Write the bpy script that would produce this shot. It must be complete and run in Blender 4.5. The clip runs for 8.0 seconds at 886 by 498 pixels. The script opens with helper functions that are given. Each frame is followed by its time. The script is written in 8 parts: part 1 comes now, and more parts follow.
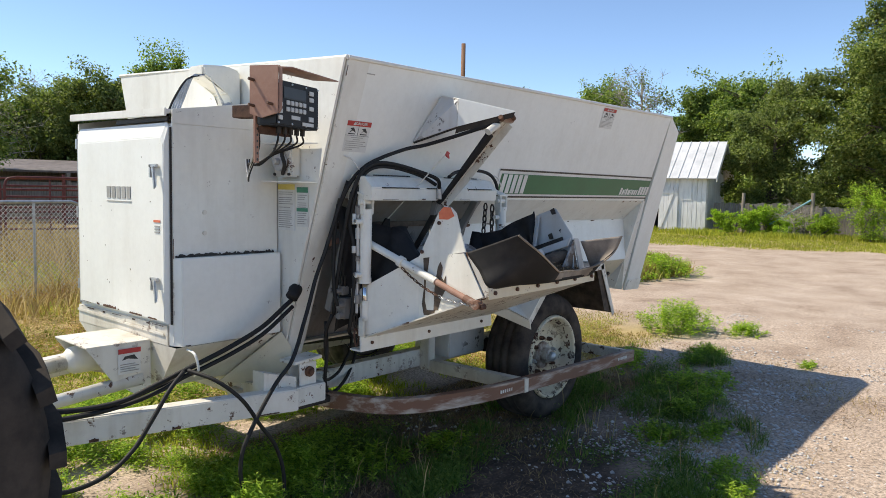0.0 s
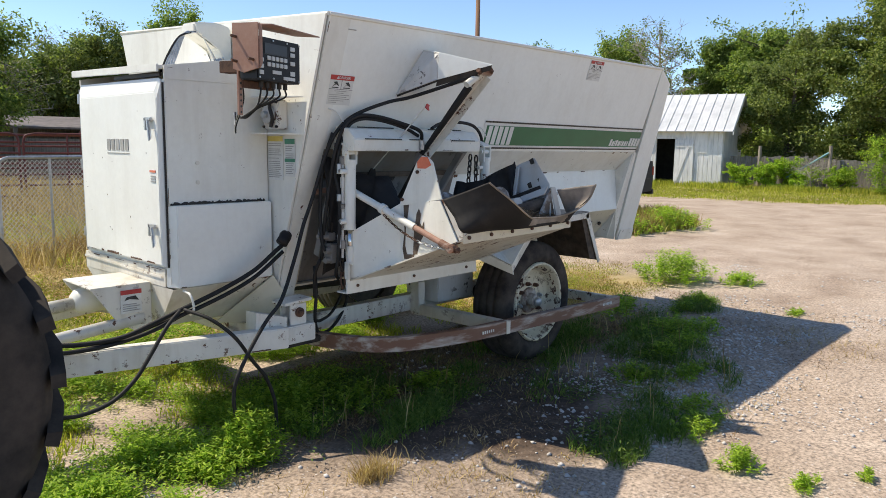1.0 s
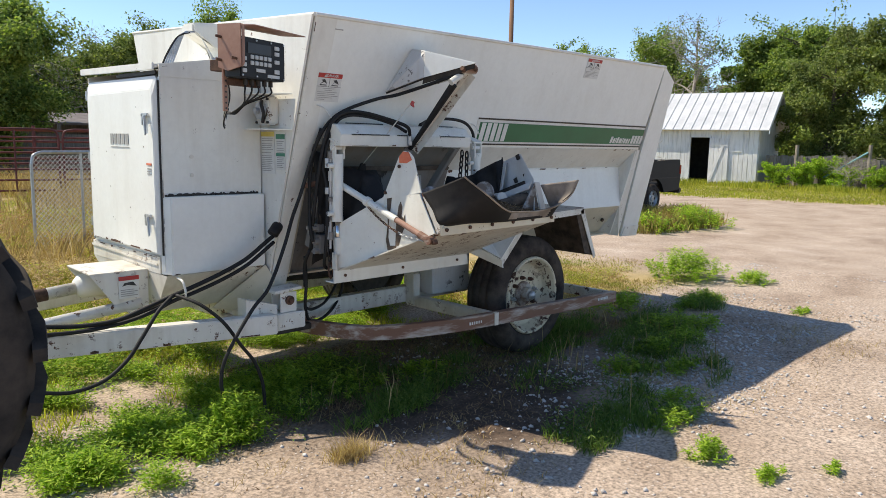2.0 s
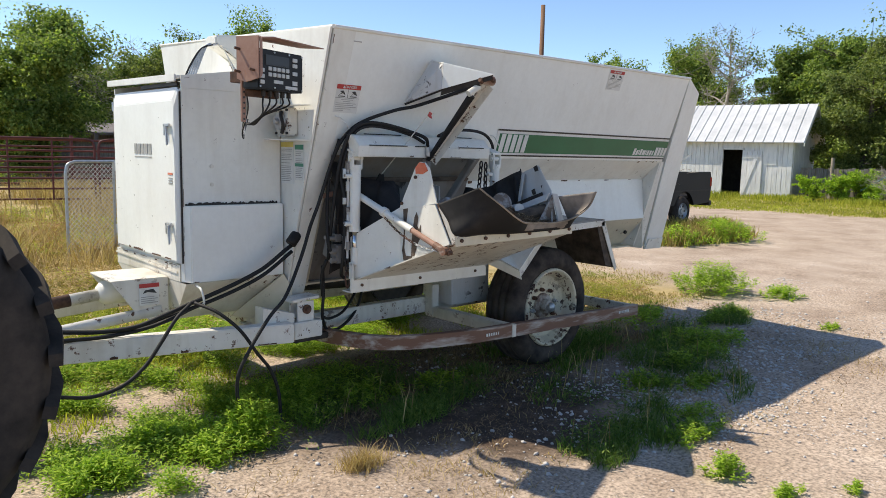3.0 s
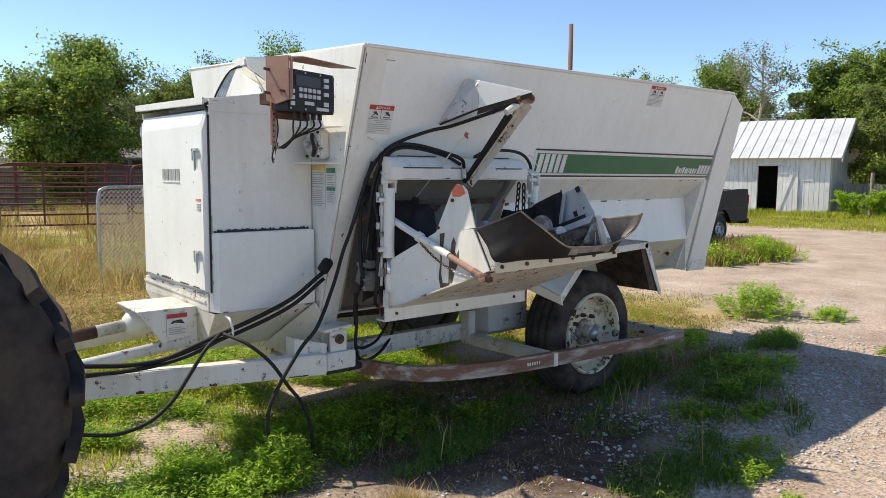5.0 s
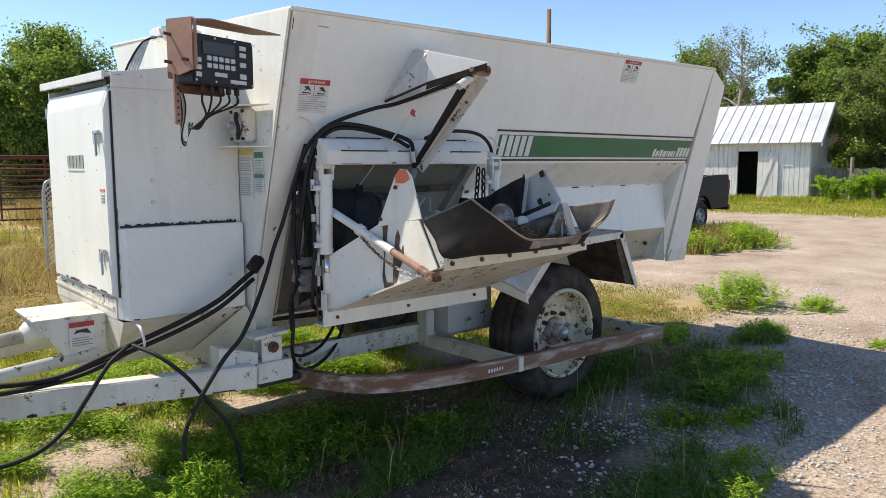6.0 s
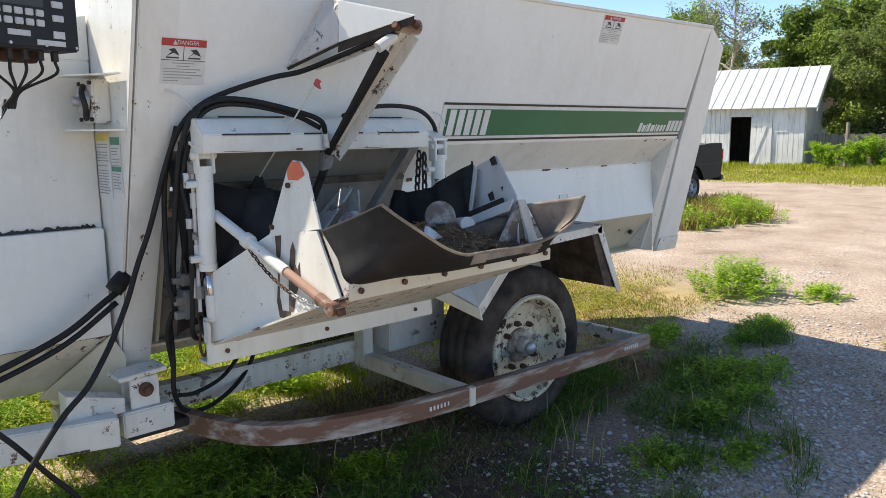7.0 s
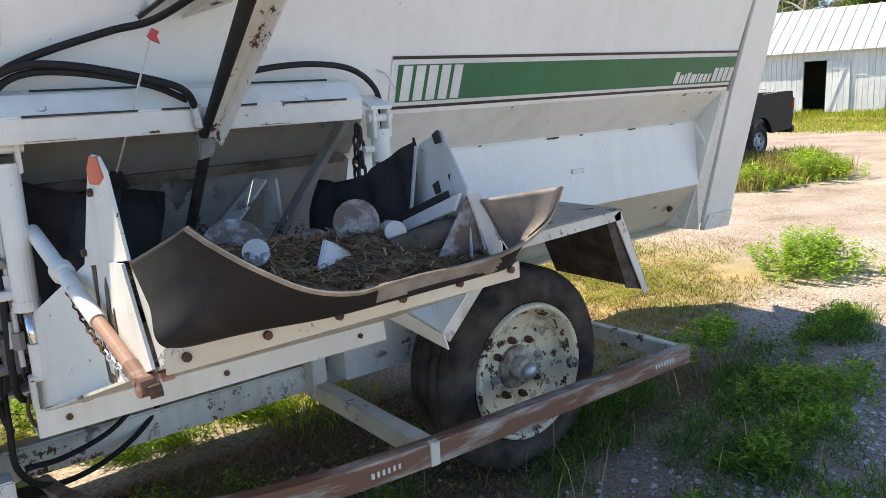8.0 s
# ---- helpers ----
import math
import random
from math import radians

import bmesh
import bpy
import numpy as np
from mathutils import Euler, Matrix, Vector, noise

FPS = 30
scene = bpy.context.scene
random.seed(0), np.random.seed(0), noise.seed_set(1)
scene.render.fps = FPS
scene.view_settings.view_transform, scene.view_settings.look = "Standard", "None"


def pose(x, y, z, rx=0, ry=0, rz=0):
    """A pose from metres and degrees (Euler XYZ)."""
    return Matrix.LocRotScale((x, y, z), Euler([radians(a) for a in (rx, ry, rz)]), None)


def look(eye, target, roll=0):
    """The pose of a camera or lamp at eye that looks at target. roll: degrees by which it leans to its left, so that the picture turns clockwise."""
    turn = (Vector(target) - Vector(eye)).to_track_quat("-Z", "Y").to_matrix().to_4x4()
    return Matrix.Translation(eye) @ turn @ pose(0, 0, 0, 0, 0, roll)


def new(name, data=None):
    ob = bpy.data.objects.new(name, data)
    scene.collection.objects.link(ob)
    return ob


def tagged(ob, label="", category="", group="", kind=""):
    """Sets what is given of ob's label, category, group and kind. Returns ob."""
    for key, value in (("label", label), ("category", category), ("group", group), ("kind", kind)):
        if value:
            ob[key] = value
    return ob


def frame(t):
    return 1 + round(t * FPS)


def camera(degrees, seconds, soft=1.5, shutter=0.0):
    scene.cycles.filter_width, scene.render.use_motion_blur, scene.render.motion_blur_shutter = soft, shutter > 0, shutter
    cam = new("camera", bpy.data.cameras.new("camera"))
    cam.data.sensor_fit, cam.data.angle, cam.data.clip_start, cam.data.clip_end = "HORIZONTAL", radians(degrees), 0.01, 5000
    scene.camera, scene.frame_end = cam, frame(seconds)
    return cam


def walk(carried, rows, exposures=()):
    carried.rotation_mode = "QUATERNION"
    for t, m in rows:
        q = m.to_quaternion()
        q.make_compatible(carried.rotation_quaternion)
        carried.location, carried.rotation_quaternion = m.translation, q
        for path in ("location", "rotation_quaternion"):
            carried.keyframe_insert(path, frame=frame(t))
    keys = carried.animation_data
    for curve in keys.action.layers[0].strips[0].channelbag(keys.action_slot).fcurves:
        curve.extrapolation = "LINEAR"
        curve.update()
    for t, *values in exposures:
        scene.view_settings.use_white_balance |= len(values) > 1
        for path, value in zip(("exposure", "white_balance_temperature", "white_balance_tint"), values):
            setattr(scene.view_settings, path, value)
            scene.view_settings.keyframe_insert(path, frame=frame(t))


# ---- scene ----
cam = camera(61.1, 8.0, soft=0.4)
METRES, EYE, TILT, LEAN, TURN = 3.744, 1.718, 0.0, 0.0, -49.5
ROWS = [
    (0.0, 0.0, 0.0, 0.0, 0.09, -4.47, -1.1),
    (0.5, 0.037, -0.0249, -0.0007, 0.62, -6.15, -0.67),
    (1.0, 0.0615, -0.0658, -0.006, 1.52, -7.87, -0.79),
    (2.5, 0.1746, -0.1051, -0.0084, 5.75, -7.66, -1.22),
    (3.0, 0.1749, -0.1028, -0.008, 6.79, -7.28, -1.27),
    (3.5, 0.1739, -0.1034, -0.0079, 7.82, -6.51, -1.06),
    (4.0, 0.178, -0.101, -0.0075, 8.22, -5.71, -0.94),
    (5.5, 0.1517, 0.0162, -0.0058, 9.09, -5.85, -0.33),
    (6.0, 0.1825, 0.1051, -0.0148, 7.54, -6.55, 0.13),
    (6.5, 0.2242, 0.2269, -0.0019, 7.48, -7.76, 0.1),
    (7.0, 0.2277, 0.3643, 0.0057, 6.83, -9.07, 0.53),
    (7.5, 0.2702, 0.4922, -0.0008, 8.5, -10.03, 3.02),
    (8.0, 0.308, 0.6433, 0.0048, 11.28, -11.87, 2.99),
]
walk(cam, [(t, pose(0, 0, EYE, TILT, LEAN, TURN) @ pose(METRES * x, METRES * y, METRES * z, 90 + pitch, roll, yaw)) for t, x, y, z, yaw, pitch, roll in ROWS],
     exposures=[(0.0, 0.72, 6900, 8.5), (4.0, 0.72, 6900, 8.5), (6.0, 0.78, 6900, 8.5), (7.0, 1.00, 6900, 8.5), (8.0, 1.26, 6900, 8.5)])

# ---------------------------------------------------------------- world and sun
world = bpy.data.worlds.new("sky")
scene.world = world
world.use_nodes = True
_wn = world.node_tree.nodes
_sky = _wn.new("ShaderNodeTexSky")
_sky.sky_type, _sky.sun_disc = "NISHITA", False
_sky.sun_elevation, _sky.sun_rotation = radians(52.4), radians(-34)
_sky.altitude, _sky.air_density, _sky.dust_density, _sky.ozone_density = 2000, 0.80, 0.0, 3.0
world.node_tree.links.new(_sky.outputs[0], _wn["Background"].inputs[0])
_wn["Background"].inputs[1].default_value = 0.138
sun = new("sun", bpy.data.lights.new("sun", "SUN"))
sun.data.energy, sun.data.angle, sun.data.color = 3.6, radians(0.53), (1.0, 0.92, 0.80)
sun.matrix_world = look((-0.43, 0.64, 1.0), (0, 0, 0))


# ---------------------------------------------------------------- materials
def nodes_of(name):
    m = bpy.data.materials.new(name)
    m.use_nodes = True
    nt = m.node_tree
    return m, nt, nt.nodes["Principled BSDF"]


def noise_node(nt, scale, detail=4.0, rough=0.6, stretch=None, coord="Object"):
    tc = nt.nodes.new("ShaderNodeTexCoord")
    n = nt.nodes.new("ShaderNodeTexNoise")
    n.inputs["Scale"].default_value, n.inputs["Detail"].default_value, n.inputs["Roughness"].default_value = scale, detail, rough
    if stretch:
        mp = nt.nodes.new("ShaderNodeMapping")
        mp.inputs["Scale"].default_value = stretch
        nt.links.new(tc.outputs[coord], mp.inputs["Vector"])
        nt.links.new(mp.outputs[0], n.inputs["Vector"])
    else:
        nt.links.new(tc.outputs[coord], n.inputs["Vector"])
    return n.outputs["Fac"]


def ramp(nt, fac, stops):
    r = nt.nodes.new("ShaderNodeValToRGB")
    while len(r.color_ramp.elements) < len(stops):
        r.color_ramp.elements.new(0.5)
    for e, (p, c) in zip(r.color_ramp.elements, stops):
        e.position, e.color = p, (*c, 1.0)
    nt.links.new(fac, r.inputs[0])
    return r.outputs[0]


def mix(nt, fac, a, b, mode="MIX"):
    n = nt.nodes.new("ShaderNodeMix")
    n.data_type, n.blend_type = "RGBA", mode
    for sock, v in ((n.inputs[0], fac), (n.inputs[6], a), (n.inputs[7], b)):
        if isinstance(v, (int, float)):
            sock.default_value = v
        elif isinstance(v, tuple):
            sock.default_value = (*v, 1.0)
        else:
            nt.links.new(v, sock)
    return n.outputs[2]


def grey(v):
    return (v, v, v)


def bump(nt, bsdf, height, strength, distance=0.01):
    b = nt.nodes.new("ShaderNodeBump")
    b.inputs["Strength"].default_value, b.inputs["Distance"].default_value = strength, distance
    nt.links.new(height, b.inputs["Height"])
    nt.links.new(b.outputs[0], bsdf.inputs["Normal"])


def painted(name, paint, chip=(0.10, 0.045, 0.025), amount=0.3, dirt=(0.42, 0.36, 0.27), dirt_amount=0.35, rough=0.42, chip_scale=9.0, cover=0.0):
    """Old paint on sheet steel: soft dirt in two scales, chips down to rust."""
    m, nt, b = nodes_of(name)
    big = ramp(nt, noise_node(nt, 2.1, 7, 0.68), [(0.45, grey(0)), (0.70, grey(1))])
    streak = ramp(nt, noise_node(nt, 3.0, 4, 0.6, (3.0, 3.0, 0.35)), [(0.48, grey(0)), (0.72, grey(1))])
    d = mix(nt, 0.5, big, streak)
    dm = nt.nodes.new("ShaderNodeMath")
    dm.operation = "MULTIPLY"
    nt.links.new(d, dm.inputs[0])
    dm.inputs[1].default_value = dirt_amount
    c = mix(nt, dm.outputs[0], paint, dirt)
    tone = mix(nt, 0.5, ramp(nt, noise_node(nt, 28.0, 3), [(0.3, grey(0.92)), (0.65, grey(1.0))]), ramp(nt, noise_node(nt, 0.7, 2), [(0.3, grey(0.93)), (0.7, grey(1.0))]))
    c = mix(nt, 1.0, c, tone, "MULTIPLY")
    lo = 0.655 - 0.10 * amount
    chips = ramp(nt, noise_node(nt, chip_scale, 9, 0.72), [(lo, grey(0)), (lo + 0.025, grey(1))])
    where = ramp(nt, noise_node(nt, 1.9, 3), [(0.44 - cover, grey(0)), (0.58 - cover, grey(1))])
    cf = mix(nt, 1.0, chips, where, "MULTIPLY")
    c = mix(nt, cf, c, chip)
    nt.links.new(c, b.inputs["Base Color"])
    nt.links.new(ramp(nt, cf, [(0, grey(rough)), (1, grey(0.85))]), b.inputs["Roughness"])
    bump(nt, b, noise_node(nt, 6.0, 3), 0.06, 0.02)
    return m


def worn(name, a, b_, rough=0.7, scale=14.0, metal=0.0, relief=0.3, distance=0.004, lo=0.35, hi=0.65, stretch=None):
    m, nt, b = nodes_of(name)
    c = ramp(nt, noise_node(nt, scale, 6, 0.65, stretch), [(lo, a), (hi, b_)])
    c = mix(nt, 1.0, c, ramp(nt, noise_node(nt, scale * 0.13, 3), [(0.3, grey(0.78)), (0.7, grey(1.0))]), "MULTIPLY")
    nt.links.new(c, b.inputs["Base Color"])
    b.inputs["Roughness"].default_value, b.inputs["Metallic"].default_value = rough, metal
    bump(nt, b, noise_node(nt, scale * 2.2, 4), relief, distance)
    return m


def leafy_mat(name, a, b_, gloss=0.45, glow=0.45, patch=None):
    m, nt, b = nodes_of(name)
    g = nt.nodes.new("ShaderNodeNewGeometry")
    c = ramp(nt, g.outputs["Random Per Island"], [(0.0, a), (0.45, tuple(0.6 * p + 0.4 * q for p, q in zip(a, b_))), (1.0, b_)])
    c = mix(nt, 1.0, c, ramp(nt, noise_node(nt, 0.35, 3), [(0.3, grey(0.72)), (0.7, grey(1.15))]), "MULTIPLY")
    if patch:
        c = mix(nt, ramp(nt, noise_node(nt, 0.8, 4), [(0.46, grey(0)), (0.58, grey(1))]), c, ramp(nt, g.outputs["Random Per Island"], [(0.0, patch[0]), (1.0, patch[1])]))
    nt.links.new(c, b.inputs["Base Color"])
    b.inputs["Roughness"].default_value = gloss
    b.inputs["Specular IOR Level"].default_value = 0.22
    t = nt.nodes.new("ShaderNodeBsdfTranslucent")
    nt.links.new(mix(nt, 1.0, c, (1.15, 1.25, 0.6), "MULTIPLY"), t.inputs[0])
    s = nt.nodes.new("ShaderNodeMixShader")
    s.inputs[0].default_value = glow
    nt.links.new(b.outputs[0], s.inputs[1])
    nt.links.new(t.outputs[0], s.inputs[2])
    nt.links.new(s.outputs[0], nt.nodes["Material Output"].inputs[0])
    return m


WHITE = painted("white_paint", (0.785, 0.775, 0.71), amount=0.25, dirt_amount=0.40, chip_scale=17)
WHITE_RUSTY = painted("white_paint_chipped", (0.72, 0.69, 0.61), amount=0.95, dirt_amount=0.9, chip_scale=15, cover=0.03)
TONGUE_PAINT = painted("tongue_paint", (0.74, 0.72, 0.66), chip=(0.13, 0.07, 0.045), amount=0.6, dirt_amount=0.8, chip_scale=17, cover=0.10)
WHITE_CLEAN = painted("white_paint_new", (0.82, 0.825, 0.775), amount=-0.1, dirt_amount=0.17, chip_scale=22)
RIM_CREAM = painted("rim_paint", (0.66, 0.60, 0.44), chip=(0.05, 0.022, 0.013), amount=1.25, dirt_amount=0.5, chip_scale=17, cover=0.10)
CREAM = painted("cream_paint", (0.66, 0.60, 0.46), amount=0.35, dirt_amount=0.5, chip_scale=15)
BARE = painted("scuffed_paint", (0.62, 0.62, 0.61), chip=(0.10, 0.09, 0.085), amount=0.9, dirt_amount=0.7, chip_scale=11)
PLATE = painted("rubbed_grey_plate", (0.27, 0.26, 0.24), chip=(0.10, 0.075, 0.055), amount=0.8, dirt=(0.22, 0.17, 0.12), dirt_amount=1.0, chip_scale=6)
HUB = worn("rusty_hub", (0.17, 0.11, 0.075), (0.46, 0.42, 0.36), 0.7, 16, lo=0.4, hi=0.62)
GALV = worn("rubbed_disc", (0.15, 0.11, 0.085), (0.46, 0.46, 0.46), 0.6, 13, lo=0.46, hi=0.64)
# Grimy paint; its dark grey also stands for shade on the lower door plate.
GRIME_SHADE = painted("grimy_shade_paint", (0.26, 0.25, 0.235), chip=(0.05, 0.04, 0.035), amount=1.0, dirt=(0.14, 0.11, 0.085), dirt_amount=1.0, chip_scale=8)
MUD = worn("dried_mud", (0.055, 0.04, 0.03), (0.17, 0.125, 0.09), 0.9, 9, relief=0.6)
BROWN = worn("brown_primer", (0.32, 0.17, 0.12), (0.42, 0.25, 0.18), 0.7, 9, relief=0.15)
RUSTY_WHITE = worn("rust_with_paint_left", (0.21, 0.105, 0.065), (0.52, 0.46, 0.40), 0.65, 7, lo=0.48, hi=0.66, stretch=(0.35, 1.5, 2.6))
RUST = worn("rust", (0.05, 0.026, 0.017), (0.15, 0.075, 0.045), 0.85, 22)
DARK_STEEL = worn("greasy_steel", (0.008, 0.007, 0.006), (0.04, 0.032, 0.026), 0.6, 18)
GREY_STEEL = worn("galvanised_steel", (0.42, 0.43, 0.43), (0.58, 0.59, 0.60), 0.42, 20, metal=0.6)
CHROME = worn("chrome_rod", (0.55, 0.55, 0.55), (0.7, 0.7, 0.7), 0.15, 8, metal=1.0, relief=0.02)
HOSE = worn("black_hose", (0.003, 0.003, 0.003), (0.012, 0.011, 0.010), 0.7, 30)
RUBBER = worn("belting", (0.006, 0.005, 0.005), (0.040, 0.034, 0.030), 0.75, 6, relief=0.2, lo=0.48, hi=0.9)
RUBBER_WORN = worn("scuffed_belting", (0.12, 0.098, 0.08), (0.40, 0.34, 0.28), 0.65, 7, relief=0.2, lo=0.3, hi=0.75)
TAN_EDGE = worn("worn_belting_edge", (0.22, 0.17, 0.12), (0.40, 0.33, 0.25), 0.8, 12)
TYRE_DARK = worn("tractor_tyre_rubber", (0.010, 0.008, 0.006), (0.055, 0.042, 0.032), 0.88, 6, relief=0.45)
TYRE = worn("tyre_rubber", (0.016, 0.012, 0.010), (0.13, 0.10, 0.078), 0.9, 5, relief=0.35, lo=0.38, hi=0.75)
GREEN = worn("green_stripe", (0.004, 0.13, 0.052), (0.006, 0.16, 0.065), 0.35, 3, relief=0.02)
BLACK = worn("black_tape", (0.008, 0.008, 0.008), (0.02, 0.02, 0.02), 0.4, 20, relief=0.02)
DECAL = worn("white_decal", (0.70, 0.70, 0.66), (0.80, 0.80, 0.77), 0.4, 12, relief=0.02)
DECAL_RED = worn("red_decal", (0.42, 0.03, 0.03), (0.5, 0.05, 0.04), 0.45, 10, relief=0.02)
DECAL_YELLOW = worn("yellow_decal", (0.62, 0.50, 0.10), (0.72, 0.60, 0.18), 0.5, 10, relief=0.02)
DECAL_GREEN = worn("pale_green_decal", (0.05, 0.22, 0.13), (0.08, 0.28, 0.18), 0.5, 10, relief=0.02)
INK = worn("ink", (0.03, 0.03, 0.03), (0.07, 0.07, 0.07), 0.6, 20, relief=0.02)
INK_GREY = worn("faded_ink", (0.30, 0.30, 0.28), (0.42, 0.41, 0.38), 0.6, 20, relief=0.02)
ORANGE = worn("orange_reflector", (0.72, 0.13, 0.05), (0.82, 0.20, 0.09), 0.35, 10, relief=0.05)
SCREEN = worn("display_glass", (0.03, 0.03, 0.03), (0.04, 0.04, 0.04), 0.4, 6, relief=0.0)
KEY_CAPS = worn("key_caps", (0.55, 0.55, 0.53), (0.65, 0.65, 0.62), 0.5, 30, relief=0.02)
CONSOLE = worn("console_black", (0.004, 0.004, 0.004), (0.009, 0.009, 0.009), 0.6, 24, relief=0.1)
FEED = worn("feed", (0.05, 0.03, 0.017), (0.27, 0.17, 0.09), 0.9, 40, relief=0.8)
STRAW = leafy_mat("straw", (0.13, 0.07, 0.035), (0.50, 0.33, 0.17), 0.8, 0.1)
BARK = worn("bark", (0.06, 0.045, 0.035), (0.17, 0.14, 0.11), 0.9, 6, relief=0.8, distance=0.03)
BARE_WOOD = worn("dead_wood", (0.30, 0.26, 0.22), (0.46, 0.42, 0.37), 0.9, 6)
POST_WOOD = worn("weathered_post", (0.22, 0.18, 0.14), (0.38, 0.33, 0.27), 0.9, 9, stretch=(3, 3, 0.4))
POLE_WOOD = worn("pole_wood", (0.16, 0.08, 0.045), (0.27, 0.15, 0.085), 0.85, 5, stretch=(4, 4, 0.2))
GREY_BOARD = worn("grey_board", (0.13, 0.115, 0.10), (0.26, 0.24, 0.21), 0.9, 7, stretch=(3, 3, 0.3))
SHED_WHITE = worn("shed_white_paint", (0.55, 0.56, 0.56), (0.80, 0.80, 0.78), 0.7, 4, stretch=(2, 2, 0.3), lo=0.25, hi=0.55)
ROOF_METAL = worn("roof_sheet", (0.58, 0.60, 0.61), (0.74, 0.75, 0.76), 0.45, 2.0, metal=0.1, relief=0.1)
# Deep red, lowered further to put the backlit rails' shade into the colour.
PIPE_RED = worn("red_pipe", (0.075, 0.014, 0.014), (0.15, 0.032, 0.028), 0.6, 6)
BARN_ROOF = worn("old_roof", (0.10, 0.085, 0.08), (0.22, 0.19, 0.18), 0.7, 3)
INTERIOR = worn("dark_boards", (0.02, 0.018, 0.016), (0.05, 0.045, 0.04), 0.9, 5)
TRUCK_PAINT = worn("truck_paint", (0.003, 0.003, 0.003), (0.007, 0.006, 0.006), 0.6, 4, relief=0.02)
TAIL_RED = worn("tail_lens", (0.30, 0.012, 0.01), (0.36, 0.02, 0.015), 0.2, 10, relief=0.0)
BRUSH = worn("cut_brush", (0.42, 0.38, 0.32), (0.62, 0.58, 0.52), 0.9, 10)
TEAL = worn("teal_brace", (0.14, 0.33, 0.36), (0.22, 0.42, 0.44), 0.6, 8)
LITTER = leafy_mat("dead_litter", (0.13, 0.08, 0.045), (0.46, 0.33, 0.19), 0.9, 0.1)
STONE = worn("limestone", (0.42, 0.39, 0.36), (0.74, 0.71, 0.68), 0.9, 14)

GRASS_GREEN = leafy_mat("green_grass", (0.20, 0.26, 0.03), (0.56, 0.54, 0.11), 0.7, 0.5)
# Darker copy of the green grass, with the wagon's shade in its colour.
GRASS_SHADE = leafy_mat("shade_darkened_grass", (0.05, 0.12, 0.02), (0.24, 0.33, 0.075), 0.7, 0.4)
GRASS_DRY = leafy_mat("dry_grass", (0.26, 0.17, 0.07), (0.66, 0.51, 0.28), 0.8, 0.35)
GRASS_RUST = leafy_mat("rusty_dry_weeds", (0.20, 0.10, 0.04), (0.52, 0.33, 0.15), 0.8, 0.3)
GRASS_GOLD = leafy_mat("field_grass", (0.22, 0.15, 0.05), (0.62, 0.47, 0.22), 0.8, 0.4, ((0.11, 0.15, 0.02), (0.38, 0.40, 0.10)))
WEED_GREEN = leafy_mat("weed_leaf", (0.13, 0.27, 0.02), (0.54, 0.68, 0.10), 0.6, 0.5)
LEAF_A = leafy_mat("elm_leaf", (0.07, 0.14, 0.025), (0.38, 0.46, 0.13), 0.55, 0.45)
LEAF_B = leafy_mat("light_leaf", (0.075, 0.12, 0.03), (0.33, 0.38, 0.135), 0.55, 0.42)
LEAF_C = leafy_mat("cedar_leaf", (0.06, 0.11, 0.022), (0.33, 0.38, 0.12), 0.6, 0.42)


def ground_material():
    m, nt, b = nodes_of("yard_ground")
    tc = nt.nodes.new("ShaderNodeTexCoord")
    dirt = ramp(nt, noise_node(nt, 1.1, 7, 0.6), [(0.28, (0.27, 0.195, 0.14)), (0.45, (0.40, 0.31, 0.235)), (0.6, (0.46, 0.365, 0.285)), (0.75, (0.55, 0.455, 0.37))])
    grit = ramp(nt, noise_node(nt, 46, 5, 0.7), [(0.36, grey(0.42)), (0.5, grey(0.95)), (0.62, grey(1.35))])
    dirt = mix(nt, 1.0, dirt, grit, "MULTIPLY")
    pebble = nt.nodes.new("ShaderNodeTexVoronoi")
    pebble.inputs["Scale"].default_value = 34
    nt.links.new(tc.outputs["Object"], pebble.inputs["Vector"])
    stone = ramp(nt, pebble.outputs["Distance"], [(0.16, grey(1.0)), (0.24, grey(0))])
    patch = ramp(nt, noise_node(nt, 1.6, 4), [(0.44, grey(0)), (0.58, grey(1))])
    dirt = mix(nt, mix(nt, 1.0, stone, patch, "MULTIPLY"), dirt, ramp(nt, pebble.outputs["Color"], [(0.2, (0.36, 0.29, 0.24)), (0.8, (0.66, 0.60, 0.55))]))
    # Brown soil tones, kept dark partly to deepen the wagon's shade.
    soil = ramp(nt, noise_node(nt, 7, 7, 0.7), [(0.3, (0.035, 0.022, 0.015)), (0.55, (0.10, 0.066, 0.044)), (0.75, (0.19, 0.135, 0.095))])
    dry = ramp(nt, noise_node(nt, 2.2, 6, 0.7), [(0.3, (0.20, 0.17, 0.06)), (0.55, (0.42, 0.31, 0.14)), (0.75, (0.50, 0.38, 0.20))])
    att = nt.nodes.new("ShaderNodeAttribute")
    att.attribute_name = "cover"
    sep = nt.nodes.new("ShaderNodeSeparateColor")
    nt.links.new(att.outputs["Color"], sep.inputs[0])
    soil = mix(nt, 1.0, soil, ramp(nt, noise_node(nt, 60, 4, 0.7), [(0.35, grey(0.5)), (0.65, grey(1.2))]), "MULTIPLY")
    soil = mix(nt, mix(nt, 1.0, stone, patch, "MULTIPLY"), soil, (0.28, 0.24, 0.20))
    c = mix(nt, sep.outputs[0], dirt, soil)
    c = mix(nt, sep.outputs[1], c, dry)
    nt.links.new(c, b.inputs["Base Color"])
    b.inputs["Roughness"].default_value = 0.95
    h = mix(nt, 0.5, noise_node(nt, 30, 6, 0.7), noise_node(nt, 4, 5, 0.6))
    bump(nt, b, h, 0.40, 0.020)
    return m


GROUND = ground_material()


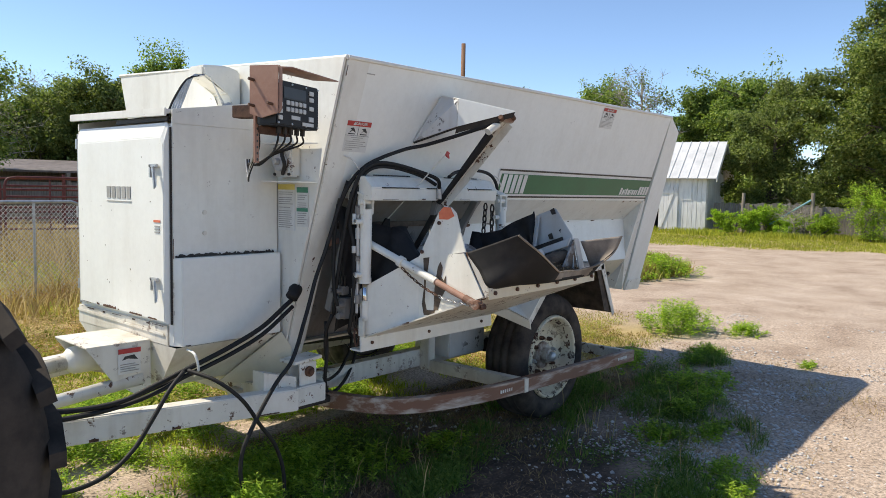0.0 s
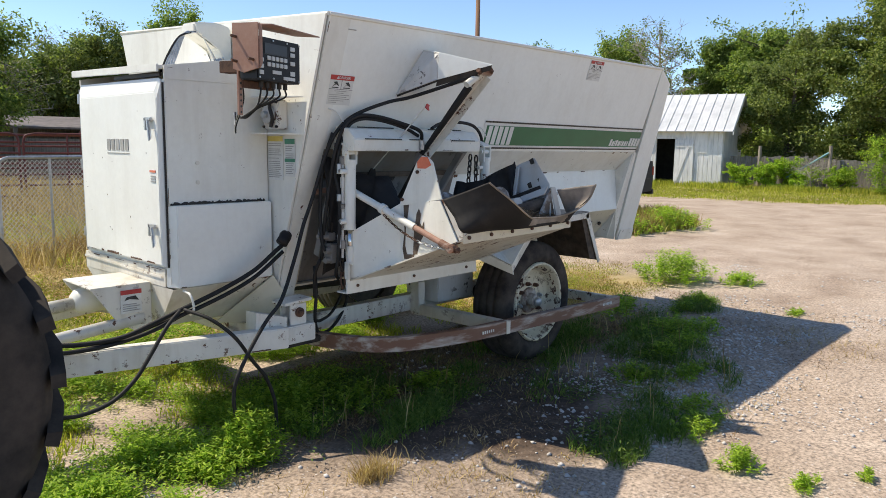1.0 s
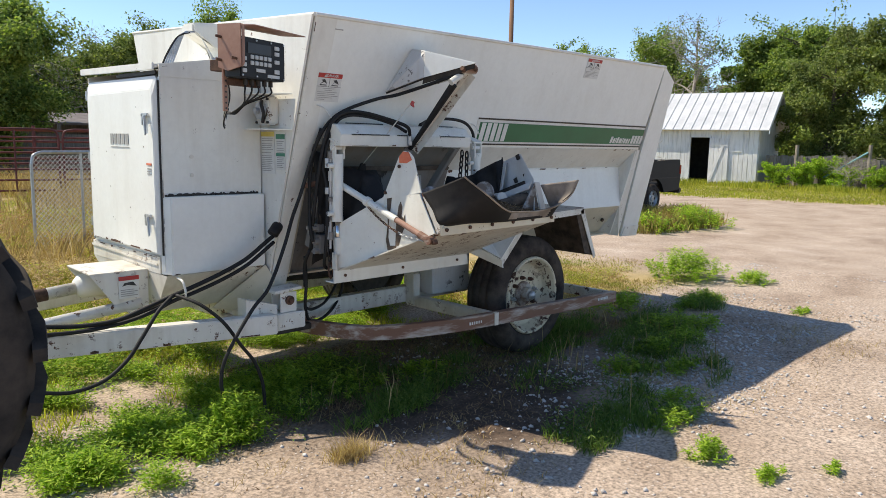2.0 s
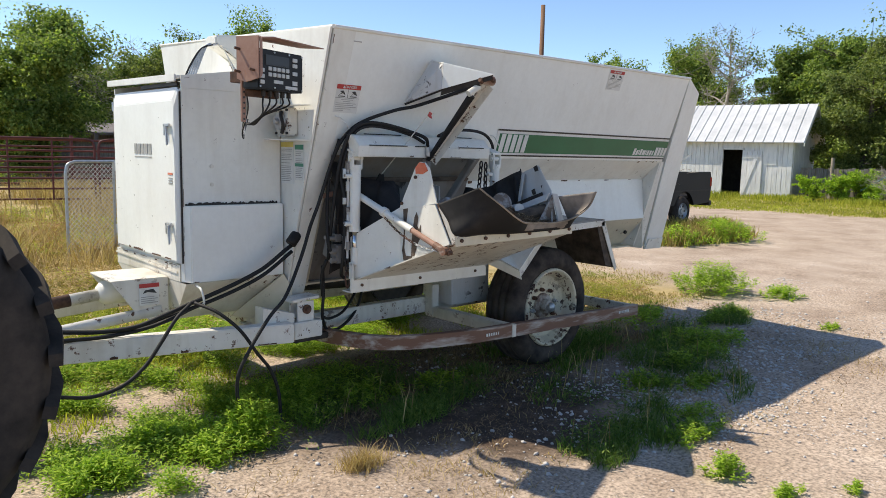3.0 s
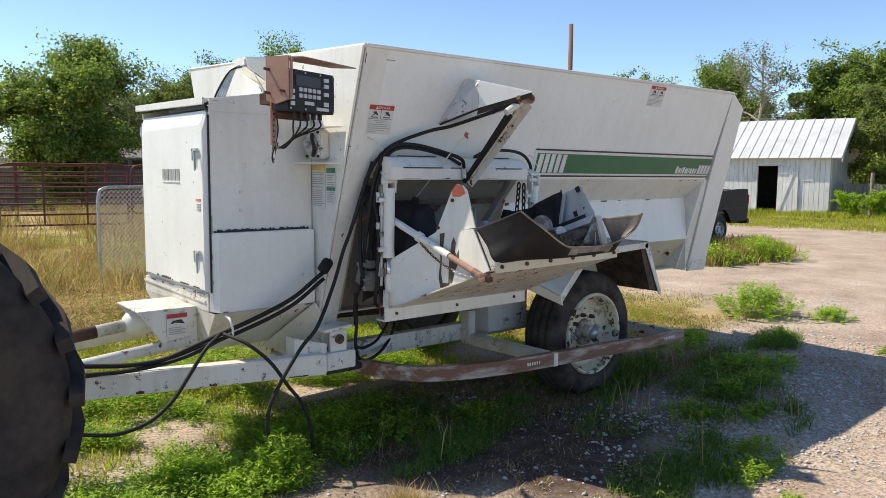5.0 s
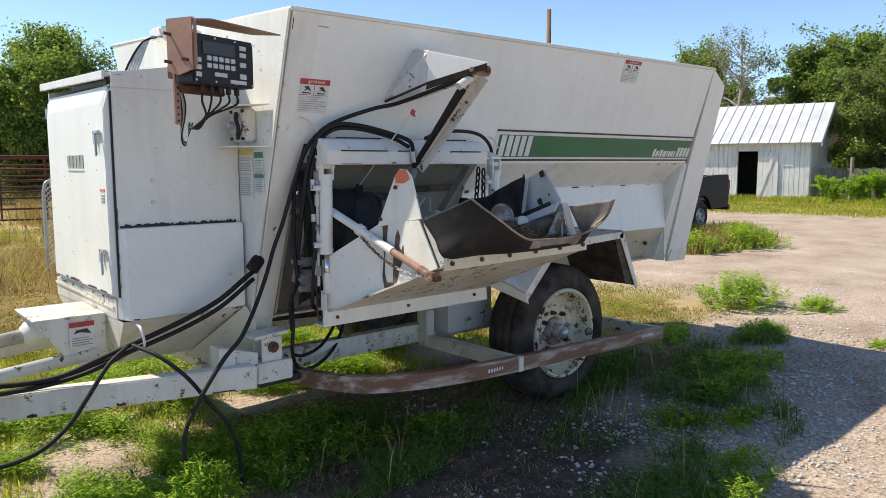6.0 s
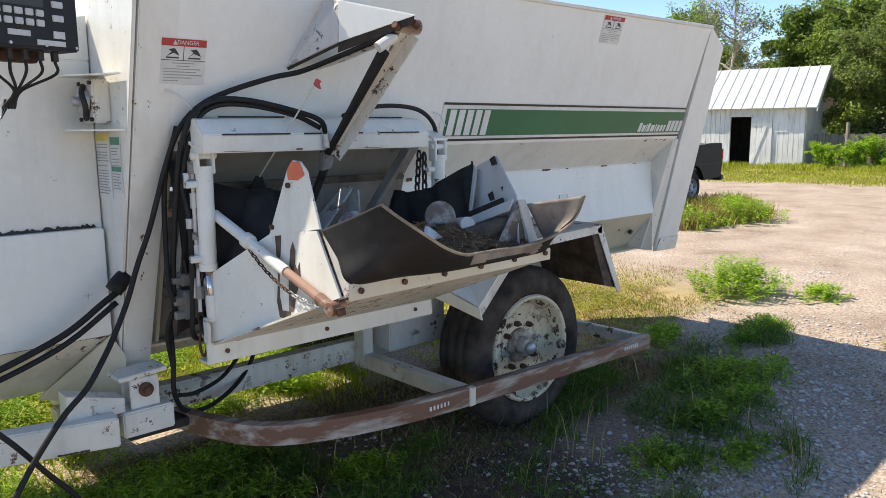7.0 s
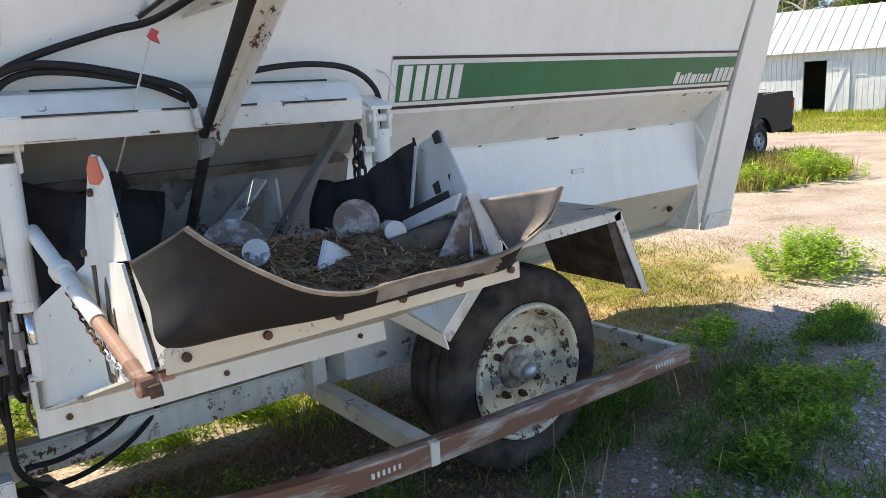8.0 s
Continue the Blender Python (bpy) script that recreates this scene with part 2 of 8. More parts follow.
# ---------------------------------------------------------------- mesh helpers
def part(name, bm, material, parent=None, label="", smooth=False):
    me = bpy.data.meshes.new(name)
    bmesh.ops.recalc_face_normals(bm, faces=bm.faces)
    bm.to_mesh(me)
    bm.free()
    me.materials.append(material)
    if smooth:
        for p in me.polygons:
            p.use_smooth = True
    ob = new(name, me)
    if parent is not None:
        ob.parent = parent
        ob.matrix_parent_inverse = parent.matrix_world.inverted()
    if label:
        ob["label"] = label
    return ob


def thing(name, at, label, category, group="", kind=""):
    e = new(name)
    e.matrix_world = Matrix.Translation(at) if not isinstance(at, Matrix) else at
    bpy.context.view_layer.update()
    return tagged(e, label, category, group, kind)


def box(bm, x0, x1, y0, y1, z0, z1, bevel=0.0):
    vs = [bm.verts.new((x, y, z)) for x in (x0, x1) for y in (y0, y1) for z in (z0, z1)]
    fs = [bm.faces.new([vs[i] for i in f]) for f in ((0, 1, 3, 2), (4, 6, 7, 5), (0, 4, 5, 1), (2, 3, 7, 6), (0, 2, 6, 4), (1, 5, 7, 3))]
    if bevel:
        bmesh.ops.bevel(bm, geom=list({e for f in fs for e in f.edges}), offset=bevel, segments=2, affect="EDGES")
    return vs


def slab(bm, pts, thick, way=None, bevel=0.0):
    """A sheet: a flat polygon with thickness, grown along way or its normal."""
    p = [Vector(q) for q in pts]
    if way is None:
        nrm = Vector((0, 0, 0))
        for i in range(len(p)):
            nrm += p[i].cross(p[(i + 1) % len(p)])
        way = nrm.normalized()
    off = Vector(way) * thick
    a = [bm.verts.new(q) for q in p]
    b = [bm.verts.new(q + off) for q in p]
    fs = [bm.faces.new(a[::-1]), bm.faces.new(b)]
    for i in range(len(p)):
        j = (i + 1) % len(p)
        fs.append(bm.faces.new((a[i], a[j], b[j], b[i])))
    if bevel:
        bmesh.ops.bevel(bm, geom=list({e for f in fs for e in f.edges}), offset=bevel, segments=2, affect="EDGES")


def frame_of(d):
    d = d.normalized()
    u = d.cross(Vector((0, 0, 1)) if abs(d.z) < 0.9 else Vector((1, 0, 0))).normalized()
    return u, d.cross(u)


def cyl(bm, p0, p1, r, n=16, r1=None, caps=True):
    p0, p1 = Vector(p0), Vector(p1)
    r1 = r if r1 is None else r1
    u, v = frame_of(p1 - p0)
    rings = []
    for p, rr in ((p0, r), (p1, r1)):
        rings.append([bm.verts.new(p + (u * math.cos(2 * math.pi * k / n) + v * math.sin(2 * math.pi * k / n)) * rr) for k in range(n)])
    for k in range(n):
        bm.faces.new((rings[0][k], rings[0][(k + 1) % n], rings[1][(k + 1) % n], rings[1][k]))
    if caps:
        bm.faces.new(rings[0][::-1])
        bm.faces.new(rings[1])


def curve_points(pts, steps=8):
    """Catmull-Rom through the points."""
    p = [Vector(q) for q in pts]
    p = [p[0] * 2 - p[1]] + p + [p[-1] * 2 - p[-2]]
    out = []
    for i in range(1, len(p) - 2):
        for k in range(steps):
            t = k / steps
            a, b, c, d = p[i - 1], p[i], p[i + 1], p[i + 2]
            out.append(0.5 * ((2 * b) + (c - a) * t + (2 * a - 5 * b + 4 * c - d) * t * t + (3 * b - a - 3 * c + d) * t ** 3))
    out.append(p[-2])
    return out


def sweep(bm, pts, r, n=8, steps=8, taper=None):
    """A round tube along a smooth line."""
    line = curve_points(pts, steps) if steps > 1 else [Vector(q) for q in pts]
    rings = []
    u = None
    for i, p in enumerate(line):
        d = (line[min(i + 1, len(line) - 1)] - line[max(i - 1, 0)]).normalized()
        if u is None:
            u, v = frame_of(d)
        u = (u - d * u.dot(d)).normalized()
        v = d.cross(u)
        rr = r if taper is None else r + (taper - r) * i / (len(line) - 1)
        rings.append([bm.verts.new(p + (u * math.cos(2 * math.pi * k / n) + v * math.sin(2 * math.pi * k / n)) * rr) for k in range(n)])
    for a, b in zip(rings, rings[1:]):
        for k in range(n):
            bm.faces.new((a[k], a[(k + 1) % n], b[(k + 1) % n], b[k]))
    bm.faces.new(rings[0][::-1])
    bm.faces.new(rings[-1])


def lathe(bm, centre, axis, profile, n=40, closed=False, caps=True):
    """Turns (along the axis, radius) rows round an axis."""
    c, ax = Vector(centre), Vector(axis).normalized()
    u, v = frame_of(ax)
    rings = []
    for a, r in profile:
        rings.append([bm.verts.new(c + ax * a + (u * math.cos(2 * math.pi * k / n) + v * math.sin(2 * math.pi * k / n)) * r) for k in range(n)])
    pairs = list(zip(rings, rings[1:])) + ([(rings[-1], rings[0])] if closed else [])
    for a, b in pairs:
        for k in range(n):
            bm.faces.new((a[k], a[(k + 1) % n], b[(k + 1) % n], b[k]))
    if caps and not closed:
        if profile[0][1] > 1e-4:
            bm.faces.new(rings[0][::-1])
        if profile[-1][1] > 1e-4:
            bm.faces.new(rings[-1])


def quick_mesh(name, verts, faces, material, label="", category="", parent=None, kind="stuff"):
    """One mesh from arrays of corners and of equal-sided faces."""
    me = bpy.data.meshes.new(name)
    verts, faces = np.asarray(verts, dtype=np.float32), np.asarray(faces, dtype=np.int32)
    k = faces.shape[1]
    me.vertices.add(len(verts))
    me.vertices.foreach_set("co", verts.ravel())
    me.loops.add(faces.size)
    me.loops.foreach_set("vertex_index", faces.ravel())
    me.polygons.add(len(faces))
    me.polygons.foreach_set("loop_start", np.arange(0, faces.size, k, dtype=np.int32))
    me.polygons.foreach_set("loop_total", np.full(len(faces), k, dtype=np.int32))
    me.update(calc_edges=True)
    me.materials.append(material)
    ob = new(name, me)
    if parent is not None:
        ob.parent = parent
        ob.matrix_parent_inverse = parent.matrix_world.inverted()
    return tagged(ob, label, category, "", kind)


def B():
    return bmesh.new()


# ---------------------------------------------------------------- ground
def fbm(x, y, s, seed=0.0):
    """Cheap smooth noise on arrays, about -1 to 1."""
    out = np.zeros_like(x)
    rng = np.random.RandomState(int(seed * 10) + 5)
    for k in range(5):
        a = rng.uniform(0, 6.28, 4)
        f = s * 1.9 ** k
        out += 0.6 ** k * (np.sin(f * (x * math.cos(a[0]) + y * math.sin(a[0])) + a[1]) * np.sin(f * (x * math.cos(a[2]) + y * math.sin(a[2])) * 0.9 + a[3]))
    return out * 0.8


def smoothstep(a, b, v):
    t = np.clip((v - a) / (b - a), 0, 1)
    return t * t * (3 - 2 * t)


def height_at(x, y):
    near = 1 - smoothstep(60, 120, np.hypot(x, y))
    return near * (0.018 * fbm(x, y, 1.3, 1) + 0.008 * fbm(x, y, 5.0, 2)) - 0.0


def soil_shade_cover(x, y):
    """Dark soil with litter under and before the wagon, plus shade put into colour."""
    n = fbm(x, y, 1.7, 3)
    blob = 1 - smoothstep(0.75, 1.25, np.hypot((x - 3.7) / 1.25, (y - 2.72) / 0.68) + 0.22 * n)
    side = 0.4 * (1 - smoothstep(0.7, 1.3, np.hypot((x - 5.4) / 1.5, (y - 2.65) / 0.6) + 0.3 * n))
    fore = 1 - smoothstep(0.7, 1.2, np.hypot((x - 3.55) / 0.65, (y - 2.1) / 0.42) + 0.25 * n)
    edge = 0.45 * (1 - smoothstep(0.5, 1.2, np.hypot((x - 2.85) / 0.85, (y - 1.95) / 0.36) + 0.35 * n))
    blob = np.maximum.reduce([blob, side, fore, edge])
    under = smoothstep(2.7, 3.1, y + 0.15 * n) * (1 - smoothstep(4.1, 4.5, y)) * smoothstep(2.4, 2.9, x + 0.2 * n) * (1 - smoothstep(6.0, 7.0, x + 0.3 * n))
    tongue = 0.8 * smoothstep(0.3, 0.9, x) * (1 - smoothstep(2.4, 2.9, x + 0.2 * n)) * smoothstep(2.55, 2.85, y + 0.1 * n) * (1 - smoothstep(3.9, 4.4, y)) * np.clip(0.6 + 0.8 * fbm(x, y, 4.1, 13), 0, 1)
    # Thin soil tone that darkens the ground where the wagon shades it.
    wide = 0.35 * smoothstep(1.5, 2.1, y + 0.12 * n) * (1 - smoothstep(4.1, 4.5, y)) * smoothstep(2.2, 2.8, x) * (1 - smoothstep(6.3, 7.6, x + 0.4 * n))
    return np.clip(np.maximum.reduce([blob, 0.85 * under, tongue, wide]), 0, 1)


def dry_cover(x, y):
    """Field grass behind the wagon and round the yard."""
    n = fbm(x, y, 0.9, 4)
    field = smoothstep(4.2, 5.2, y - 0.12 * np.clip(x, -20, 6) + 0.5 * n) * (1 - smoothstep(5.5, 8.5, x - 0.25 * (y - 5)))
    rear = smoothstep(3.2, 3.9, y + 0.3 * n) * (1 - smoothstep(8.0, 9.6, x - 0.4 * (y - 4) + 0.4 * n)) * smoothstep(5.2, 6.2, x)
    d = x * 0.94 + y * 0.34
    strip = smoothstep(26.3, 27.6, d + 0.7 * n) * (0.75 + 0.25 * n)
    far = smoothstep(50, 60, np.hypot(x, y))
    return np.clip(np.maximum.reduce([field, rear, strip, far]), 0, 1)


def build_ground():
    xs = np.concatenate([[-2500, -600, -150, -60, -30, -15], np.arange(-8, 14, 0.16), np.arange(14, 45, 0.8), [46, 50, 60, 80, 120, 300, 900, 3000]])
    ys = np.concatenate([[-2500, -600, -150, -60, -30, -15], np.arange(-8, 14, 0.16), np.arange(14, 60, 1.0), [62, 70, 90, 130, 300, 900, 3000]])
    gx, gy = np.meshgrid(xs, ys)
    v = np.stack([gx, gy, height_at(gx, gy)], -1).reshape(-1, 3)
    nx, ny = len(xs), len(ys)
    i = np.arange(nx * ny).reshape(ny, nx)
    f = np.stack([i[:-1, :-1], i[:-1, 1:], i[1:, 1:], i[1:, :-1]], -1).reshape(-1, 4)
    ob = quick_mesh("ground", v, f, GROUND, "dusty tan dirt yard with gravel and patchy grass", "ground", kind="structure")
    col = np.zeros((len(v), 4), dtype=np.float32)
    col[:, 0], col[:, 1], col[:, 3] = soil_shade_cover(v[:, 0], v[:, 1]), dry_cover(v[:, 0], v[:, 1]), 1
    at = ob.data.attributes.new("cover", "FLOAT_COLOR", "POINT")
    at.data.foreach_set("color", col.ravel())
    for p in ob.data.polygons:
        p.use_smooth = True
    return ob


build_ground()


# ---------------------------------------------------------------- the feed mixer wagon
def side_y(z):
    """The near flank leans outwards towards the top."""
    return 3.139 + 0.31 * (1.86 - z)


MID = 4.16


def far_y(z):
    return 2 * MID - side_y(z)


FAR_TOP = 2.50


wagon = thing("feed_mixer_wagon", (4.6, MID, 0), "white towed feed mixer wagon with chipped paint and green stripe", "feed wagon")


def tub():
    bm = B()
    slab(bm, [(2.69, side_y(2.402), 2.402), (6.68, side_y(2.43), 2.43), (6.68, side_y(1.66), 1.66), (2.69, side_y(1.66), 1.66)], 0.012, (0, 1, 0.31), 0.003)
    part("side_panel", bm, WHITE_CLEAN, wagon, "smooth white side panel")
    bm = B()
    slab(bm, [(2.69, 5.40, FAR_TOP), (6.68, 5.40, FAR_TOP + 0.028), (6.68, far_y(0.9), 0.9), (2.69, far_y(0.9), 0.9)], 0.012, (0, -1, 0.31))
    part("side_panel", bm, WHITE_CLEAN, wagon)
    bm = B()
    slab(bm, [(4.16, side_y(1.66) + 0.002, 1.658), (6.68, side_y(1.66) + 0.002, 1.658), (6.68, 3.40, 1.475), (4.16, 3.40, 1.475)], 0.01, (0, 0.3, 0.95), 0.002)
    part("ledge", bm, WHITE, wagon, "inward sloping white ledge with rust marks")
    bm = B()
    slab(bm, [(4.16, 3.40, 1.474), (6.66, 3.40, 1.474), (6.66, 3.362, 1.092), (4.16, 3.362, 1.092)], 0.01, (0, 1, 0), 0.002)
    slab(bm, [(4.16, 3.40, 1.478), (6.66, 3.40, 1.478), (6.66, 3.393, 1.470), (4.16, 3.393, 1.470)], 0.004, (0, -1, 0.2))
    part("lower_panel", bm, WHITE_CLEAN, wagon, "white lower flank panel with a dent")
    bm = B()
    slab(bm, [(5.53, 3.386, 1.300), (5.62, 3.386, 1.298), (5.62, 3.384, 1.272), (5.53, 3.384, 1.276)], 0.012, (0, -1, 0), 0.003)
    part("latch_plate", bm, GREY_STEEL, wagon)
    bm = B()
    slab(bm, [(5.62, 3.388, 1.300), (6.02, 3.388, 1.312), (6.13, 3.388, 1.292), (5.98, 3.388, 1.286), (5.62, 3.388, 1.275)], 0.010, (0, -1, 0), 0.004)
    part("dent", bm, WHITE_CLEAN, wagon, "pressed dent in the lower panel")
    bm = B()
    slab(bm, [(4.16, 3.366, 1.090), (6.66, 3.366, 1.090), (6.66, 3.62, 0.80), (4.16, 3.62, 0.80)], 0.01, (0, 0.6, 0.6), 0.002)
    slab(bm, [(2.69, 3.50, 0.792), (6.66, 3.50, 0.792), (6.66, 4.70, 0.792), (2.69, 4.70, 0.792)], 0.012, (0, 0, 1))
    slab(bm, [(2.7, 4.70, 0.80), (6.66, 4.70, 0.80), (6.66, far_y(0.9), 0.9), (2.7, far_y(0.9), 0.9)], 0.012, (0, -0.2, 1))
    part("belly", bm, CREAM, wagon, "stained underside of the tub")
    # end walls
    for x, nm in ((2.668, "front_wall"), (6.672, "rear_wall")):
        bm = B()
        slab(bm, [(x, side_y(2.40) + 0.004, 2.40), (x, 5.396, FAR_TOP - 0.002), (x, far_y(0.80) - 0.004, 0.80), (x, side_y(0.80) + 0.004, 0.80)], 0.014, (1, 0, 0), 0.002)
        part(nm, bm, WHITE, wagon)
    # front edge flange on the flank, all the way down
    bm = B()
    slab(bm, [(2.69, side_y(2.404) - 0.003, 2.404), (2.85, side_y(2.404) - 0.003, 2.404), (2.805, side_y(0.72) - 0.003, 0.72), (2.685, side_y(0.72) - 0.003, 0.72)], 0.05, (0, 1, 0.31), 0.004)
    part("corner_post", bm, WHITE, wagon, "white slanting corner post")
    bm = B()
    slab(bm, [(6.682, side_y(2.432) - 0.004, 2.432), (6.93, side_y(2.31) - 0.004, 2.31), (7.19, side_y(0.74) - 0.004, 0.74), (6.885, side_y(0.75) - 0.004, 0.75), (6.74, side_y(1.65) - 0.004, 1.65)], 0.02, (0, 1, 0.31), 0.003)
    slab(bm, [(6.93, side_y(2.31), 2.31), (7.19, side_y(0.74), 0.74), (7.19, side_y(0.74) + 0.5, 0.74), (6.93, side_y(2.31) + 0.5, 2.31)], 0.012, (-1, 0, 0))
    slab(bm, [(6.684, side_y(2.43), 2.43), (6.93, side_y(2.31), 2.308), (6.93, side_y(2.31) + 2.0, 2.308), (6.684, side_y(2.43) + 2.0, 2.43)], 0.01, (0, 0, -1))
    part("rear_post", bm, WHITE_CLEAN, wagon, "broad white rear corner post")
    bm = B()
    slab(bm, [(6.90, side_y(0.86) - 0.009, 0.86), (7.168, side_y(0.86) - 0.009, 0.86), (7.187, side_y(0.745) - 0.009, 0.745), (6.888, side_y(0.755) - 0.009, 0.755)], 0.004, (0, -1, -0.3))
    part("post_foot", bm, WHITE, wagon)
    bm = B()
    slab(bm, [(6.655, side_y(1.66) + 0.01, 1.655), (6.66, 3.41, 1.47), (6.66, 3.372, 1.09), (6.66, 3.64, 0.79), (6.66, 3.64, 0.79), (6.86, side_y(0.76) + 0.01, 0.76), (6.73, side_y(1.65) + 0.01, 1.65)][:4] + [(6.86, side_y(0.76) + 0.01, 0.76), (6.73, side_y(1.65) + 0.01, 1.65)], 0.012, (0, 1, 0))
    part("gusset", bm, WHITE, wagon, "dirty gusset between flank and rear post")
    bm = B()
    cyl(bm, (6.50, 3.468, 0.955), (6.50, 3.45, 0.945), 0.018, 12)
    part("drain_hole", bm, BLACK, wagon)
    # rolled top rim
    for y, z in ((side_y(2.402), 2.402), (5.40, FAR_TOP)):
        bm = B()
        cyl(bm, (2.69, y, z), (6.69, y - 0.009, z + 0.028), 0.012, 8)
        part("rim_tube", bm, WHITE, wagon)
    bm = B()
    cyl(bm, (2.685, side_y(2.4), 2.402), (2.672, 5.40, FAR_TOP), 0.012, 8)
    part("rim_tube", bm, WHITE, wagon)


tub()


def on_flank(x, z, lift=0.0):
    return Vector((x, side_y(z) - lift, z - lift * 0.31))


def flank_sheet(name, material, pts, lift, parent, label="", thick=0.0012):
    """A flat sticker on the near flank; pts are (x, z)."""
    bm = B()
    slab(bm, [on_flank(x, z, lift) for x, z in pts], thick, (0, -0.955, -0.296))
    return part(name, bm, material, parent, label)


def rect(x0, x1, z0, z1, lean=0.0):
    return [(x0, z0), (x1, z0), (x1 + lean, z1), (x0 + lean, z1)]


def stripe():
    base = flank_sheet("stripe", DECAL, rect(4.27, 6.675, 1.682, 1.868), 0.002, wagon, "green stripe decal edged in white and black")
    flank_sheet("green_band", GREEN, rect(4.66, 6.672, 1.703, 1.846), 0.004, base)
    flank_sheet("green_band", GREEN, rect(4.30, 4.66, 1.703, 1.846), 0.004, base)
    for z in (1.676, 1.866):
        flank_sheet("black_line", BLACK, rect(4.27, 6.675, z, z + 0.012), 0.004, base)
    # the maker's mark stands as plain pale blocks
    for k in range(5):
        x = 4.318 + 0.064 * k
        flank_sheet("pale_block", DECAL, rect(x, x + 0.046, 1.708, 1.842, 0.006), 0.006, base)
    x = 6.12
    for w, h in ((0.034, 0.06), (0.03, 0.045), (0.012, 0.05), (0.03, 0.055), (0.045, 0.045), (0.012, 0.05), (0.03, 0.045), (0.03, 0.045), (0.024, 0.045), (0.0, 0), (0.04, 0.075), (0.04, 0.075), (0.04, 0.075), (0.04, 0.075)):
        if w:
            flank_sheet("pale_bar", DECAL, rect(x, x + w, 1.712, 1.712 + h, 0.01), 0.006, base)
        x += w + 0.011


stripe()


def text_on(name, body, size, at, xdir, up, material, parent, extrude=0.0006):
    cu = bpy.data.curves.new(name, "FONT")
    cu.body, cu.size, cu.extrude, cu.align_x, cu.align_y = body, size, extrude, "CENTER", "CENTER"
    ob = new(name, cu)
    dg = bpy.context.evaluated_depsgraph_get()
    me = bpy.data.meshes.new_from_object(ob.evaluated_get(dg))
    bpy.data.objects.remove(ob)
    me.materials.clear()
    me.materials.append(material)
    t = new(name, me)
    xd, u = Vector(xdir).normalized(), Vector(up).normalized()
    n = xd.cross(u)
    m = Matrix.Identity(4)
    m.col[0][:3], m.col[1][:3], m.col[2][:3], m.col[3][:3] = xd, u, n, Vector(at)
    t.parent = parent
    t.matrix_parent_inverse = parent.matrix_world.inverted()
    t.matrix_basis = m
    return t


def danger_sticker(x0, x1, z0, z1):
    base = flank_sheet("warning_sticker", DECAL, rect(x0, x1, z0, z1), 0.002, wagon, "white warning sticker with red heading")
    w, h = x1 - x0, z1 - z0
    flank_sheet("heading", DECAL_RED, rect(x0, x1, z1 - 0.16 * h, z1), 0.004, base)
    text_on("heading_word", "DANGER", 0.13 * h, on_flank(x0 + 0.58 * w, z1 - 0.08 * h, 0.0065), (1, 0, 0), (0, -0.296, 0.955), DECAL, base)
    flank_sheet("triangle", DECAL, [(x0 + 0.24 * w, z1 - 0.13 * h), (x0 + 0.34 * w, z1 - 0.13 * h), (x0 + 0.29 * w, z1 - 0.03 * h)], 0.006, base)
    flank_sheet("divider", INK, rect(x0 + 0.49 * w, x0 + 0.5 * w, z1 - 0.47 * h, z1 - 0.16 * h), 0.004, base)
    flank_sheet("divider", INK, rect(x0, x1, z1 - 0.475 * h, z1 - 0.465 * h), 0.004, base)
    for k, (cx, s) in enumerate(((0.25, 1), (0.74, -1))):
        zz = z1 - 0.31 * h
        c = x0 + cx * w
        flank_sheet("pictogram", INK, [(c - 0.13 * w, zz - 0.08 * h), (c + 0.02 * w * s, zz + 0.0 * h), (c + 0.15 * w, zz - 0.06 * h), (c + 0.1 * w, zz + 0.03 * h), (c + 0.04 * w, zz + 0.1 * h), (c - 0.1 * w, zz + 0.07 * h), (c - 0.02 * w, zz + 0.02 * h)], 0.004, base)
        flank_sheet("pictogram", INK, rect(c - 0.14 * w, c + 0.14 * w, zz - 0.12 * h, zz - 0.09 * h), 0.004, base)
    for k, (a, b) in enumerate(((0.25, 0.75), (0.35, 0.65), (0.06, 0.9), (0.06, 0.8), (0.06, 0.94), (0.06, 0.7), (0.06, 0.4))):
        z = z1 - (0.54 + 0.065 * k) * h
        flank_sheet("print_line", INK_GREY, rect(x0 + a * w, x0 + b * w, z, z + 0.018 * h), 0.004, base)


danger_sticker(2.778, 2.955, 1.922, 2.088)
danger_sticker(5.43, 5.63, 2.245, 2.40)
flank_sheet("small_print", INK_GREY, rect(2.84, 2.90, 2.335, 2.341), 0.002, wagon)


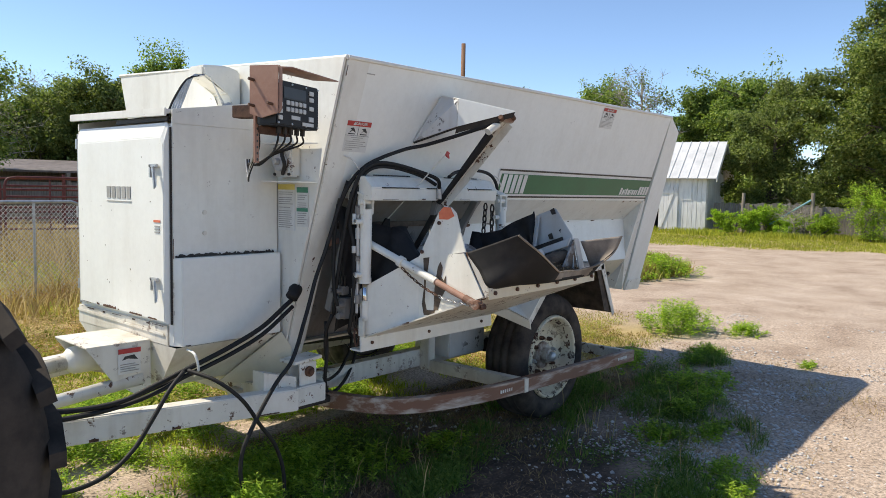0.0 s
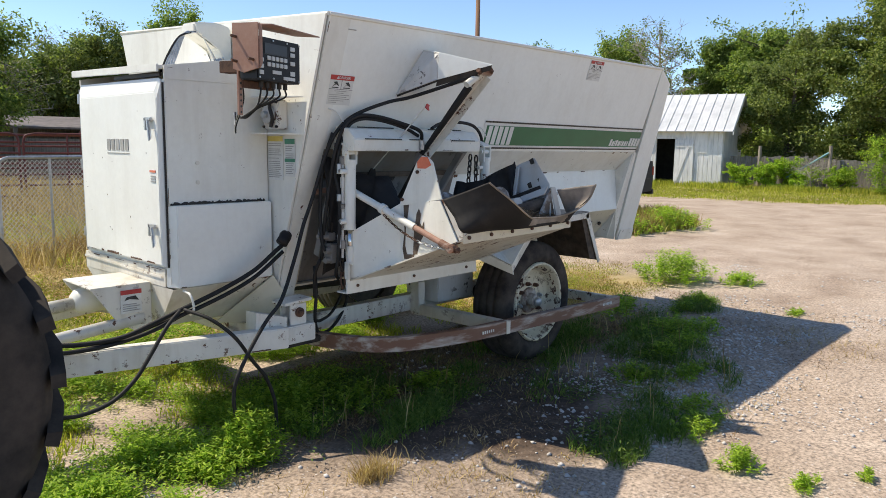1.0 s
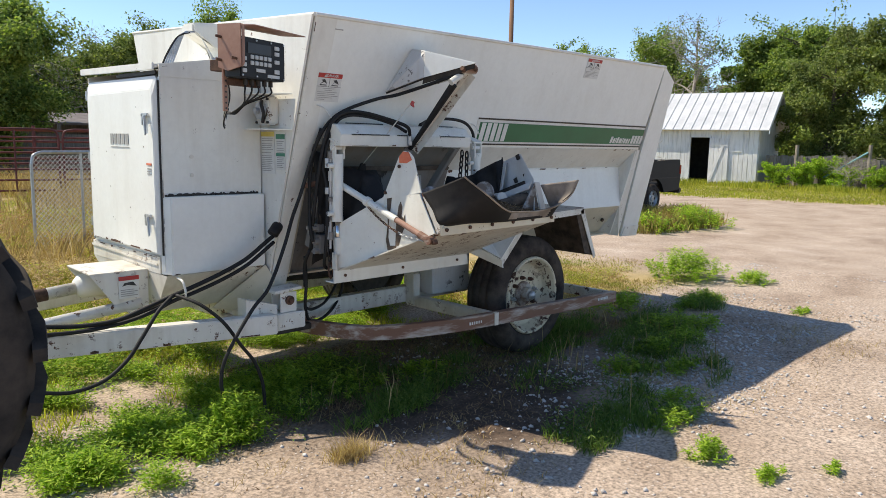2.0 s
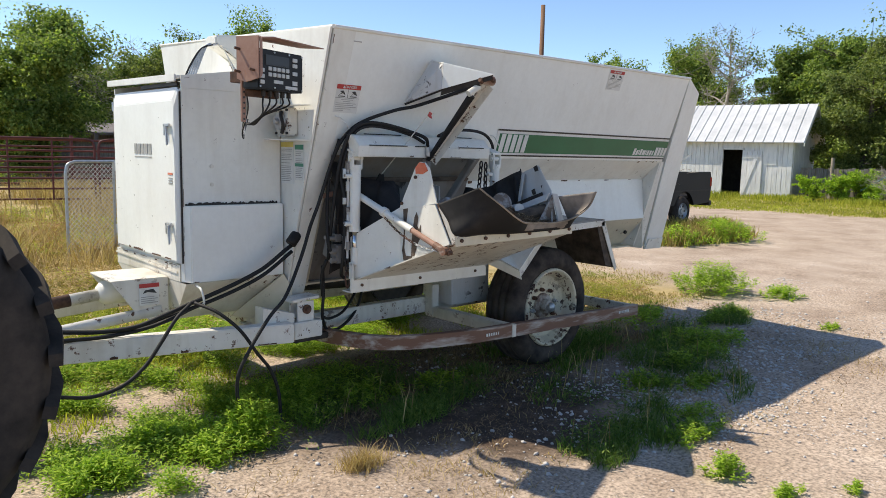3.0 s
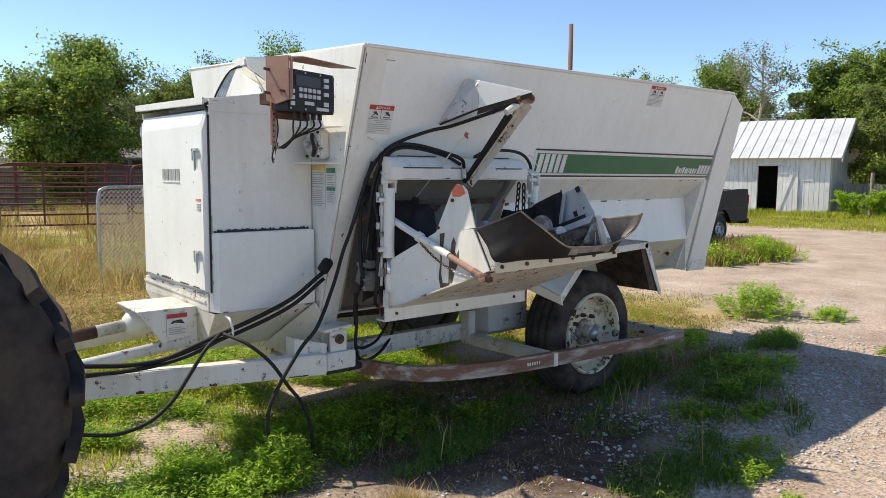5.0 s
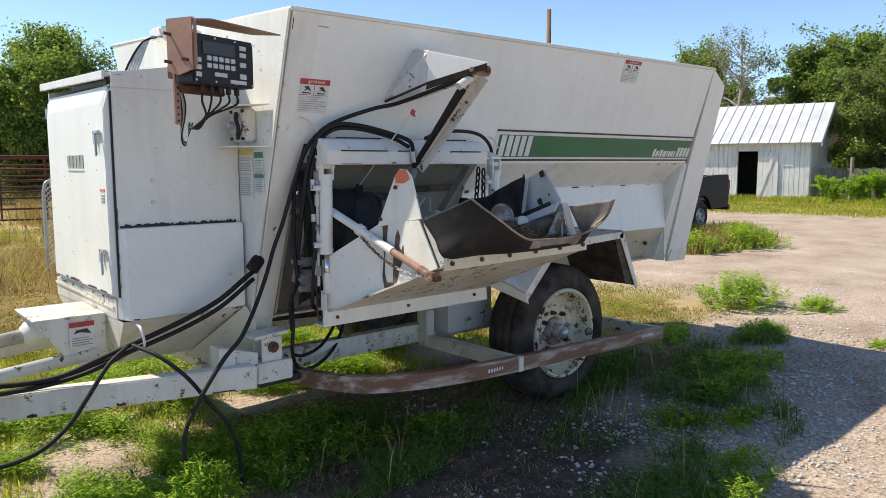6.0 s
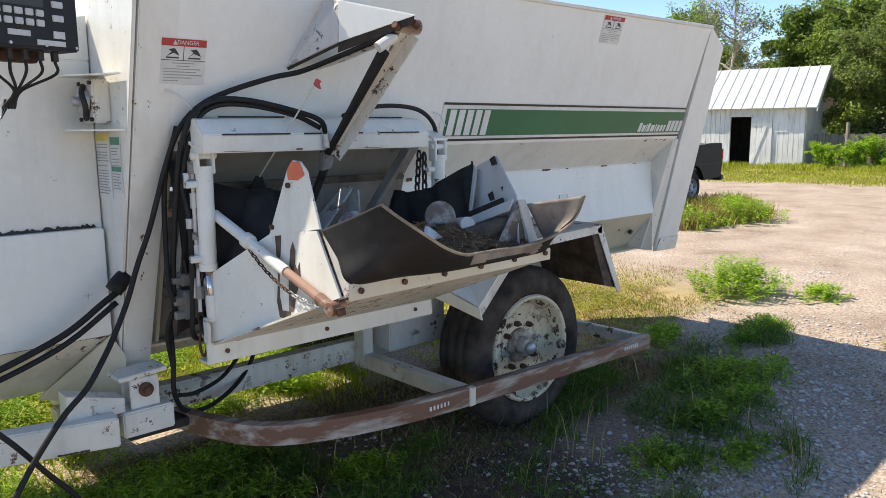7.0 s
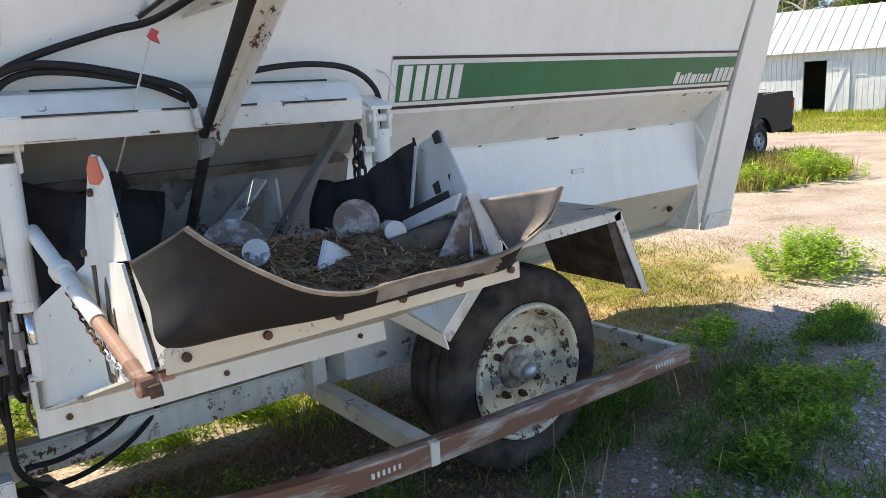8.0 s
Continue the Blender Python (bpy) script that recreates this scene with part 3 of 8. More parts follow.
# ---- cabinet with the door at the front
def cabinet():
    bm = B()
    box(bm, 2.012, 2.662, 3.53, 4.60, 0.90, 2.03, 0.004)
    # side wall rises to the rear below the lid
    slab(bm, [(2.012, 3.53, 2.03), (2.662, 3.53, 2.03), (2.662, 3.53, 2.205), (2.012, 3.53, 2.098)], 0.012, (0, 1, 0))
    slab(bm, [(2.012, 4.588, 2.03), (2.662, 4.588, 2.03), (2.662, 4.588, 2.19), (2.012, 4.588, 2.07)], 0.012, (0, 1, 0))
    cab = part("gearbox_cabinet", bm, WHITE, wagon, "white sheet metal gearbox cabinet")
    bm = B()
    slab(bm, [(1.985, 3.545, 2.076), (2.66, 3.545, 2.176), (2.66, 4.615, 2.186), (1.985, 4.615, 2.092)], 0.022, (0, 0, 1), 0.004)
    slab(bm, [(1.985, 3.535, 2.064), (1.985, 4.62, 2.082), (1.985, 4.62, 2.122), (1.985, 3.535, 2.106)], 0.012, (-1, 0, 0), 0.003)
    part("lid", bm, WHITE, cab, "white lid with rusty edge")
    bm = B()
    box(bm, 2.000, 2.0115, 3.56, 4.10, 2.044, 2.066)
    part("lid_gap", bm, DARK_STEEL, cab, "dark gap under the lid")
    # pressed pan door: flange outside, raised face inside
    bm = B()
    y0, y1, z0, z1 = 3.552, 4.585, 1.0, 2.035
    outer = [(y0, z0), (y1, z0 + 0.015), (y1, z1 - 0.045), (y1 - 0.035, z1), (y0 + 0.02, z1), (y0, z1 - 0.02)]
    inner = [(y0 + 0.012, z0 + 0.012), (y1 - 0.055, z0 + 0.022), (y1 - 0.055, z1 - 0.125), (y1 - 0.075, z1 - 0.085), (y0 + 0.035, z1 - 0.075), (y0 + 0.012, z1 - 0.11)]
    rings = [[bm.verts.new((x, y, z)) for y, z in loop] for x, loop in ((2.010, outer), (2.002, outer), (1.978, inner))]
    for ra, rb in zip(rings, rings[1:]):
        for i in range(6):
            bm.faces.new((ra[i], ra[(i + 1) % 6], rb[(i + 1) % 6], rb[i]))
    bm.faces.new(rings[0][::-1])
    bm.faces.new(rings[2])
    bmesh.ops.bevel(bm, geom=[e for e in bm.edges if all(v in rings[2] for v in e.verts)], offset=0.004, segments=2, affect="EDGES")
    door = part("door", bm, WHITE_CLEAN, cab, "white cabinet door, closed")
    for z in (1.80, 1.215):
        bm = B()
        box(bm, 1.958, 1.974, 3.655, 3.675, z - 0.045, z + 0.022, 0.003)
        box(bm, 1.958, 1.974, 3.600, 3.675, z + 0.005, z + 0.024, 0.003)
        slab(bm, [(1.957, 3.610, z + 0.012), (1.957, 3.630, z + 0.012), (1.952, 3.600, z - 0.105), (1.952, 3.585, z - 0.095)], 0.010, (-1, 0, 0), 0.003)
        part("latch", bm, GREY_STEEL, door, "grey steel latch")
    for y in (y0 - 0.010, y1 + 0.007):
        bm = B()
        box(bm, 2.002, 2.0115, y - 0.004, y + 0.004, 1.0, 2.01, 0.001)
        part("door_edge", bm, GREY_STEEL if y > 4 else DARK_STEEL, cab, "dark worn door seal" if y < 4 else "")
    for z in (1.95, 1.55, 1.12):
        bm = B()
        cyl(bm, (1.996, 4.578, z - 0.03), (1.996, 4.578, z + 0.03), 0.011, 10)
        part("hinge", bm, GREY_STEEL, door)
    # maker's mark as plain grey bars
    for k in range(5):
        bm = B()
        box(bm, 1.9745, 1.9775, 4.170 - 0.057 * k - 0.040, 4.170 - 0.057 * k, 1.642, 1.706)
        part("grey_bar", bm, INK_GREY, door)
    bm = B()
    box(bm, 1.9745, 1.9775, 3.895, 4.170, 1.622, 1.627)
    part("grey_bar", bm, INK_GREY, door)
    bm = B()
    box(bm, 1.9745, 1.9775, 3.595, 3.66, 1.525, 1.537)
    st = part("small_sticker", bm, ORANGE, door, "faded orange and grey sticker")
    for z in (1.505, 1.49, 1.475):
        bm = B()
        box(bm, 1.9745, 1.9775, 3.60, 3.65, z - 0.004, z + 0.003)
        part("print", bm, INK_GREY, st)
    rng = random.Random(14)
    for k in range(14):
        y, z = rng.uniform(3.60, 4.48), rng.uniform(1.04, 1.88)
        w = rng.uniform(0.0012, 0.0035)
        bm = B()
        slab(bm, [(1.9775, y - w, z), (1.9775, y, z - w * 1.3), (1.9775, y + w, z + w * 0.4), (1.9775, y + 0.2 * w, z + w * 1.6)], 0.0015, (-1, 0, 0))
        part("paint_chip", bm, RUST, door)
    # side box below the seam, with a slanting front face
    bm = B()
    slab(bm, [(2.000, 3.565, 0.885), (2.036, 3.488, 0.885), (2.655, 3.488, 0.885), (2.655, 3.565, 0.885)], 0.46, (0, 0, 1), 0.005)
    part("side_box", bm, WHITE_CLEAN, cab, "white lower side box")
    rng = random.Random(4)
    bm = B()
    x = 2.02
    top, bot = [], []
    while x < 2.64:
        top.append((x, 3.528, 1.352 + rng.random() * 0.014))
        bot.append((x, 3.528, 1.346))
        x += 0.006 + rng.random() * 0.012
    slab(bm, bot + top[::-1], 0.004, (0, -1, 0))
    part("rust_seam", bm, DARK_STEEL, cab, "black rusted seam")
    for z in (1.578, 1.469):
        bm = B()
        cyl(bm, (2.19, 3.531, z), (2.19, 3.523, z), 0.012, 12)
        part("plug", bm, WHITE_RUSTY, cab)
    # hopper below
    bm = B()
    slab(bm, [(1.998, 3.57, 0.885), (1.998, 4.60, 0.885), (1.998, 4.60, 0.99), (1.998, 3.57, 0.99)], 0.012, (1, 0, 0), 0.002)
    slab(bm, [(1.994, 3.60, 0.935), (1.994, 4.60, 0.955), (1.994, 4.60, 0.968), (1.994, 3.60, 0.948)], 0.004, (-1, 0, 0))
    t = [(2.000, 3.49), (2.65, 3.49), (2.65, 4.60), (2.000, 4.60)]
    b = [(2.03, 3.72), (2.62, 3.72), (2.62, 4.25), (2.03, 4.25)]
    tv = [bm.verts.new((x, y, 0.884)) for x, y in t]
    bv = [bm.verts.new((x, y, 0.63)) for x, y in b]
    for i in range(4):
        j = (i + 1) % 4
        bm.faces.new((tv[i], tv[j], bv[j], bv[i]))
    bm.faces.new(bv)
    part("hopper", bm, WHITE_RUSTY, cab, "chipped white hopper bottom")
    bm = B()
    slab(bm, [(2.64, 3.46, 0.89), (2.68, 3.42, 0.80), (2.68, 3.46, 0.56), (2.40, 3.72, 0.60)], 0.012, (0, 1, 0))
    part("stay", bm, CREAM, cab)


cabinet()


# ---- scale console on its bracket
def console():
    m = Matrix.Translation((2.098, 2.79, 1.998)) @ Matrix.Rotation(radians(18), 4, "Z")
    con = thing("console_frame", m, "x", "y")
    con.parent = wagon
    con.matrix_parent_inverse = wagon.matrix_world.inverted()
    for k in ("label", "category"):
        del con[k]
    bpy.context.view_layer.update()

    def loc(bm):
        bm.transform(con.matrix_world)
        return bm

    bm = B()
    box(bm, 0.0, 0.352, 0.0, 0.11, 0.0, 0.205, 0.006)
    body = part("scale_console", loc(bm), CONSOLE, con, "black scale indicator box with keypad")
    bm = B()
    box(bm, 0.05, 0.235, -0.004, 0.002, 0.125, 0.178, 0.002)
    part("display", loc(bm), SCREEN, con, "dark display window")
    for r in range(2):
        for c in range(5):
            bm = B()
            box(bm, 0.072 + c * 0.034, 0.098 + c * 0.034, -0.006, 0.001, 0.098 - r * 0.03, 0.118 - r * 0.03, 0.002)
            part("key", loc(bm), KEY_CAPS, con)
    for z in (0.172, 0.142, 0.100):
        bm = B()
        box(bm, 0.262, 0.30, -0.006, 0.001, z - 0.012, z + 0.008, 0.002)
        part("key", loc(bm), KEY_CAPS, con)
    for z in (0.098, 0.068, 0.038):
        bm = B()
        box(bm, 0.012, 0.042, -0.006, 0.001, z - 0.012, z + 0.008, 0.002)
        part("key", loc(bm), KEY_CAPS, con)
    for x0, x1, z0, z1 in ((0.115, 0.185, 0.035, 0.052), (0.205, 0.30, 0.012, 0.028), (0.262, 0.30, 0.036, 0.058)):
        bm = B()
        box(bm, x0, x1, -0.004, 0.001, z0, z1)
        part("pale_plate", loc(bm), KEY_CAPS, con)
    for x in (0.012, 0.12, 0.235, 0.338):
        for z in (0.012, 0.193):
            bm = B()
            cyl(bm, (x, -0.005, z), (x, 0.001, z), 0.005, 8)
            part("screw", loc(bm), GREY_STEEL, con)
    # rusty sheet hood
    bm = B()
    slab(bm, [(-0.012, -0.02, 0.25), (0.09, -0.02, 0.265), (0.53, -0.005, 0.262), (0.45, 0.10, 0.262), (-0.012, 0.13, 0.262)], 0.005, (0, 0, 1))
    part("hood", loc(bm), BROWN, con, "brown rusty sheet metal hood")
    bm = B()
    slab(bm, [(-0.012, -0.02, 0.262), (-0.012, 0.135, 0.266), (-0.012, 0.135, 0.05), (-0.012, 0.07, 0.03), (-0.012, -0.02, 0.05)], 0.006, (-1, 0, 0), 0.002)
    slab(bm, [(-0.012, -0.02, 0.262), (-0.012, -0.02, 0.05), (-0.012, -0.035, 0.07), (-0.012, -0.035, 0.25)], 0.006, (1, 0, 0))
    part("hood_side", loc(bm), BROWN, con)
    for y, z in ((0.11, 0.2), (0.11, 0.085), (0.01, 0.09)):
        bm = B()
        cyl(bm, (-0.016, y, z), (-0.045, y + 0.01, z + 0.004), 0.007, 8)
        part("bolt", loc(bm), RUST, con)
    bm = B()
    box(bm, 0.0, 0.028, 0.115, 0.128, -0.17, 0.10, 0.002)
    part("strap", loc(bm), BROWN, con, "perforated rusty strap")
    for k in range(6):
        bm = B()
        cyl(bm, (0.014, 0.1135, -0.155 + 0.028 * k), (0.014, 0.1165, -0.155 + 0.028 * k), 0.006, 8)
        part("strap_hole", loc(bm), BLACK, con)
    bm = B()
    box(bm, 0.02, 0.27, 0.10, 0.14, -0.035, 0.0, 0.004)
    box(bm, 0.22, 0.30, 0.11, 0.42, 0.06, 0.12, 0.003)
    part("bracket", loc(bm), RUST, con)
    for k in range(5):
        x = 0.10 + 0.05 * k
        bm = B()
        cyl(bm, (x, 0.06, -0.03), (x, 0.06, 0.002), 0.012, 8)
        part("connector", loc(bm), DARK_STEEL, con)
        bm = B()
        sweep(bm, [(x, 0.06, -0.03), (x + 0.005, 0.07, -0.07), (0.24 + 0.006 * k, 0.20, -0.12), (0.27 + 0.010 * k, 0.32, -0.17), (0.34 + 0.008 * k, 0.42, -0.16)], 0.005, 6, 6)
        part("cable", loc(bm), HOSE, con)
    for k in range(4):
        bm = B()
        sweep(bm, [(0.03 + 0.01 * k, 0.14, -0.02), (0.07 + 0.01 * k, 0.17, -0.10), (0.15, 0.26, -0.20 - 0.006 * k), (0.22, 0.32, -0.235 - 0.006 * k), (0.29, 0.38, -0.21), (0.33 + 0.01 * k, 0.42, -0.14)], 0.004, 6, 6)
        part("cable", loc(bm), HOSE if k % 2 else GREY_STEEL, con)


console()


def front_fittings():
    # alarm box between two small shelves on the front wall
    for z in (1.955, 1.745):
        bm = B()
        slab(bm, [(2.655, 3.17, z), (2.655, 3.50, z), (2.53, 3.50, z), (2.53, 3.40, z)], 0.006, (0, 0, 1))
        part("shelf_plate", bm, WHITE, wagon)
    bm = B()
    box(bm, 2.60, 2.668, 3.33, 3.48, 1.775, 1.945, 0.008)
    bx = part("alarm_box", bm, WHITE_RUSTY, wagon, "grease-stained white box")
    bm = B()
    lathe(bm, (2.599, 3.415, 1.86), (-1, 0, 0), [(0.0, 0.055), (0.02, 0.052), (0.022, 0.02), (0.05, 0.018), (0.05, 0.0)], 20)
    part("round_cover", bm, GREY_STEEL, bx, "round grey cover smeared with grease")
    for y in (3.343, 3.467):
        for z in (1.79, 1.93):
            bm = B()
            cyl(bm, (2.602, y, z), (2.59, y, z), 0.008, 8)
            part("bolt", bm, DARK_STEEL, bx)
    bm = B()
    sweep(bm, [(2.59, 3.40, 1.92), (2.575, 3.375, 1.89), (2.58, 3.36, 1.84), (2.59, 3.39, 1.79)], 0.011, 8, 6)
    part("grease", bm, DARK_STEEL, bx)
    # instruction labels on the front wall
    for y0, y1, z0, z1, head in ((3.375, 3.525, 1.475, 1.735, DECAL_YELLOW), (3.26, 3.355, 1.50, 1.72, DECAL_GREEN)):
        bm = B()
        box(bm, 2.6625, 2.6665, y0, y1, z0, z1)
        lab = part("instruction_label", bm, DECAL, wagon, "yellowed printed instruction label" if head is DECAL_YELLOW else "white label with green bands")
        bm = B()
        box(bm, 2.6600, 2.6623, y0, y1, z1 - 0.03, z1)
        part("label_heading", bm, head, lab)
        if head is DECAL_GREEN:
            bm = B()
            box(bm, 2.6600, 2.6623, y0, y1, z0 + 0.085, z0 + 0.105)
            part("label_heading", bm, head, lab)
        rng = random.Random(int(y0 * 100))
        z = z1 - 0.042
        while z > z0 + 0.012:
            bm = B()
            box(bm, 2.6603, 2.6623, y0 + 0.008 + rng.random() * 0.03 * (y1 - y0) * 8, y1 - 0.008, z - 0.004, z)
            part("print_line", bm, INK_GREY, lab)
            z -= 0.0115 if rng.random() > 0.2 else 0.02
    # lamp and cable loop above the cabinet lid
    bm = B()
    slab(bm, [(2.405, 3.88, 2.349), (2.578, 3.88, 2.268), (2.601, 3.88, 2.18), (2.66, 3.88, 2.19), (2.655, 3.88, 2.40), (2.564, 3.88, 2.422), (2.40, 3.88, 2.408)], 0.16, (0, 1, 0), 0.012)
    part("shroud", bm, WHITE, wagon, "bent white sheet shroud above the lid")
    bm = B()
    slab(bm, [(2.43, 3.86, 2.345), (2.45, 3.86, 2.31), (2.55, 3.86, 2.16), (2.53, 3.86, 2.16)], 0.01, (0, -1, 0))
    lathe(bm, (2.53, 3.82, 2.135), (0, 0, 1), [(0.0, 0.05), (0.03, 0.045), (0.06, 0.02), (0.07, 0.0)], 14)
    part("work_lamp", bm, GREY_STEEL, wagon, "small dull work lamp on a wire stay")
    for k in range(5):
        bm = B()
        sweep(bm, [(2.20 + 0.015 * k, 3.92, 2.10), (2.24 + 0.014 * k, 3.91, 2.20), (2.31 + 0.01 * k, 3.90, 2.31 + 0.006 * k), (2.385, 3.89, 2.345), (2.415, 3.885, 2.350)], 0.006, 6, 6)
        part("cable", bm, GREY_STEEL if k else HOSE, wagon)


front_fittings()


# ---- frame, drawbar, guard rail
def chassis():
    bm = B()
    for s in (1, -1):
        def yy(v):
            return v if s == 1 else 2 * MID - v
        slab(bm, [(2.56, yy(3.20), 0.50), (2.56, yy(3.20), 0.62), (0.30, yy(3.84), 0.62), (0.30, yy(3.84), 0.50)], 0.09, (0.1, s * 1.0, 0), 0.006)
    slab(bm, [(0.5, 3.75, 0.52), (0.5, 4.57, 0.52), (-0.3, 4.36, 0.52), (-0.3, 3.96, 0.52)], 0.08, (0, 0, 1), 0.006)
    part("drawbar", bm, TONGUE_PAINT, wagon, "chipped white A-frame drawbar")
    for y in (3.68, 4.64):
        bm = B()
        box(bm, 2.45, 5.30, y - 0.045, y + 0.045, 0.43, 0.555, 0.006)
        part("frame_beam", bm, WHITE_RUSTY, wagon)
    bm = B()
    box(bm, 2.50, 2.77, 3.34, 5.08, 0.50, 0.598, 0.006)
    part("cross_beam", bm, WHITE_RUSTY, wagon)
    # foot of the corner post
    bm = B()
    slab(bm, [(2.40, 3.30, 0.72), (2.62, 3.30, 0.66), (2.62, 3.30, 0.60), (2.40, 3.30, 0.60)], 0.10, (0, 1, 0))
    slab(bm, [(2.60, 3.29, 0.728), (2.80, 3.29, 0.742), (2.80, 3.43, 0.742), (2.60, 3.43, 0.728)], 0.018, (0, 0, 1), 0.003)
    box(bm, 2.645, 2.765, 3.30, 3.314, 0.60, 0.73, 0.003)
    box(bm, 2.645, 2.765, 3.39, 3.41, 0.60, 0.73, 0.003)
    ft = part("post_foot", bm, TONGUE_PAINT, wagon, "chipped white bolted post foot")
    bm = B()
    cyl(bm, (2.708, 3.302, 0.678), (2.708, 3.285, 0.678), 0.030, 14)
    cyl(bm, (2.708, 3.285, 0.678), (2.708, 3.268, 0.678), 0.016, 8)
    part("pin", bm, RUST, ft, "rusty pin")
    bm = B()
    box(bm, 2.60, 2.812, 3.27, 3.37, 0.495, 0.602, 0.006)
    part("beam_end", bm, TONGUE_PAINT, ft)
    bm = B()
    box(bm, 2.64, 2.90, 3.33, 3.45, 0.455, 0.494, 0.004)
    part("spacer", bm, DARK_STEEL, ft)
    # curved guard rail round the wheel
    line = curve_points([(2.90, 3.46, 0.460), (2.945, 3.27, 0.460), (3.05, 3.04, 0.460), (3.20, 2.915, 0.460), (3.42, 2.830, 0.459), (3.72, 2.775, 0.454), (4.07, 2.75, 0.448)], 6)
    line += [Vector((4.8, 2.772, 0.418)), Vector((5.715, 2.795, 0.385))]
    bm = B()
    rows = []
    for i, p in enumerate(line):
        d = (line[min(i + 1, len(line) - 1)] - line[max(i - 1, 0)])
        d.z = 0
        nrm = Vector((d.y, -d.x, 0)).normalized()
        rows.append([bm.verts.new(p + nrm * a + Vector((0, 0, b))) for a, b in ((0.022, -0.045), (0.022, 0.045), (-0.03, 0.045), (-0.03, 0.035), (0.012, 0.035), (0.012, -0.035), (-0.03, -0.035), (-0.03, -0.045))])
    for a, b in zip(rows, rows[1:]):
        for k in range(8):
            bm.faces.new((a[k], a[(k + 1) % 8], b[(k + 1) % 8], b[k]))
    bm.faces.new(rows[0])
    bm.faces.new(rows[-1][::-1])
    rail = part("guard_rail", bm, RUSTY_WHITE, wagon, "bent rusty channel guard rail round the wheel")
    bm = B()
    box(bm, 4.03, 4.10, 2.75, 3.64, 0.405, 0.488, 0.005)
    part("rail_arm", bm, WHITE_RUSTY, rail)
    bm = B()
    box(bm, 5.66, 5.712, 2.80, 3.64, 0.345, 0.425, 0.005)
    part("rail_arm", bm, WHITE_RUSTY, rail)
    bm = B()
    box(bm, 4.045, 4.085, 2.722, 2.75, 0.402, 0.496, 0.002)
    part("weld_plate", bm, WHITE_RUSTY, rail)
    for x0, y, z in ((3.80, 2.741, 0.450), (5.42, 2.766, 0.396)):
        for k in range(7):
            bm = B()
            x = x0 + 0.022 * k
            box(bm, x, x + 0.009, y - 0.004, y + 0.006, z - 0.010, z + 0.010)
            part("slot_mark", bm, DECAL, rail)
    # bracket and toolbox behind the chute
    bm = B()
    box(bm, 4.02, 4.09, 3.55, 3.64, 0.42, 0.66, 0.004)
    part("bracket", bm, WHITE_RUSTY, wagon)
    bm = B()
    box(bm, 4.14, 4.56, 3.46, 3.80, 0.50, 0.80, 0.006)
    part("tank_box", bm, BARE, wagon, "plain white box under the tub")
    bm = B()
    cyl(bm, (4.825, 3.12, 0.475), (4.825, 5.20, 0.475), 0.06, 12)
    part("axle", bm, DARK_STEEL, wagon, smooth=True)
    bm = B()
    cyl(bm, (2.3, 4.16, 0.70), (4.2, 4.16, 0.62), 0.05, 12)
    part("drive_shaft", bm, DARK_STEEL, wagon)


chassis()


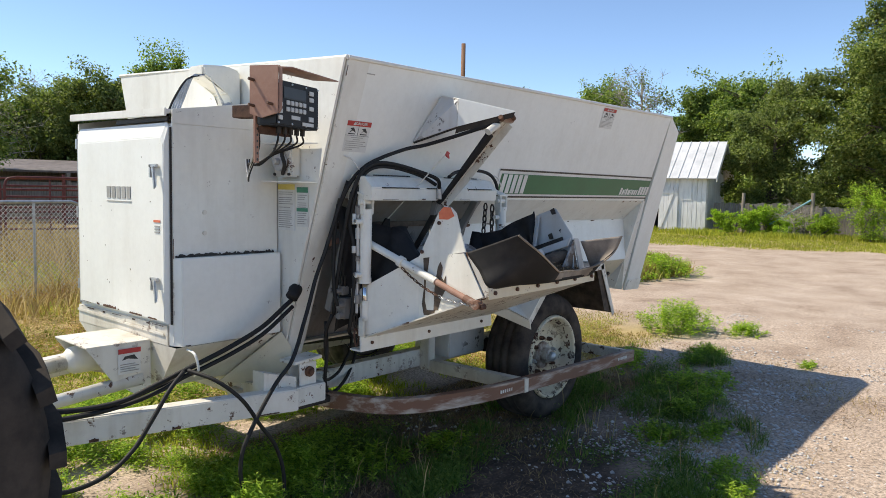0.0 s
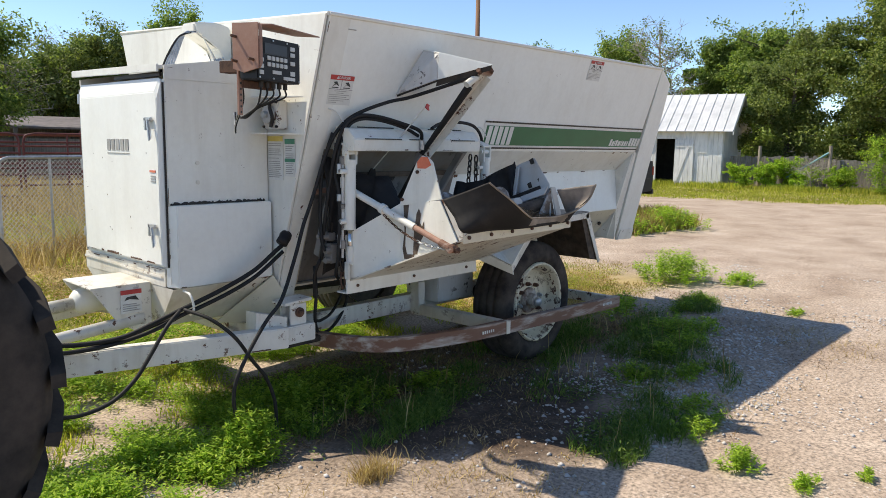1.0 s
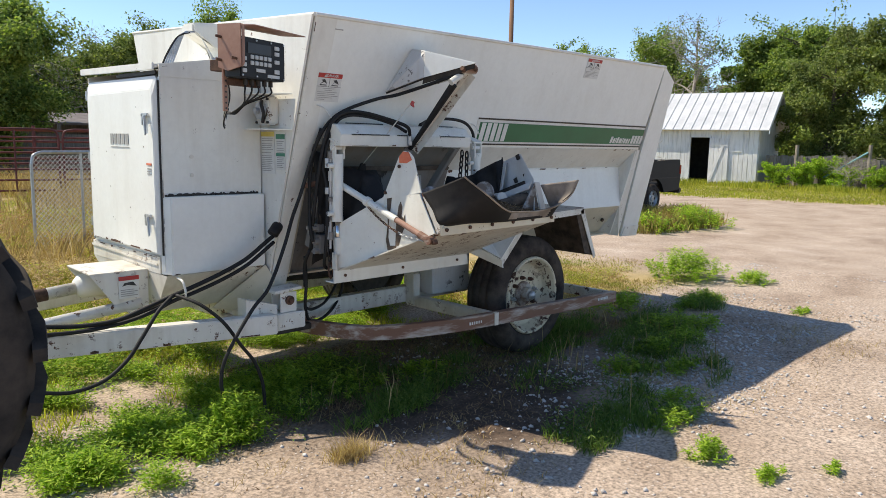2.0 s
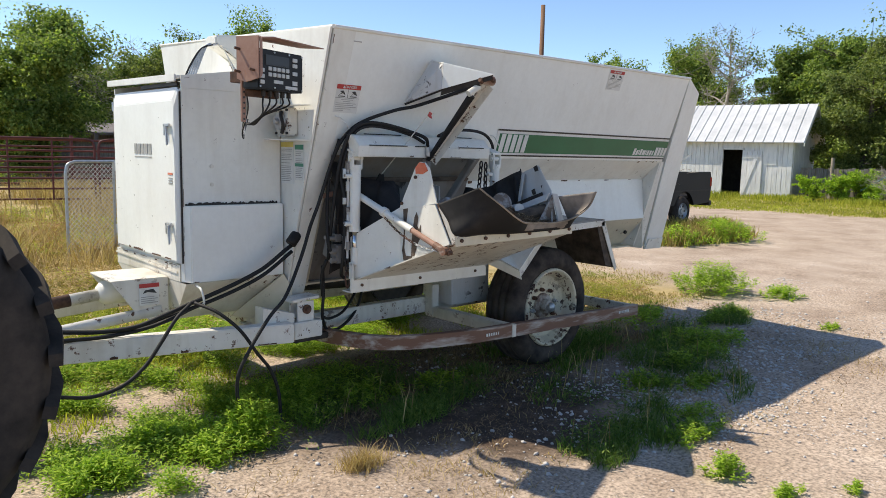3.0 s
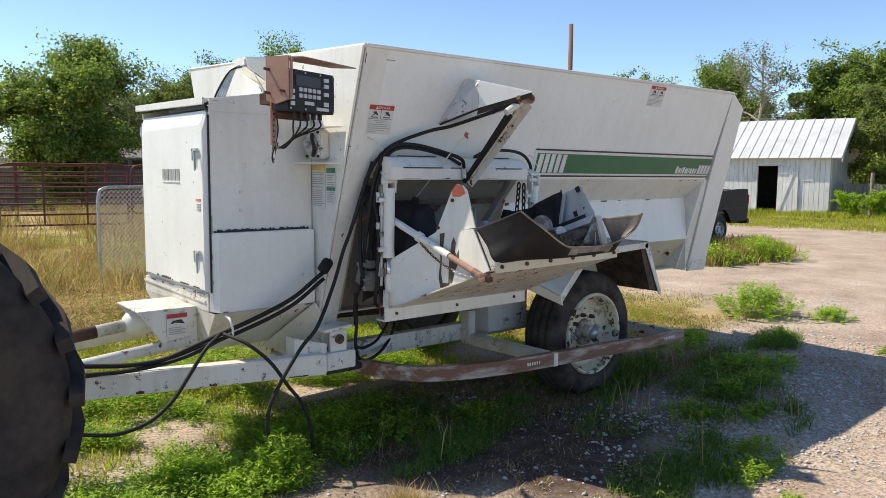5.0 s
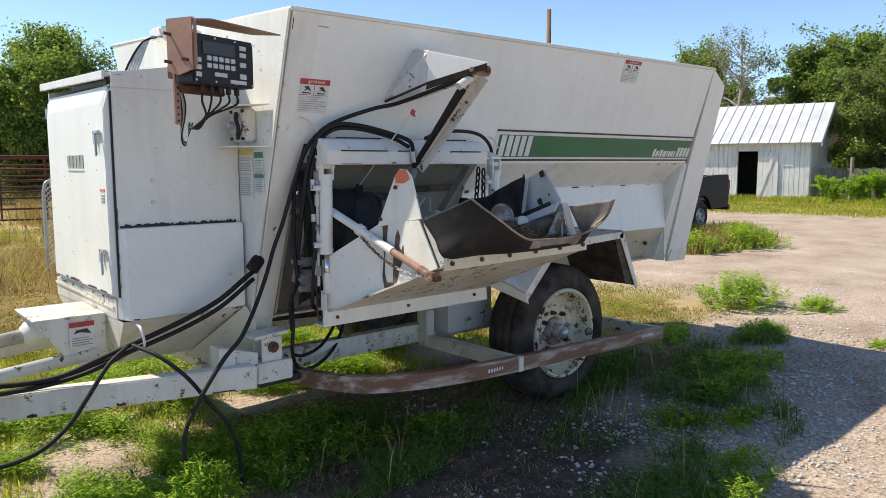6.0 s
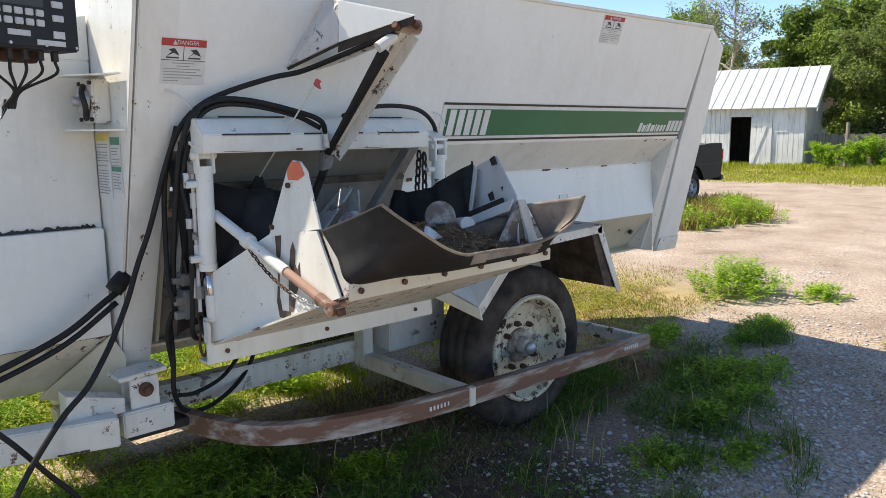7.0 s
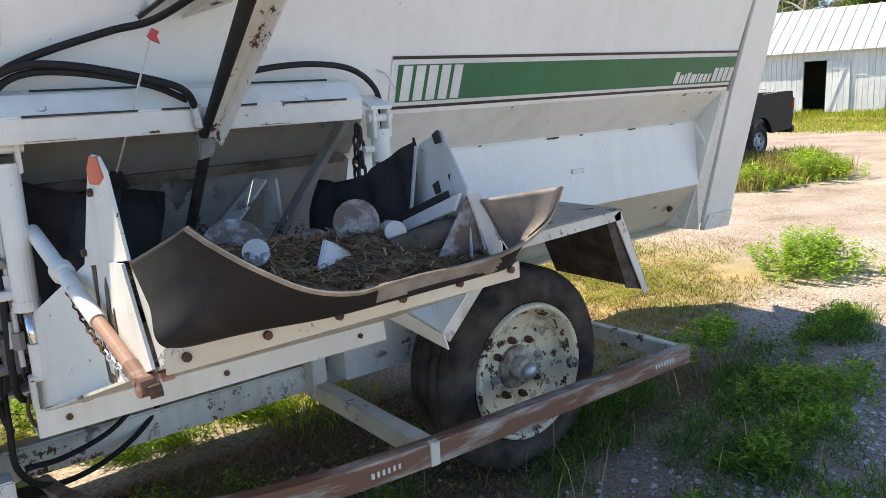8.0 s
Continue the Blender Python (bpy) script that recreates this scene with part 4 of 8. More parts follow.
def wheel(y, s):
    """Road wheel with its outer face at y; s is the way outwards."""
    c = (4.825, y, 0.475)
    bm = B()
    lathe(bm, c, (0, s, 0), [(0.03, 0.315), (0.0, 0.335), (-0.012, 0.37), (-0.002, 0.41), (0.012, 0.445), (0.035, 0.468), (0.06, 0.478), (0.085, 0.478), (0.088, 0.468), (0.096, 0.468), (0.10, 0.478), (0.15, 0.48), (0.153, 0.47), (0.161, 0.47), (0.165, 0.48), (0.22, 0.48), (0.223, 0.468), (0.231, 0.468), (0.235, 0.478), (0.265, 0.476), (0.30, 0.455), (0.325, 0.41), (0.32, 0.34), (0.30, 0.315)], 72, caps=False)
    w = part("wheel", bm, TYRE, wagon, "worn black tyre on a cream rim", smooth=True)
    bm = B()
    lathe(bm, c, (0, s, 0), [(0.015, 0.318), (-0.006, 0.312), (-0.008, 0.300), (0.004, 0.290), (0.03, 0.284), (0.05, 0.262), (0.085, 0.258), (0.10, 0.245), (0.105, 0.11), (0.105, 0.0)], 64, caps=False)
    rim = part("rim", bm, RIM_CREAM, w, "chipped cream steel rim", smooth=True)
    bm = B()
    lathe(bm, c, (0, s, 0), [(0.105, 0.105), (0.088, 0.10), (0.08, 0.060), (0.03, 0.054), (0.02, 0.043)], 32)
    part("hub", bm, HUB, rim, "rust-stained grey hub")
    bm = B()
    lathe(bm, c, (0, s, 0), [(0.025, 0.036), (0.0, 0.035), (-0.012, 0.025), (-0.015, 0.0)], 24)
    part("hub_cap", bm, GREY_STEEL, rim, "grey hub cap", smooth=True)
    for k in range(8):
        a = 2 * math.pi * k / 8 + 0.2
        px, pz = c[0] + 0.138 * math.cos(a), c[2] + 0.138 * math.sin(a)
        bm = B()
        cyl(bm, (px, y + s * 0.106, pz), (px, y + s * 0.075, pz), 0.017, 6)
        cyl(bm, (px, y + s * 0.075, pz), (px, y + s * 0.06, pz), 0.009, 8)
        part("lug_nut", bm, RUST if k % 4 else GREY_STEEL, rim)
    bm = B()
    lathe(bm, (c[0], c[1] + s * 0.30, c[2]), (0, -s, 0), [(0.0, 0.31), (0.02, 0.30), (0.02, 0.0)], 32, caps=False)
    part("rim_back", bm, DARK_STEEL, rim)
    rng = random.Random(21)
    for k in range(60):
        a = rng.gauss(0.15, 0.9) if k % 3 else rng.uniform(0, 2 * math.pi)
        lip_chip = k < 42
        r, dep = (rng.uniform(0.263, 0.282), 0.040) if lip_chip else (rng.uniform(0.16, 0.238), 0.1035)
        if lip_chip:
            dep = 0.03 + (0.284 - r) * 0.9 - 0.003
        rad, tan = Vector((math.cos(a), 0, math.sin(a))), Vector((-math.sin(a), 0, math.cos(a)))
        p = Vector((c[0], y + s * dep, c[2])) + rad * r
        w, h = rng.uniform(0.006, 0.016), rng.uniform(0.004, 0.009)
        bm = B()
        slab(bm, [p - tan * w - rad * h * 0.4, p + tan * w * 0.3 - rad * h, p + tan * w - rad * h * 0.2, p + tan * w * 0.5 + rad * h, p - tan * w * 0.6 + rad * h * 0.8], 0.0025, (0, -s, 0))
        part("rust_chip", bm, RUST, rim)
    return w


wheel(3.0, 1)
wheel(2 * MID - 3.0, -1)


def fender(s):
    def yy(v):
        return v if s == 1 else 2 * MID - v
    pro = [(4.20, 0.845), (4.52, 1.15), (5.24, 1.175), (5.44, 0.765)]

    def sheet(k):
        (xa, za), (xb, zb) = pro[k], pro[k + 1]
        bm = B()
        slab(bm, [(xa, yy(2.83), za), (xb, yy(2.83), zb), (xb, yy(3.42), zb), (xa, yy(3.42), za)], 0.008, None)
        return bm

    fen = part("fender", sheet(1), GRIME_SHADE, wagon, "folded sheet steel fender, dented and dirty")
    bm = B()
    slab(bm, [(4.10, yy(3.05), 0.968), (4.188, yy(2.80), 0.858), (4.52, yy(2.83), 1.148), (4.52, yy(3.42), 1.148), (4.13, yy(3.42), 0.985)], 0.008, None)
    part("front_slope", bm, WHITE, fen)
    part("rear_slope", sheet(2), MUD, fen, "mud-caked rear slope")
    for k in range(3):
        (xa, za), (xb, zb) = pro[k], pro[k + 1]
        d = Vector((xb - xa, 0, zb - za)).normalized()
        dn = Vector((d.z, 0, -d.x)) * 0.05
        bm = B()
        slab(bm, [(xa, yy(2.83), za), (xb, yy(2.83), zb), (xb + dn.x * 0.6, yy(2.83), zb + dn.z * 0.9), (xa + dn.x, yy(2.83), za + dn.z)], 0.006, (0, -s, 0))
        part("fender_lip", bm, WHITE_RUSTY, fen)
    bm = B()
    slab(bm, [(5.235, yy(2.84), 1.17), (5.44, yy(2.84), 0.765), (5.30, yy(2.84), 0.80), (5.16, yy(2.84), 1.13)], 0.006, (0, s, 0))
    part("rear_cheek", bm, MUD, fen)
    bm = B()
    slab(bm, [(4.098, yy(3.05), 0.962), (4.186, yy(2.798), 0.852), (4.205, yy(2.80), 0.792), (4.11, yy(3.05), 0.885)], 0.008, (1, 0, 0))
    part("fender_front", bm, WHITE, fen)


fender(1)
fender(-1)


# ---- discharge door and chute
def discharge():
    # hinge beam above the chute
    bm = B()
    slab(bm, [(2.87, 3.14, 1.80), (2.87, 3.03, 1.785), (2.87, 2.97, 1.725), (2.87, 2.98, 1.655), (2.87, 3.17, 1.655)], 1.15, (1, 0, 0), 0.004)
    beam = part("hinge_beam", bm, WHITE, wagon, "white folded hinge beam")
    for x0, x1, z in ((2.95, 3.25, 1.727), (3.32, 3.42, 1.727), (3.52, 3.62, 1.727), (3.72, 3.95, 1.727), (3.0, 3.3, 1.797), (3.62, 3.95, 1.797)):
        bm = B()
        box(bm, x0, x1, 2.964 if z < 1.75 else 3.09, 2.972 if z < 1.75 else 3.098, z - 0.003, z + 0.003)
        part("weld_line", bm, DARK_STEEL, beam)
    # door plate behind the chute
    bm = B()
    slab(bm, [(2.83, 3.20, 1.66), (4.16, 3.20, 1.66), (4.16, 3.33, 1.51), (2.83, 3.33, 1.51)], 0.012, None)
    part("door_plate", bm, PLATE, wagon, "grey worn discharge door plate")
    # Lower half in a darker paint that puts the recess's shade into colour.
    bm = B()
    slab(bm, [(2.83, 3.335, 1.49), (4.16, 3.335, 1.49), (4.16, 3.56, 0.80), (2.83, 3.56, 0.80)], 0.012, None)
    part("door_plate", bm, GRIME_SHADE, wagon, "lower door plate, darkened for the shade below the seam")
    bm = B()
    box(bm, 2.9, 4.12, 3.275, 3.335, 1.484, 1.518, 0.010)
    part("door_seam", bm, MUD, wagon, "thick rough brown weld seam")
    bm = B()
    slab(bm, [(2.85, 3.24, 1.66), (2.85, 3.56, 1.66), (2.85, 3.56, 0.78), (2.85, side_y(0.78) + 0.06, 0.78)], 0.014, (1, 0, 0))
    part("jamb", bm, CREAM, wagon)
    bm = B()
    slab(bm, [(4.145, 3.22, 1.66), (4.145, 3.62, 1.66), (4.145, 3.62, 0.82), (4.145, 3.38, 1.08), (4.145, 3.41, 1.47)], 0.014, (-1, 0, 0))
    part("jamb", bm, CREAM, wagon)
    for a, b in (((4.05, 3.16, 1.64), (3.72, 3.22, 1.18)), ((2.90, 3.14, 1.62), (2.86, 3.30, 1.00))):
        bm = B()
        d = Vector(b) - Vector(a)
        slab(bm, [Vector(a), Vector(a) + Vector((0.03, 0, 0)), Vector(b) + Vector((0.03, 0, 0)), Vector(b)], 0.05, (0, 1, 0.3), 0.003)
        part("door_arm", bm, GRIME_SHADE, wagon)
    for x, lean in ((3.58, 0.17), (3.80, -0.01)):
        bm = B()
        slab(bm, [(x - 0.03, 3.36, 1.26), (x, 3.25, 1.26), (x + lean, 3.25, 1.45), (x + lean - 0.012, 3.31, 1.462)], 0.012, (1, 0, 0), 0.002)
        part("fin", bm, BARE, wagon)
    # frame bar under the chute
    bm = B()
    slab(bm, [(2.875, 3.05, 0.80), (4.10, 3.05, 0.80), (4.09, 3.05, 0.89), (2.875, 3.05, 0.89)], 0.012, (0, 1, 0), 0.002)
    slab(bm, [(2.875, 3.062, 0.80), (4.10, 3.062, 0.80), (4.10, 3.14, 0.80), (2.875, 3.14, 0.80)], 0.01, (0, 0, 1))
    bar = part("chute_bar", bm, WHITE, wagon, "cream white angle bar under the chute")
    for x in (2.96, 3.45, 3.98):
        bm = B()
        cyl(bm, (x, 3.052, 0.845), (x, 3.042, 0.845), 0.010, 8)
        part("bolt", bm, RUST, bar)
    # chute tray
    bm = B()
    slab(bm, [(2.90, 3.055, 0.885), (4.08, 3.055, 0.885), (4.06, 2.285, 1.19), (3.035, 2.285, 1.19)], 0.008, None)
    tray = part("chute", bm, WHITE_RUSTY, wagon, "white steel discharge chute folded up")
    bm = B()
    slab(bm, [(3.035, 2.283, 1.165), (4.07, 2.262, 1.185), (4.07, 2.262, 1.235), (3.035, 2.283, 1.225)], 0.006, (0, -1, 0.2), 0.002)
    lip = part("lip", bm, CREAM, tray, "cream lip strip with bolts")
    for k in range(6):
        bm = B()
        x = 3.08 + 0.19 * k
        cyl(bm, (x, 2.280 - 0.004 * k, 1.198 + 0.004 * k), (x, 2.266 - 0.004 * k, 1.198 + 0.004 * k), 0.011, 8)
        part("bolt", bm, RUST, lip)
    bm = B()
    slab(bm, [(3.02, 2.30, 1.18), (3.02, 2.43, 1.395), (3.02, 2.74, 1.36), (3.02, 2.74, 1.005)], 0.008, (-1, 0, 0))
    slab(bm, [(3.02, 2.74, 1.005), (3.02, 2.74, 1.36), (2.90, 3.09, 1.15), (2.90, 3.07, 0.885)], 0.008, (-1, -0.3, 0))
    side = part("side_plate", bm, WHITE, tray, "white chute side plate with rust-brown slots")
    for pts in ([(2.71, 1.36), (2.665, 1.37), (2.675, 1.30), (2.69, 1.22), (2.695, 1.12), (2.68, 1.07), (2.62, 1.075), (2.63, 1.045), (2.70, 1.04), (2.715, 1.10), (2.70, 1.2)], [(2.605, 1.31), (2.588, 1.34), (2.572, 1.31), (2.58, 1.26), (2.562, 1.24), (2.548, 1.27), (2.545, 1.20), (2.575, 1.15), (2.60, 1.08), (2.63, 1.07), (2.625, 1.2)]):
        bm = B()
        slab(bm, [(3.0115, y, z) for y, z in pts], 0.002, (-1, 0, 0))
        part("rust_patch", bm, MUD, side)
    bm = B()
    def lean(y):
        return 3.022 + 0.09 * (2.58 - y)
    slab(bm, [(lean(y), y, z) for y, z in ((2.74, 1.345), (2.43, 1.40), (2.495, 1.60), (2.53, 1.632), (2.575, 1.635), (2.61, 1.60))], 0.008, (-1, 0, 0), 0.002)
    flag = part("flag_plate", bm, WHITE, tray, "white upright flag plate")
    bm = B()
    slab(bm, [(lean(y) - 0.0085, y, z) for y, z in ((2.60, 1.565), (2.545, 1.565), (2.505, 1.585), (2.53, 1.628), (2.573, 1.632), (2.604, 1.60))], 0.003, (-1, 0, 0))
    part("reflector", bm, ORANGE, flag, "scuffed orange reflector patch")
    for y, z in ((2.60, 1.545), (2.71, 1.385)):
        bm = B()
        cyl(bm, (lean(y) - 0.006, y, z), (lean(y) - 0.018, y, z), 0.010, 8)
        part("bolt", bm, RUST, flag)
    # upright end flange of the lip
    bm = B()
    slab(bm, [(3.03, 2.435, 1.40), (3.03, 2.30, 1.175), (3.055, 2.275, 1.215), (3.05, 2.40, 1.40)], 0.006, (0, -1, 0.4))
    part("end_flange", bm, WHITE_RUSTY, tray)
    # right side plate, folded
    bm = B()
    slab(bm, [(4.01, 2.64, 1.575), (3.99, 2.50, 1.622), (3.965, 2.36, 1.46), (3.95, 2.33, 1.25), (4.02, 3.05, 0.93), (4.03, 2.9, 1.2)], 0.008, (1, 0, 0), 0.002)
    rp = part("side_plate", bm, BARE, tray, "scuffed white side plate")
    for y, z in ((2.44, 1.48), (2.52, 1.445), (2.51, 1.60)):
        bm = B()
        slab(bm, [(3.985, y - 0.02, z - 0.012), (3.985, y + 0.005, z - 0.02), (3.987, y + 0.022, z + 0.008), (3.987, y - 0.004, z + 0.022)], 0.008, (-1, 0, 0))
        part("bolt_patch", bm, DARK_STEEL, rp)
    bm = B()
    slab(bm, [(3.945, 2.34, 1.445), (3.99, 2.335, 1.442), (4.075, 2.335, 1.25), (4.02, 2.34, 1.25)], 0.008, (0, -1, 0.1), 0.002)
    part("stiffener", bm, BARE, rp)
    bm = B()
    slab(bm, [(3.99, 2.63, 1.57), (3.975, 2.60, 1.565), (3.94, 2.60, 1.36), (3.955, 2.63, 1.36)], 0.01, (0, 1, 0))
    part("stiffener", bm, BARE, rp)
    bm = B()
    slab(bm, [(3.938, 2.64, 1.335), (3.938, 2.345, 1.447), (3.925, 2.36, 1.395), (3.925, 2.66, 1.285)], 0.012, (-1, 0, 0.3), 0.002)
    part("crossbar", bm, BARE, rp, "pale folded flange")
    bm = B()
    slab(bm, [(3.936, 2.645, 1.338), (3.936, 2.40, 1.431), (3.94, 2.41, 1.448), (3.94, 2.655, 1.358)], 0.008, (-1, 0, 0.3))
    part("black_smear", bm, DARK_STEEL, rp, "black greasy smear on the flange")


discharge()


def rubber_lip():
    """Belting bolted along the lip, sagging outwards between two raised ends."""
    root = [Vector(p) for p in ((3.03, 2.43, 1.397), (3.037, 2.35, 1.31), (3.045, 2.283, 1.225), (3.25, 2.275, 1.222), (3.5, 2.270, 1.224), (3.75, 2.266, 1.226), (3.92, 2.262, 1.228), (4.06, 2.262, 1.236), (4.02, 2.28, 1.33), (3.967, 2.30, 1.429))]
    free = curve_points([(3.062, 2.125, 1.503), (3.10, 2.095, 1.465), (3.17, 2.06, 1.41), (3.28, 2.06, 1.345), (3.42, 2.11, 1.30), (3.56, 2.18, 1.282), (3.70, 2.225, 1.272), (3.85, 2.225, 1.270), (3.97, 2.175, 1.298), (4.05, 2.12, 1.37), (4.075, 2.085, 1.468)], 1)
    bm = B()
    nu, nv = 90, 14
    rl, fl = curve_points(root, 12), curve_points(free, 12)

    def along(line, s):
        i = min(int(s * (len(line) - 1)), len(line) - 2)
        f = s * (len(line) - 1) - i
        return line[i] * (1 - f) + line[i + 1] * f

    grid = []
    for i in range(nu + 1):
        s = i / nu
        a, b = along(rl, s), along(fl, s)
        row = []
        for j in range(nv + 1):
            t = j / nv
            p = a * (1 - t) + b * t
            p.z -= 0.03 * math.sin(math.pi * t) * math.sin(math.pi * s)
            row.append(bm.verts.new(p))
        grid.append(row)
    for i in range(nu):
        for j in range(nv):
            bm.faces.new((grid[i][j], grid[i + 1][j], grid[i + 1][j + 1], grid[i][j + 1]))
    bmesh.ops.recalc_face_normals(bm, faces=bm.faces)
    bmesh.ops.solidify(bm, geom=bm.faces[:], thickness=0.010)
    bmesh.ops.recalc_face_normals(bm, faces=bm.faces)
    inside = Vector((3.55, 2.75, 1.55))
    for f in bm.faces:
        c = f.calc_center_median()
        rim_side = c.x > 3.945 + 0.03 * math.sin(c.z * 60) or (c.x > 3.52 and c.z > 1.236)
        if rim_side and (f.normal.dot(inside - c) > 0 or c.x < 3.95):
            f.material_index = 1
    lip = part("rubber_lip", bm, RUBBER, wagon, "scuffed black belting lip sagging from the chute", smooth=True)
    lip.data.materials.append(RUBBER_WORN)
    edge = B()
    sweep(edge, fl, 0.0055, 6, 1)
    part("worn_edge", edge, TAN_EDGE, lip, "pale worn edge of the belting")
    # folded belting inside, right
    bm = B()
    rows = []
    top = curve_points([(4.015, 2.655, 1.595), (4.01, 2.75, 1.55), (3.98, 2.86, 1.49), (3.92, 2.95, 1.445), (3.86, 3.06, 1.45)], 6)
    bot = curve_points([(3.97, 2.62, 1.36), (3.92, 2.70, 1.28), (3.86, 2.78, 1.24), (3.80, 2.86, 1.20), (3.76, 3.0, 1.16)], 6)
    for i, (a, b) in enumerate(zip(top, bot)):
        rows.append([bm.verts.new(a.lerp(b, k / 6) + Vector((0.015 * math.sin(i * 0.9 + k), 0.015 * math.cos(i * 0.7), 0))) for k in range(7)])
    for a, b in zip(rows, rows[1:]):
        for k in range(6):
            bm.faces.new((a[k], b[k], b[k + 1], a[k + 1]))
    bmesh.ops.recalc_face_normals(bm, faces=bm.faces)
    bmesh.ops.solidify(bm, geom=bm.faces[:], thickness=0.008)
    part("rubber_curtain", bm, RUBBER, wagon, "black folded rubber curtain", smooth=True)
    bm = B()
    rows = []
    top = curve_points([(2.83, 3.20, 1.63), (2.95, 3.14, 1.56), (3.05, 3.04, 1.50), (3.12, 3.00, 1.50), (3.20, 3.08, 1.50), (3.34, 3.2, 1.46)], 5)
    bot = curve_points([(2.84, 3.20, 0.90), (2.92, 3.12, 1.00), (2.985, 2.90, 1.15), (3.03, 2.72, 1.25), (3.10, 2.8, 1.15), (3.25, 3.0, 1.1)], 5)
    for i, (a, b) in enumerate(zip(top, bot)):
        rows.append([bm.verts.new(a.lerp(b, k / 6) + Vector((0.02 * math.sin(i * 0.8 + k * 0.7), 0.018 * math.cos(i * 0.9 + k), 0))) for k in range(7)])
    for a, b in zip(rows, rows[1:]):
        for k in range(6):
            bm.faces.new((a[k], b[k], b[k + 1], a[k + 1]))
    bmesh.ops.recalc_face_normals(bm, faces=bm.faces)
    bmesh.ops.solidify(bm, geom=bm.faces[:], thickness=0.008)
    part("rubber_curtain", bm, RUBBER, wagon, "black crumpled rubber curtain", smooth=True)


rubber_lip()


def feed_in_chute():
    rng = np.random.RandomState(3)
    n, mth = 40, 22
    gx, gy = np.meshgrid(np.linspace(3.06, 4.03, n), np.linspace(2.285, 3.0, mth))
    base = 1.272 + 0.02 * fbm(gx, gy, 9, 1) + 0.012 * fbm(gx, gy, 30, 2)
    hump = 0.075 * np.exp(-((gx - 3.70) / 0.17) ** 2 - ((gy - 2.55) / 0.2) ** 2) + 0.05 * np.exp(-((gx - 3.40) / 0.2) ** 2 - ((gy - 2.62) / 0.2) ** 2) + 0.04 * np.exp(-((gx - 3.25) / 0.16) ** 2 - ((gy - 2.6) / 0.2) ** 2)
    z = base + hump + np.where(gy < 2.36, (gy - 2.36) * 0.30, 0)
    v = np.stack([gx, gy, z], -1).reshape(-1, 3)
    i = np.arange(n * mth).reshape(mth, n)
    f = np.stack([i[:-1, :-1], i[:-1, 1:], i[1:, 1:], i[1:, :-1]], -1).reshape(-1, 4)
    quick_mesh("feed_pile", v, f, FEED, "brown chopped feed left in the chute", "feed")
    m = 9000
    k = rng.randint(0, len(v), m)
    p = v[k] + rng.uniform(-0.02, 0.02, (m, 3)) * (1, 1, 0.35) + (0, 0, 0.004)
    p[:, 1] = np.maximum(p[:, 1], 2.30)
    p[:, 0] = np.clip(p[:, 0], 3.09, 4.0)
    a = rng.uniform(0, 6.28, m)
    el = rng.uniform(-0.35, 0.5, m)
    ln = rng.uniform(0.006, 0.024, m)
    d = np.stack([np.cos(a) * np.cos(el), np.sin(a) * np.cos(el), np.sin(el)], -1) * ln[:, None]
    w = np.stack([-np.sin(a), np.cos(a), 0 * a], -1) * rng.uniform(0.0012, 0.003, (m, 1))
    vv = np.stack([p - d - w, p + d - w, p + d + w, p - d + w], 1).reshape(-1, 3)
    quick_mesh("feed_straw", vv, np.arange(4 * m).reshape(-1, 4), STRAW, "loose bits of straw on the feed", "straw")
    # auger end and pegs
    for c, r, d in (((3.70, 2.55, 1.375), 0.068, (-0.35, -0.9, 0.2)), ((3.385, 2.70, 1.335), 0.088, (-0.2, -0.75, 0.6)), ((3.655, 2.74, 1.285), 0.06, (-0.4, -0.7, 0.6))):
        bm = B()
        dv = Vector(d).normalized()
        lathe(bm, Vector(c), dv, [(0, 0.0), (0, r), (0.010, r), (0.012, 0.0)], 28)
        part("auger_disc", bm, GALV, wagon, "worn steel disc sticking out of the feed")
    for c, e, r in (((3.78, 2.465, 1.345), (3.86, 2.62, 1.32), 0.032), ((3.362, 2.50, 1.352), (3.43, 2.64, 1.30), 0.036)):
        bm = B()
        cyl(bm, c, e, r, 20)
        part("white_peg", bm, BARE, wagon, "round white-painted stub")
    bm = B()
    slab(bm, [(3.50, 2.42, 1.285), (3.64, 2.42, 1.285), (3.575, 2.45, 1.345), (3.545, 2.45, 1.36)], 0.02, (-0.2, 0.9, 0.2), 0.004)
    part("paddle", bm, BARE, wagon, "chipped white-painted paddle tip")
    bm = B()
    cyl(bm, (3.76, 2.46, 1.285), (3.96, 2.40, 1.33), 0.045, 16)
    part("roller", bm, MUD, wagon, "mud-caked roller")
    bm = B()
    slab(bm, [(3.83, 2.345, 1.27), (4.015, 2.355, 1.27), (3.955, 2.35, 1.438)], 0.008, (0.1, -1, 0), 0.002)
    part("paddle", bm, GALV, wagon, "rubbed grey triangular paddle")
    # chain of the door
    for k in range(5):
        bm = B()
        c = Vector((4.065 - 0.004 * k, 3.10, 1.61 - 0.040 * k))
        w = Vector((0.013, 0, 0)) if k % 2 else Vector((0, 0.013, 0))
        up = Vector((0, 0, 0.018))
        ring = [c + w * math.cos(q) + up * (math.sin(q) * 1.45) for q in [2 * math.pi * j / 10 for j in range(11)]]
        sweep(bm, ring, 0.0055, 6, 1)
        part("chain_link", bm, DARK_STEEL, wagon)


feed_in_chute()


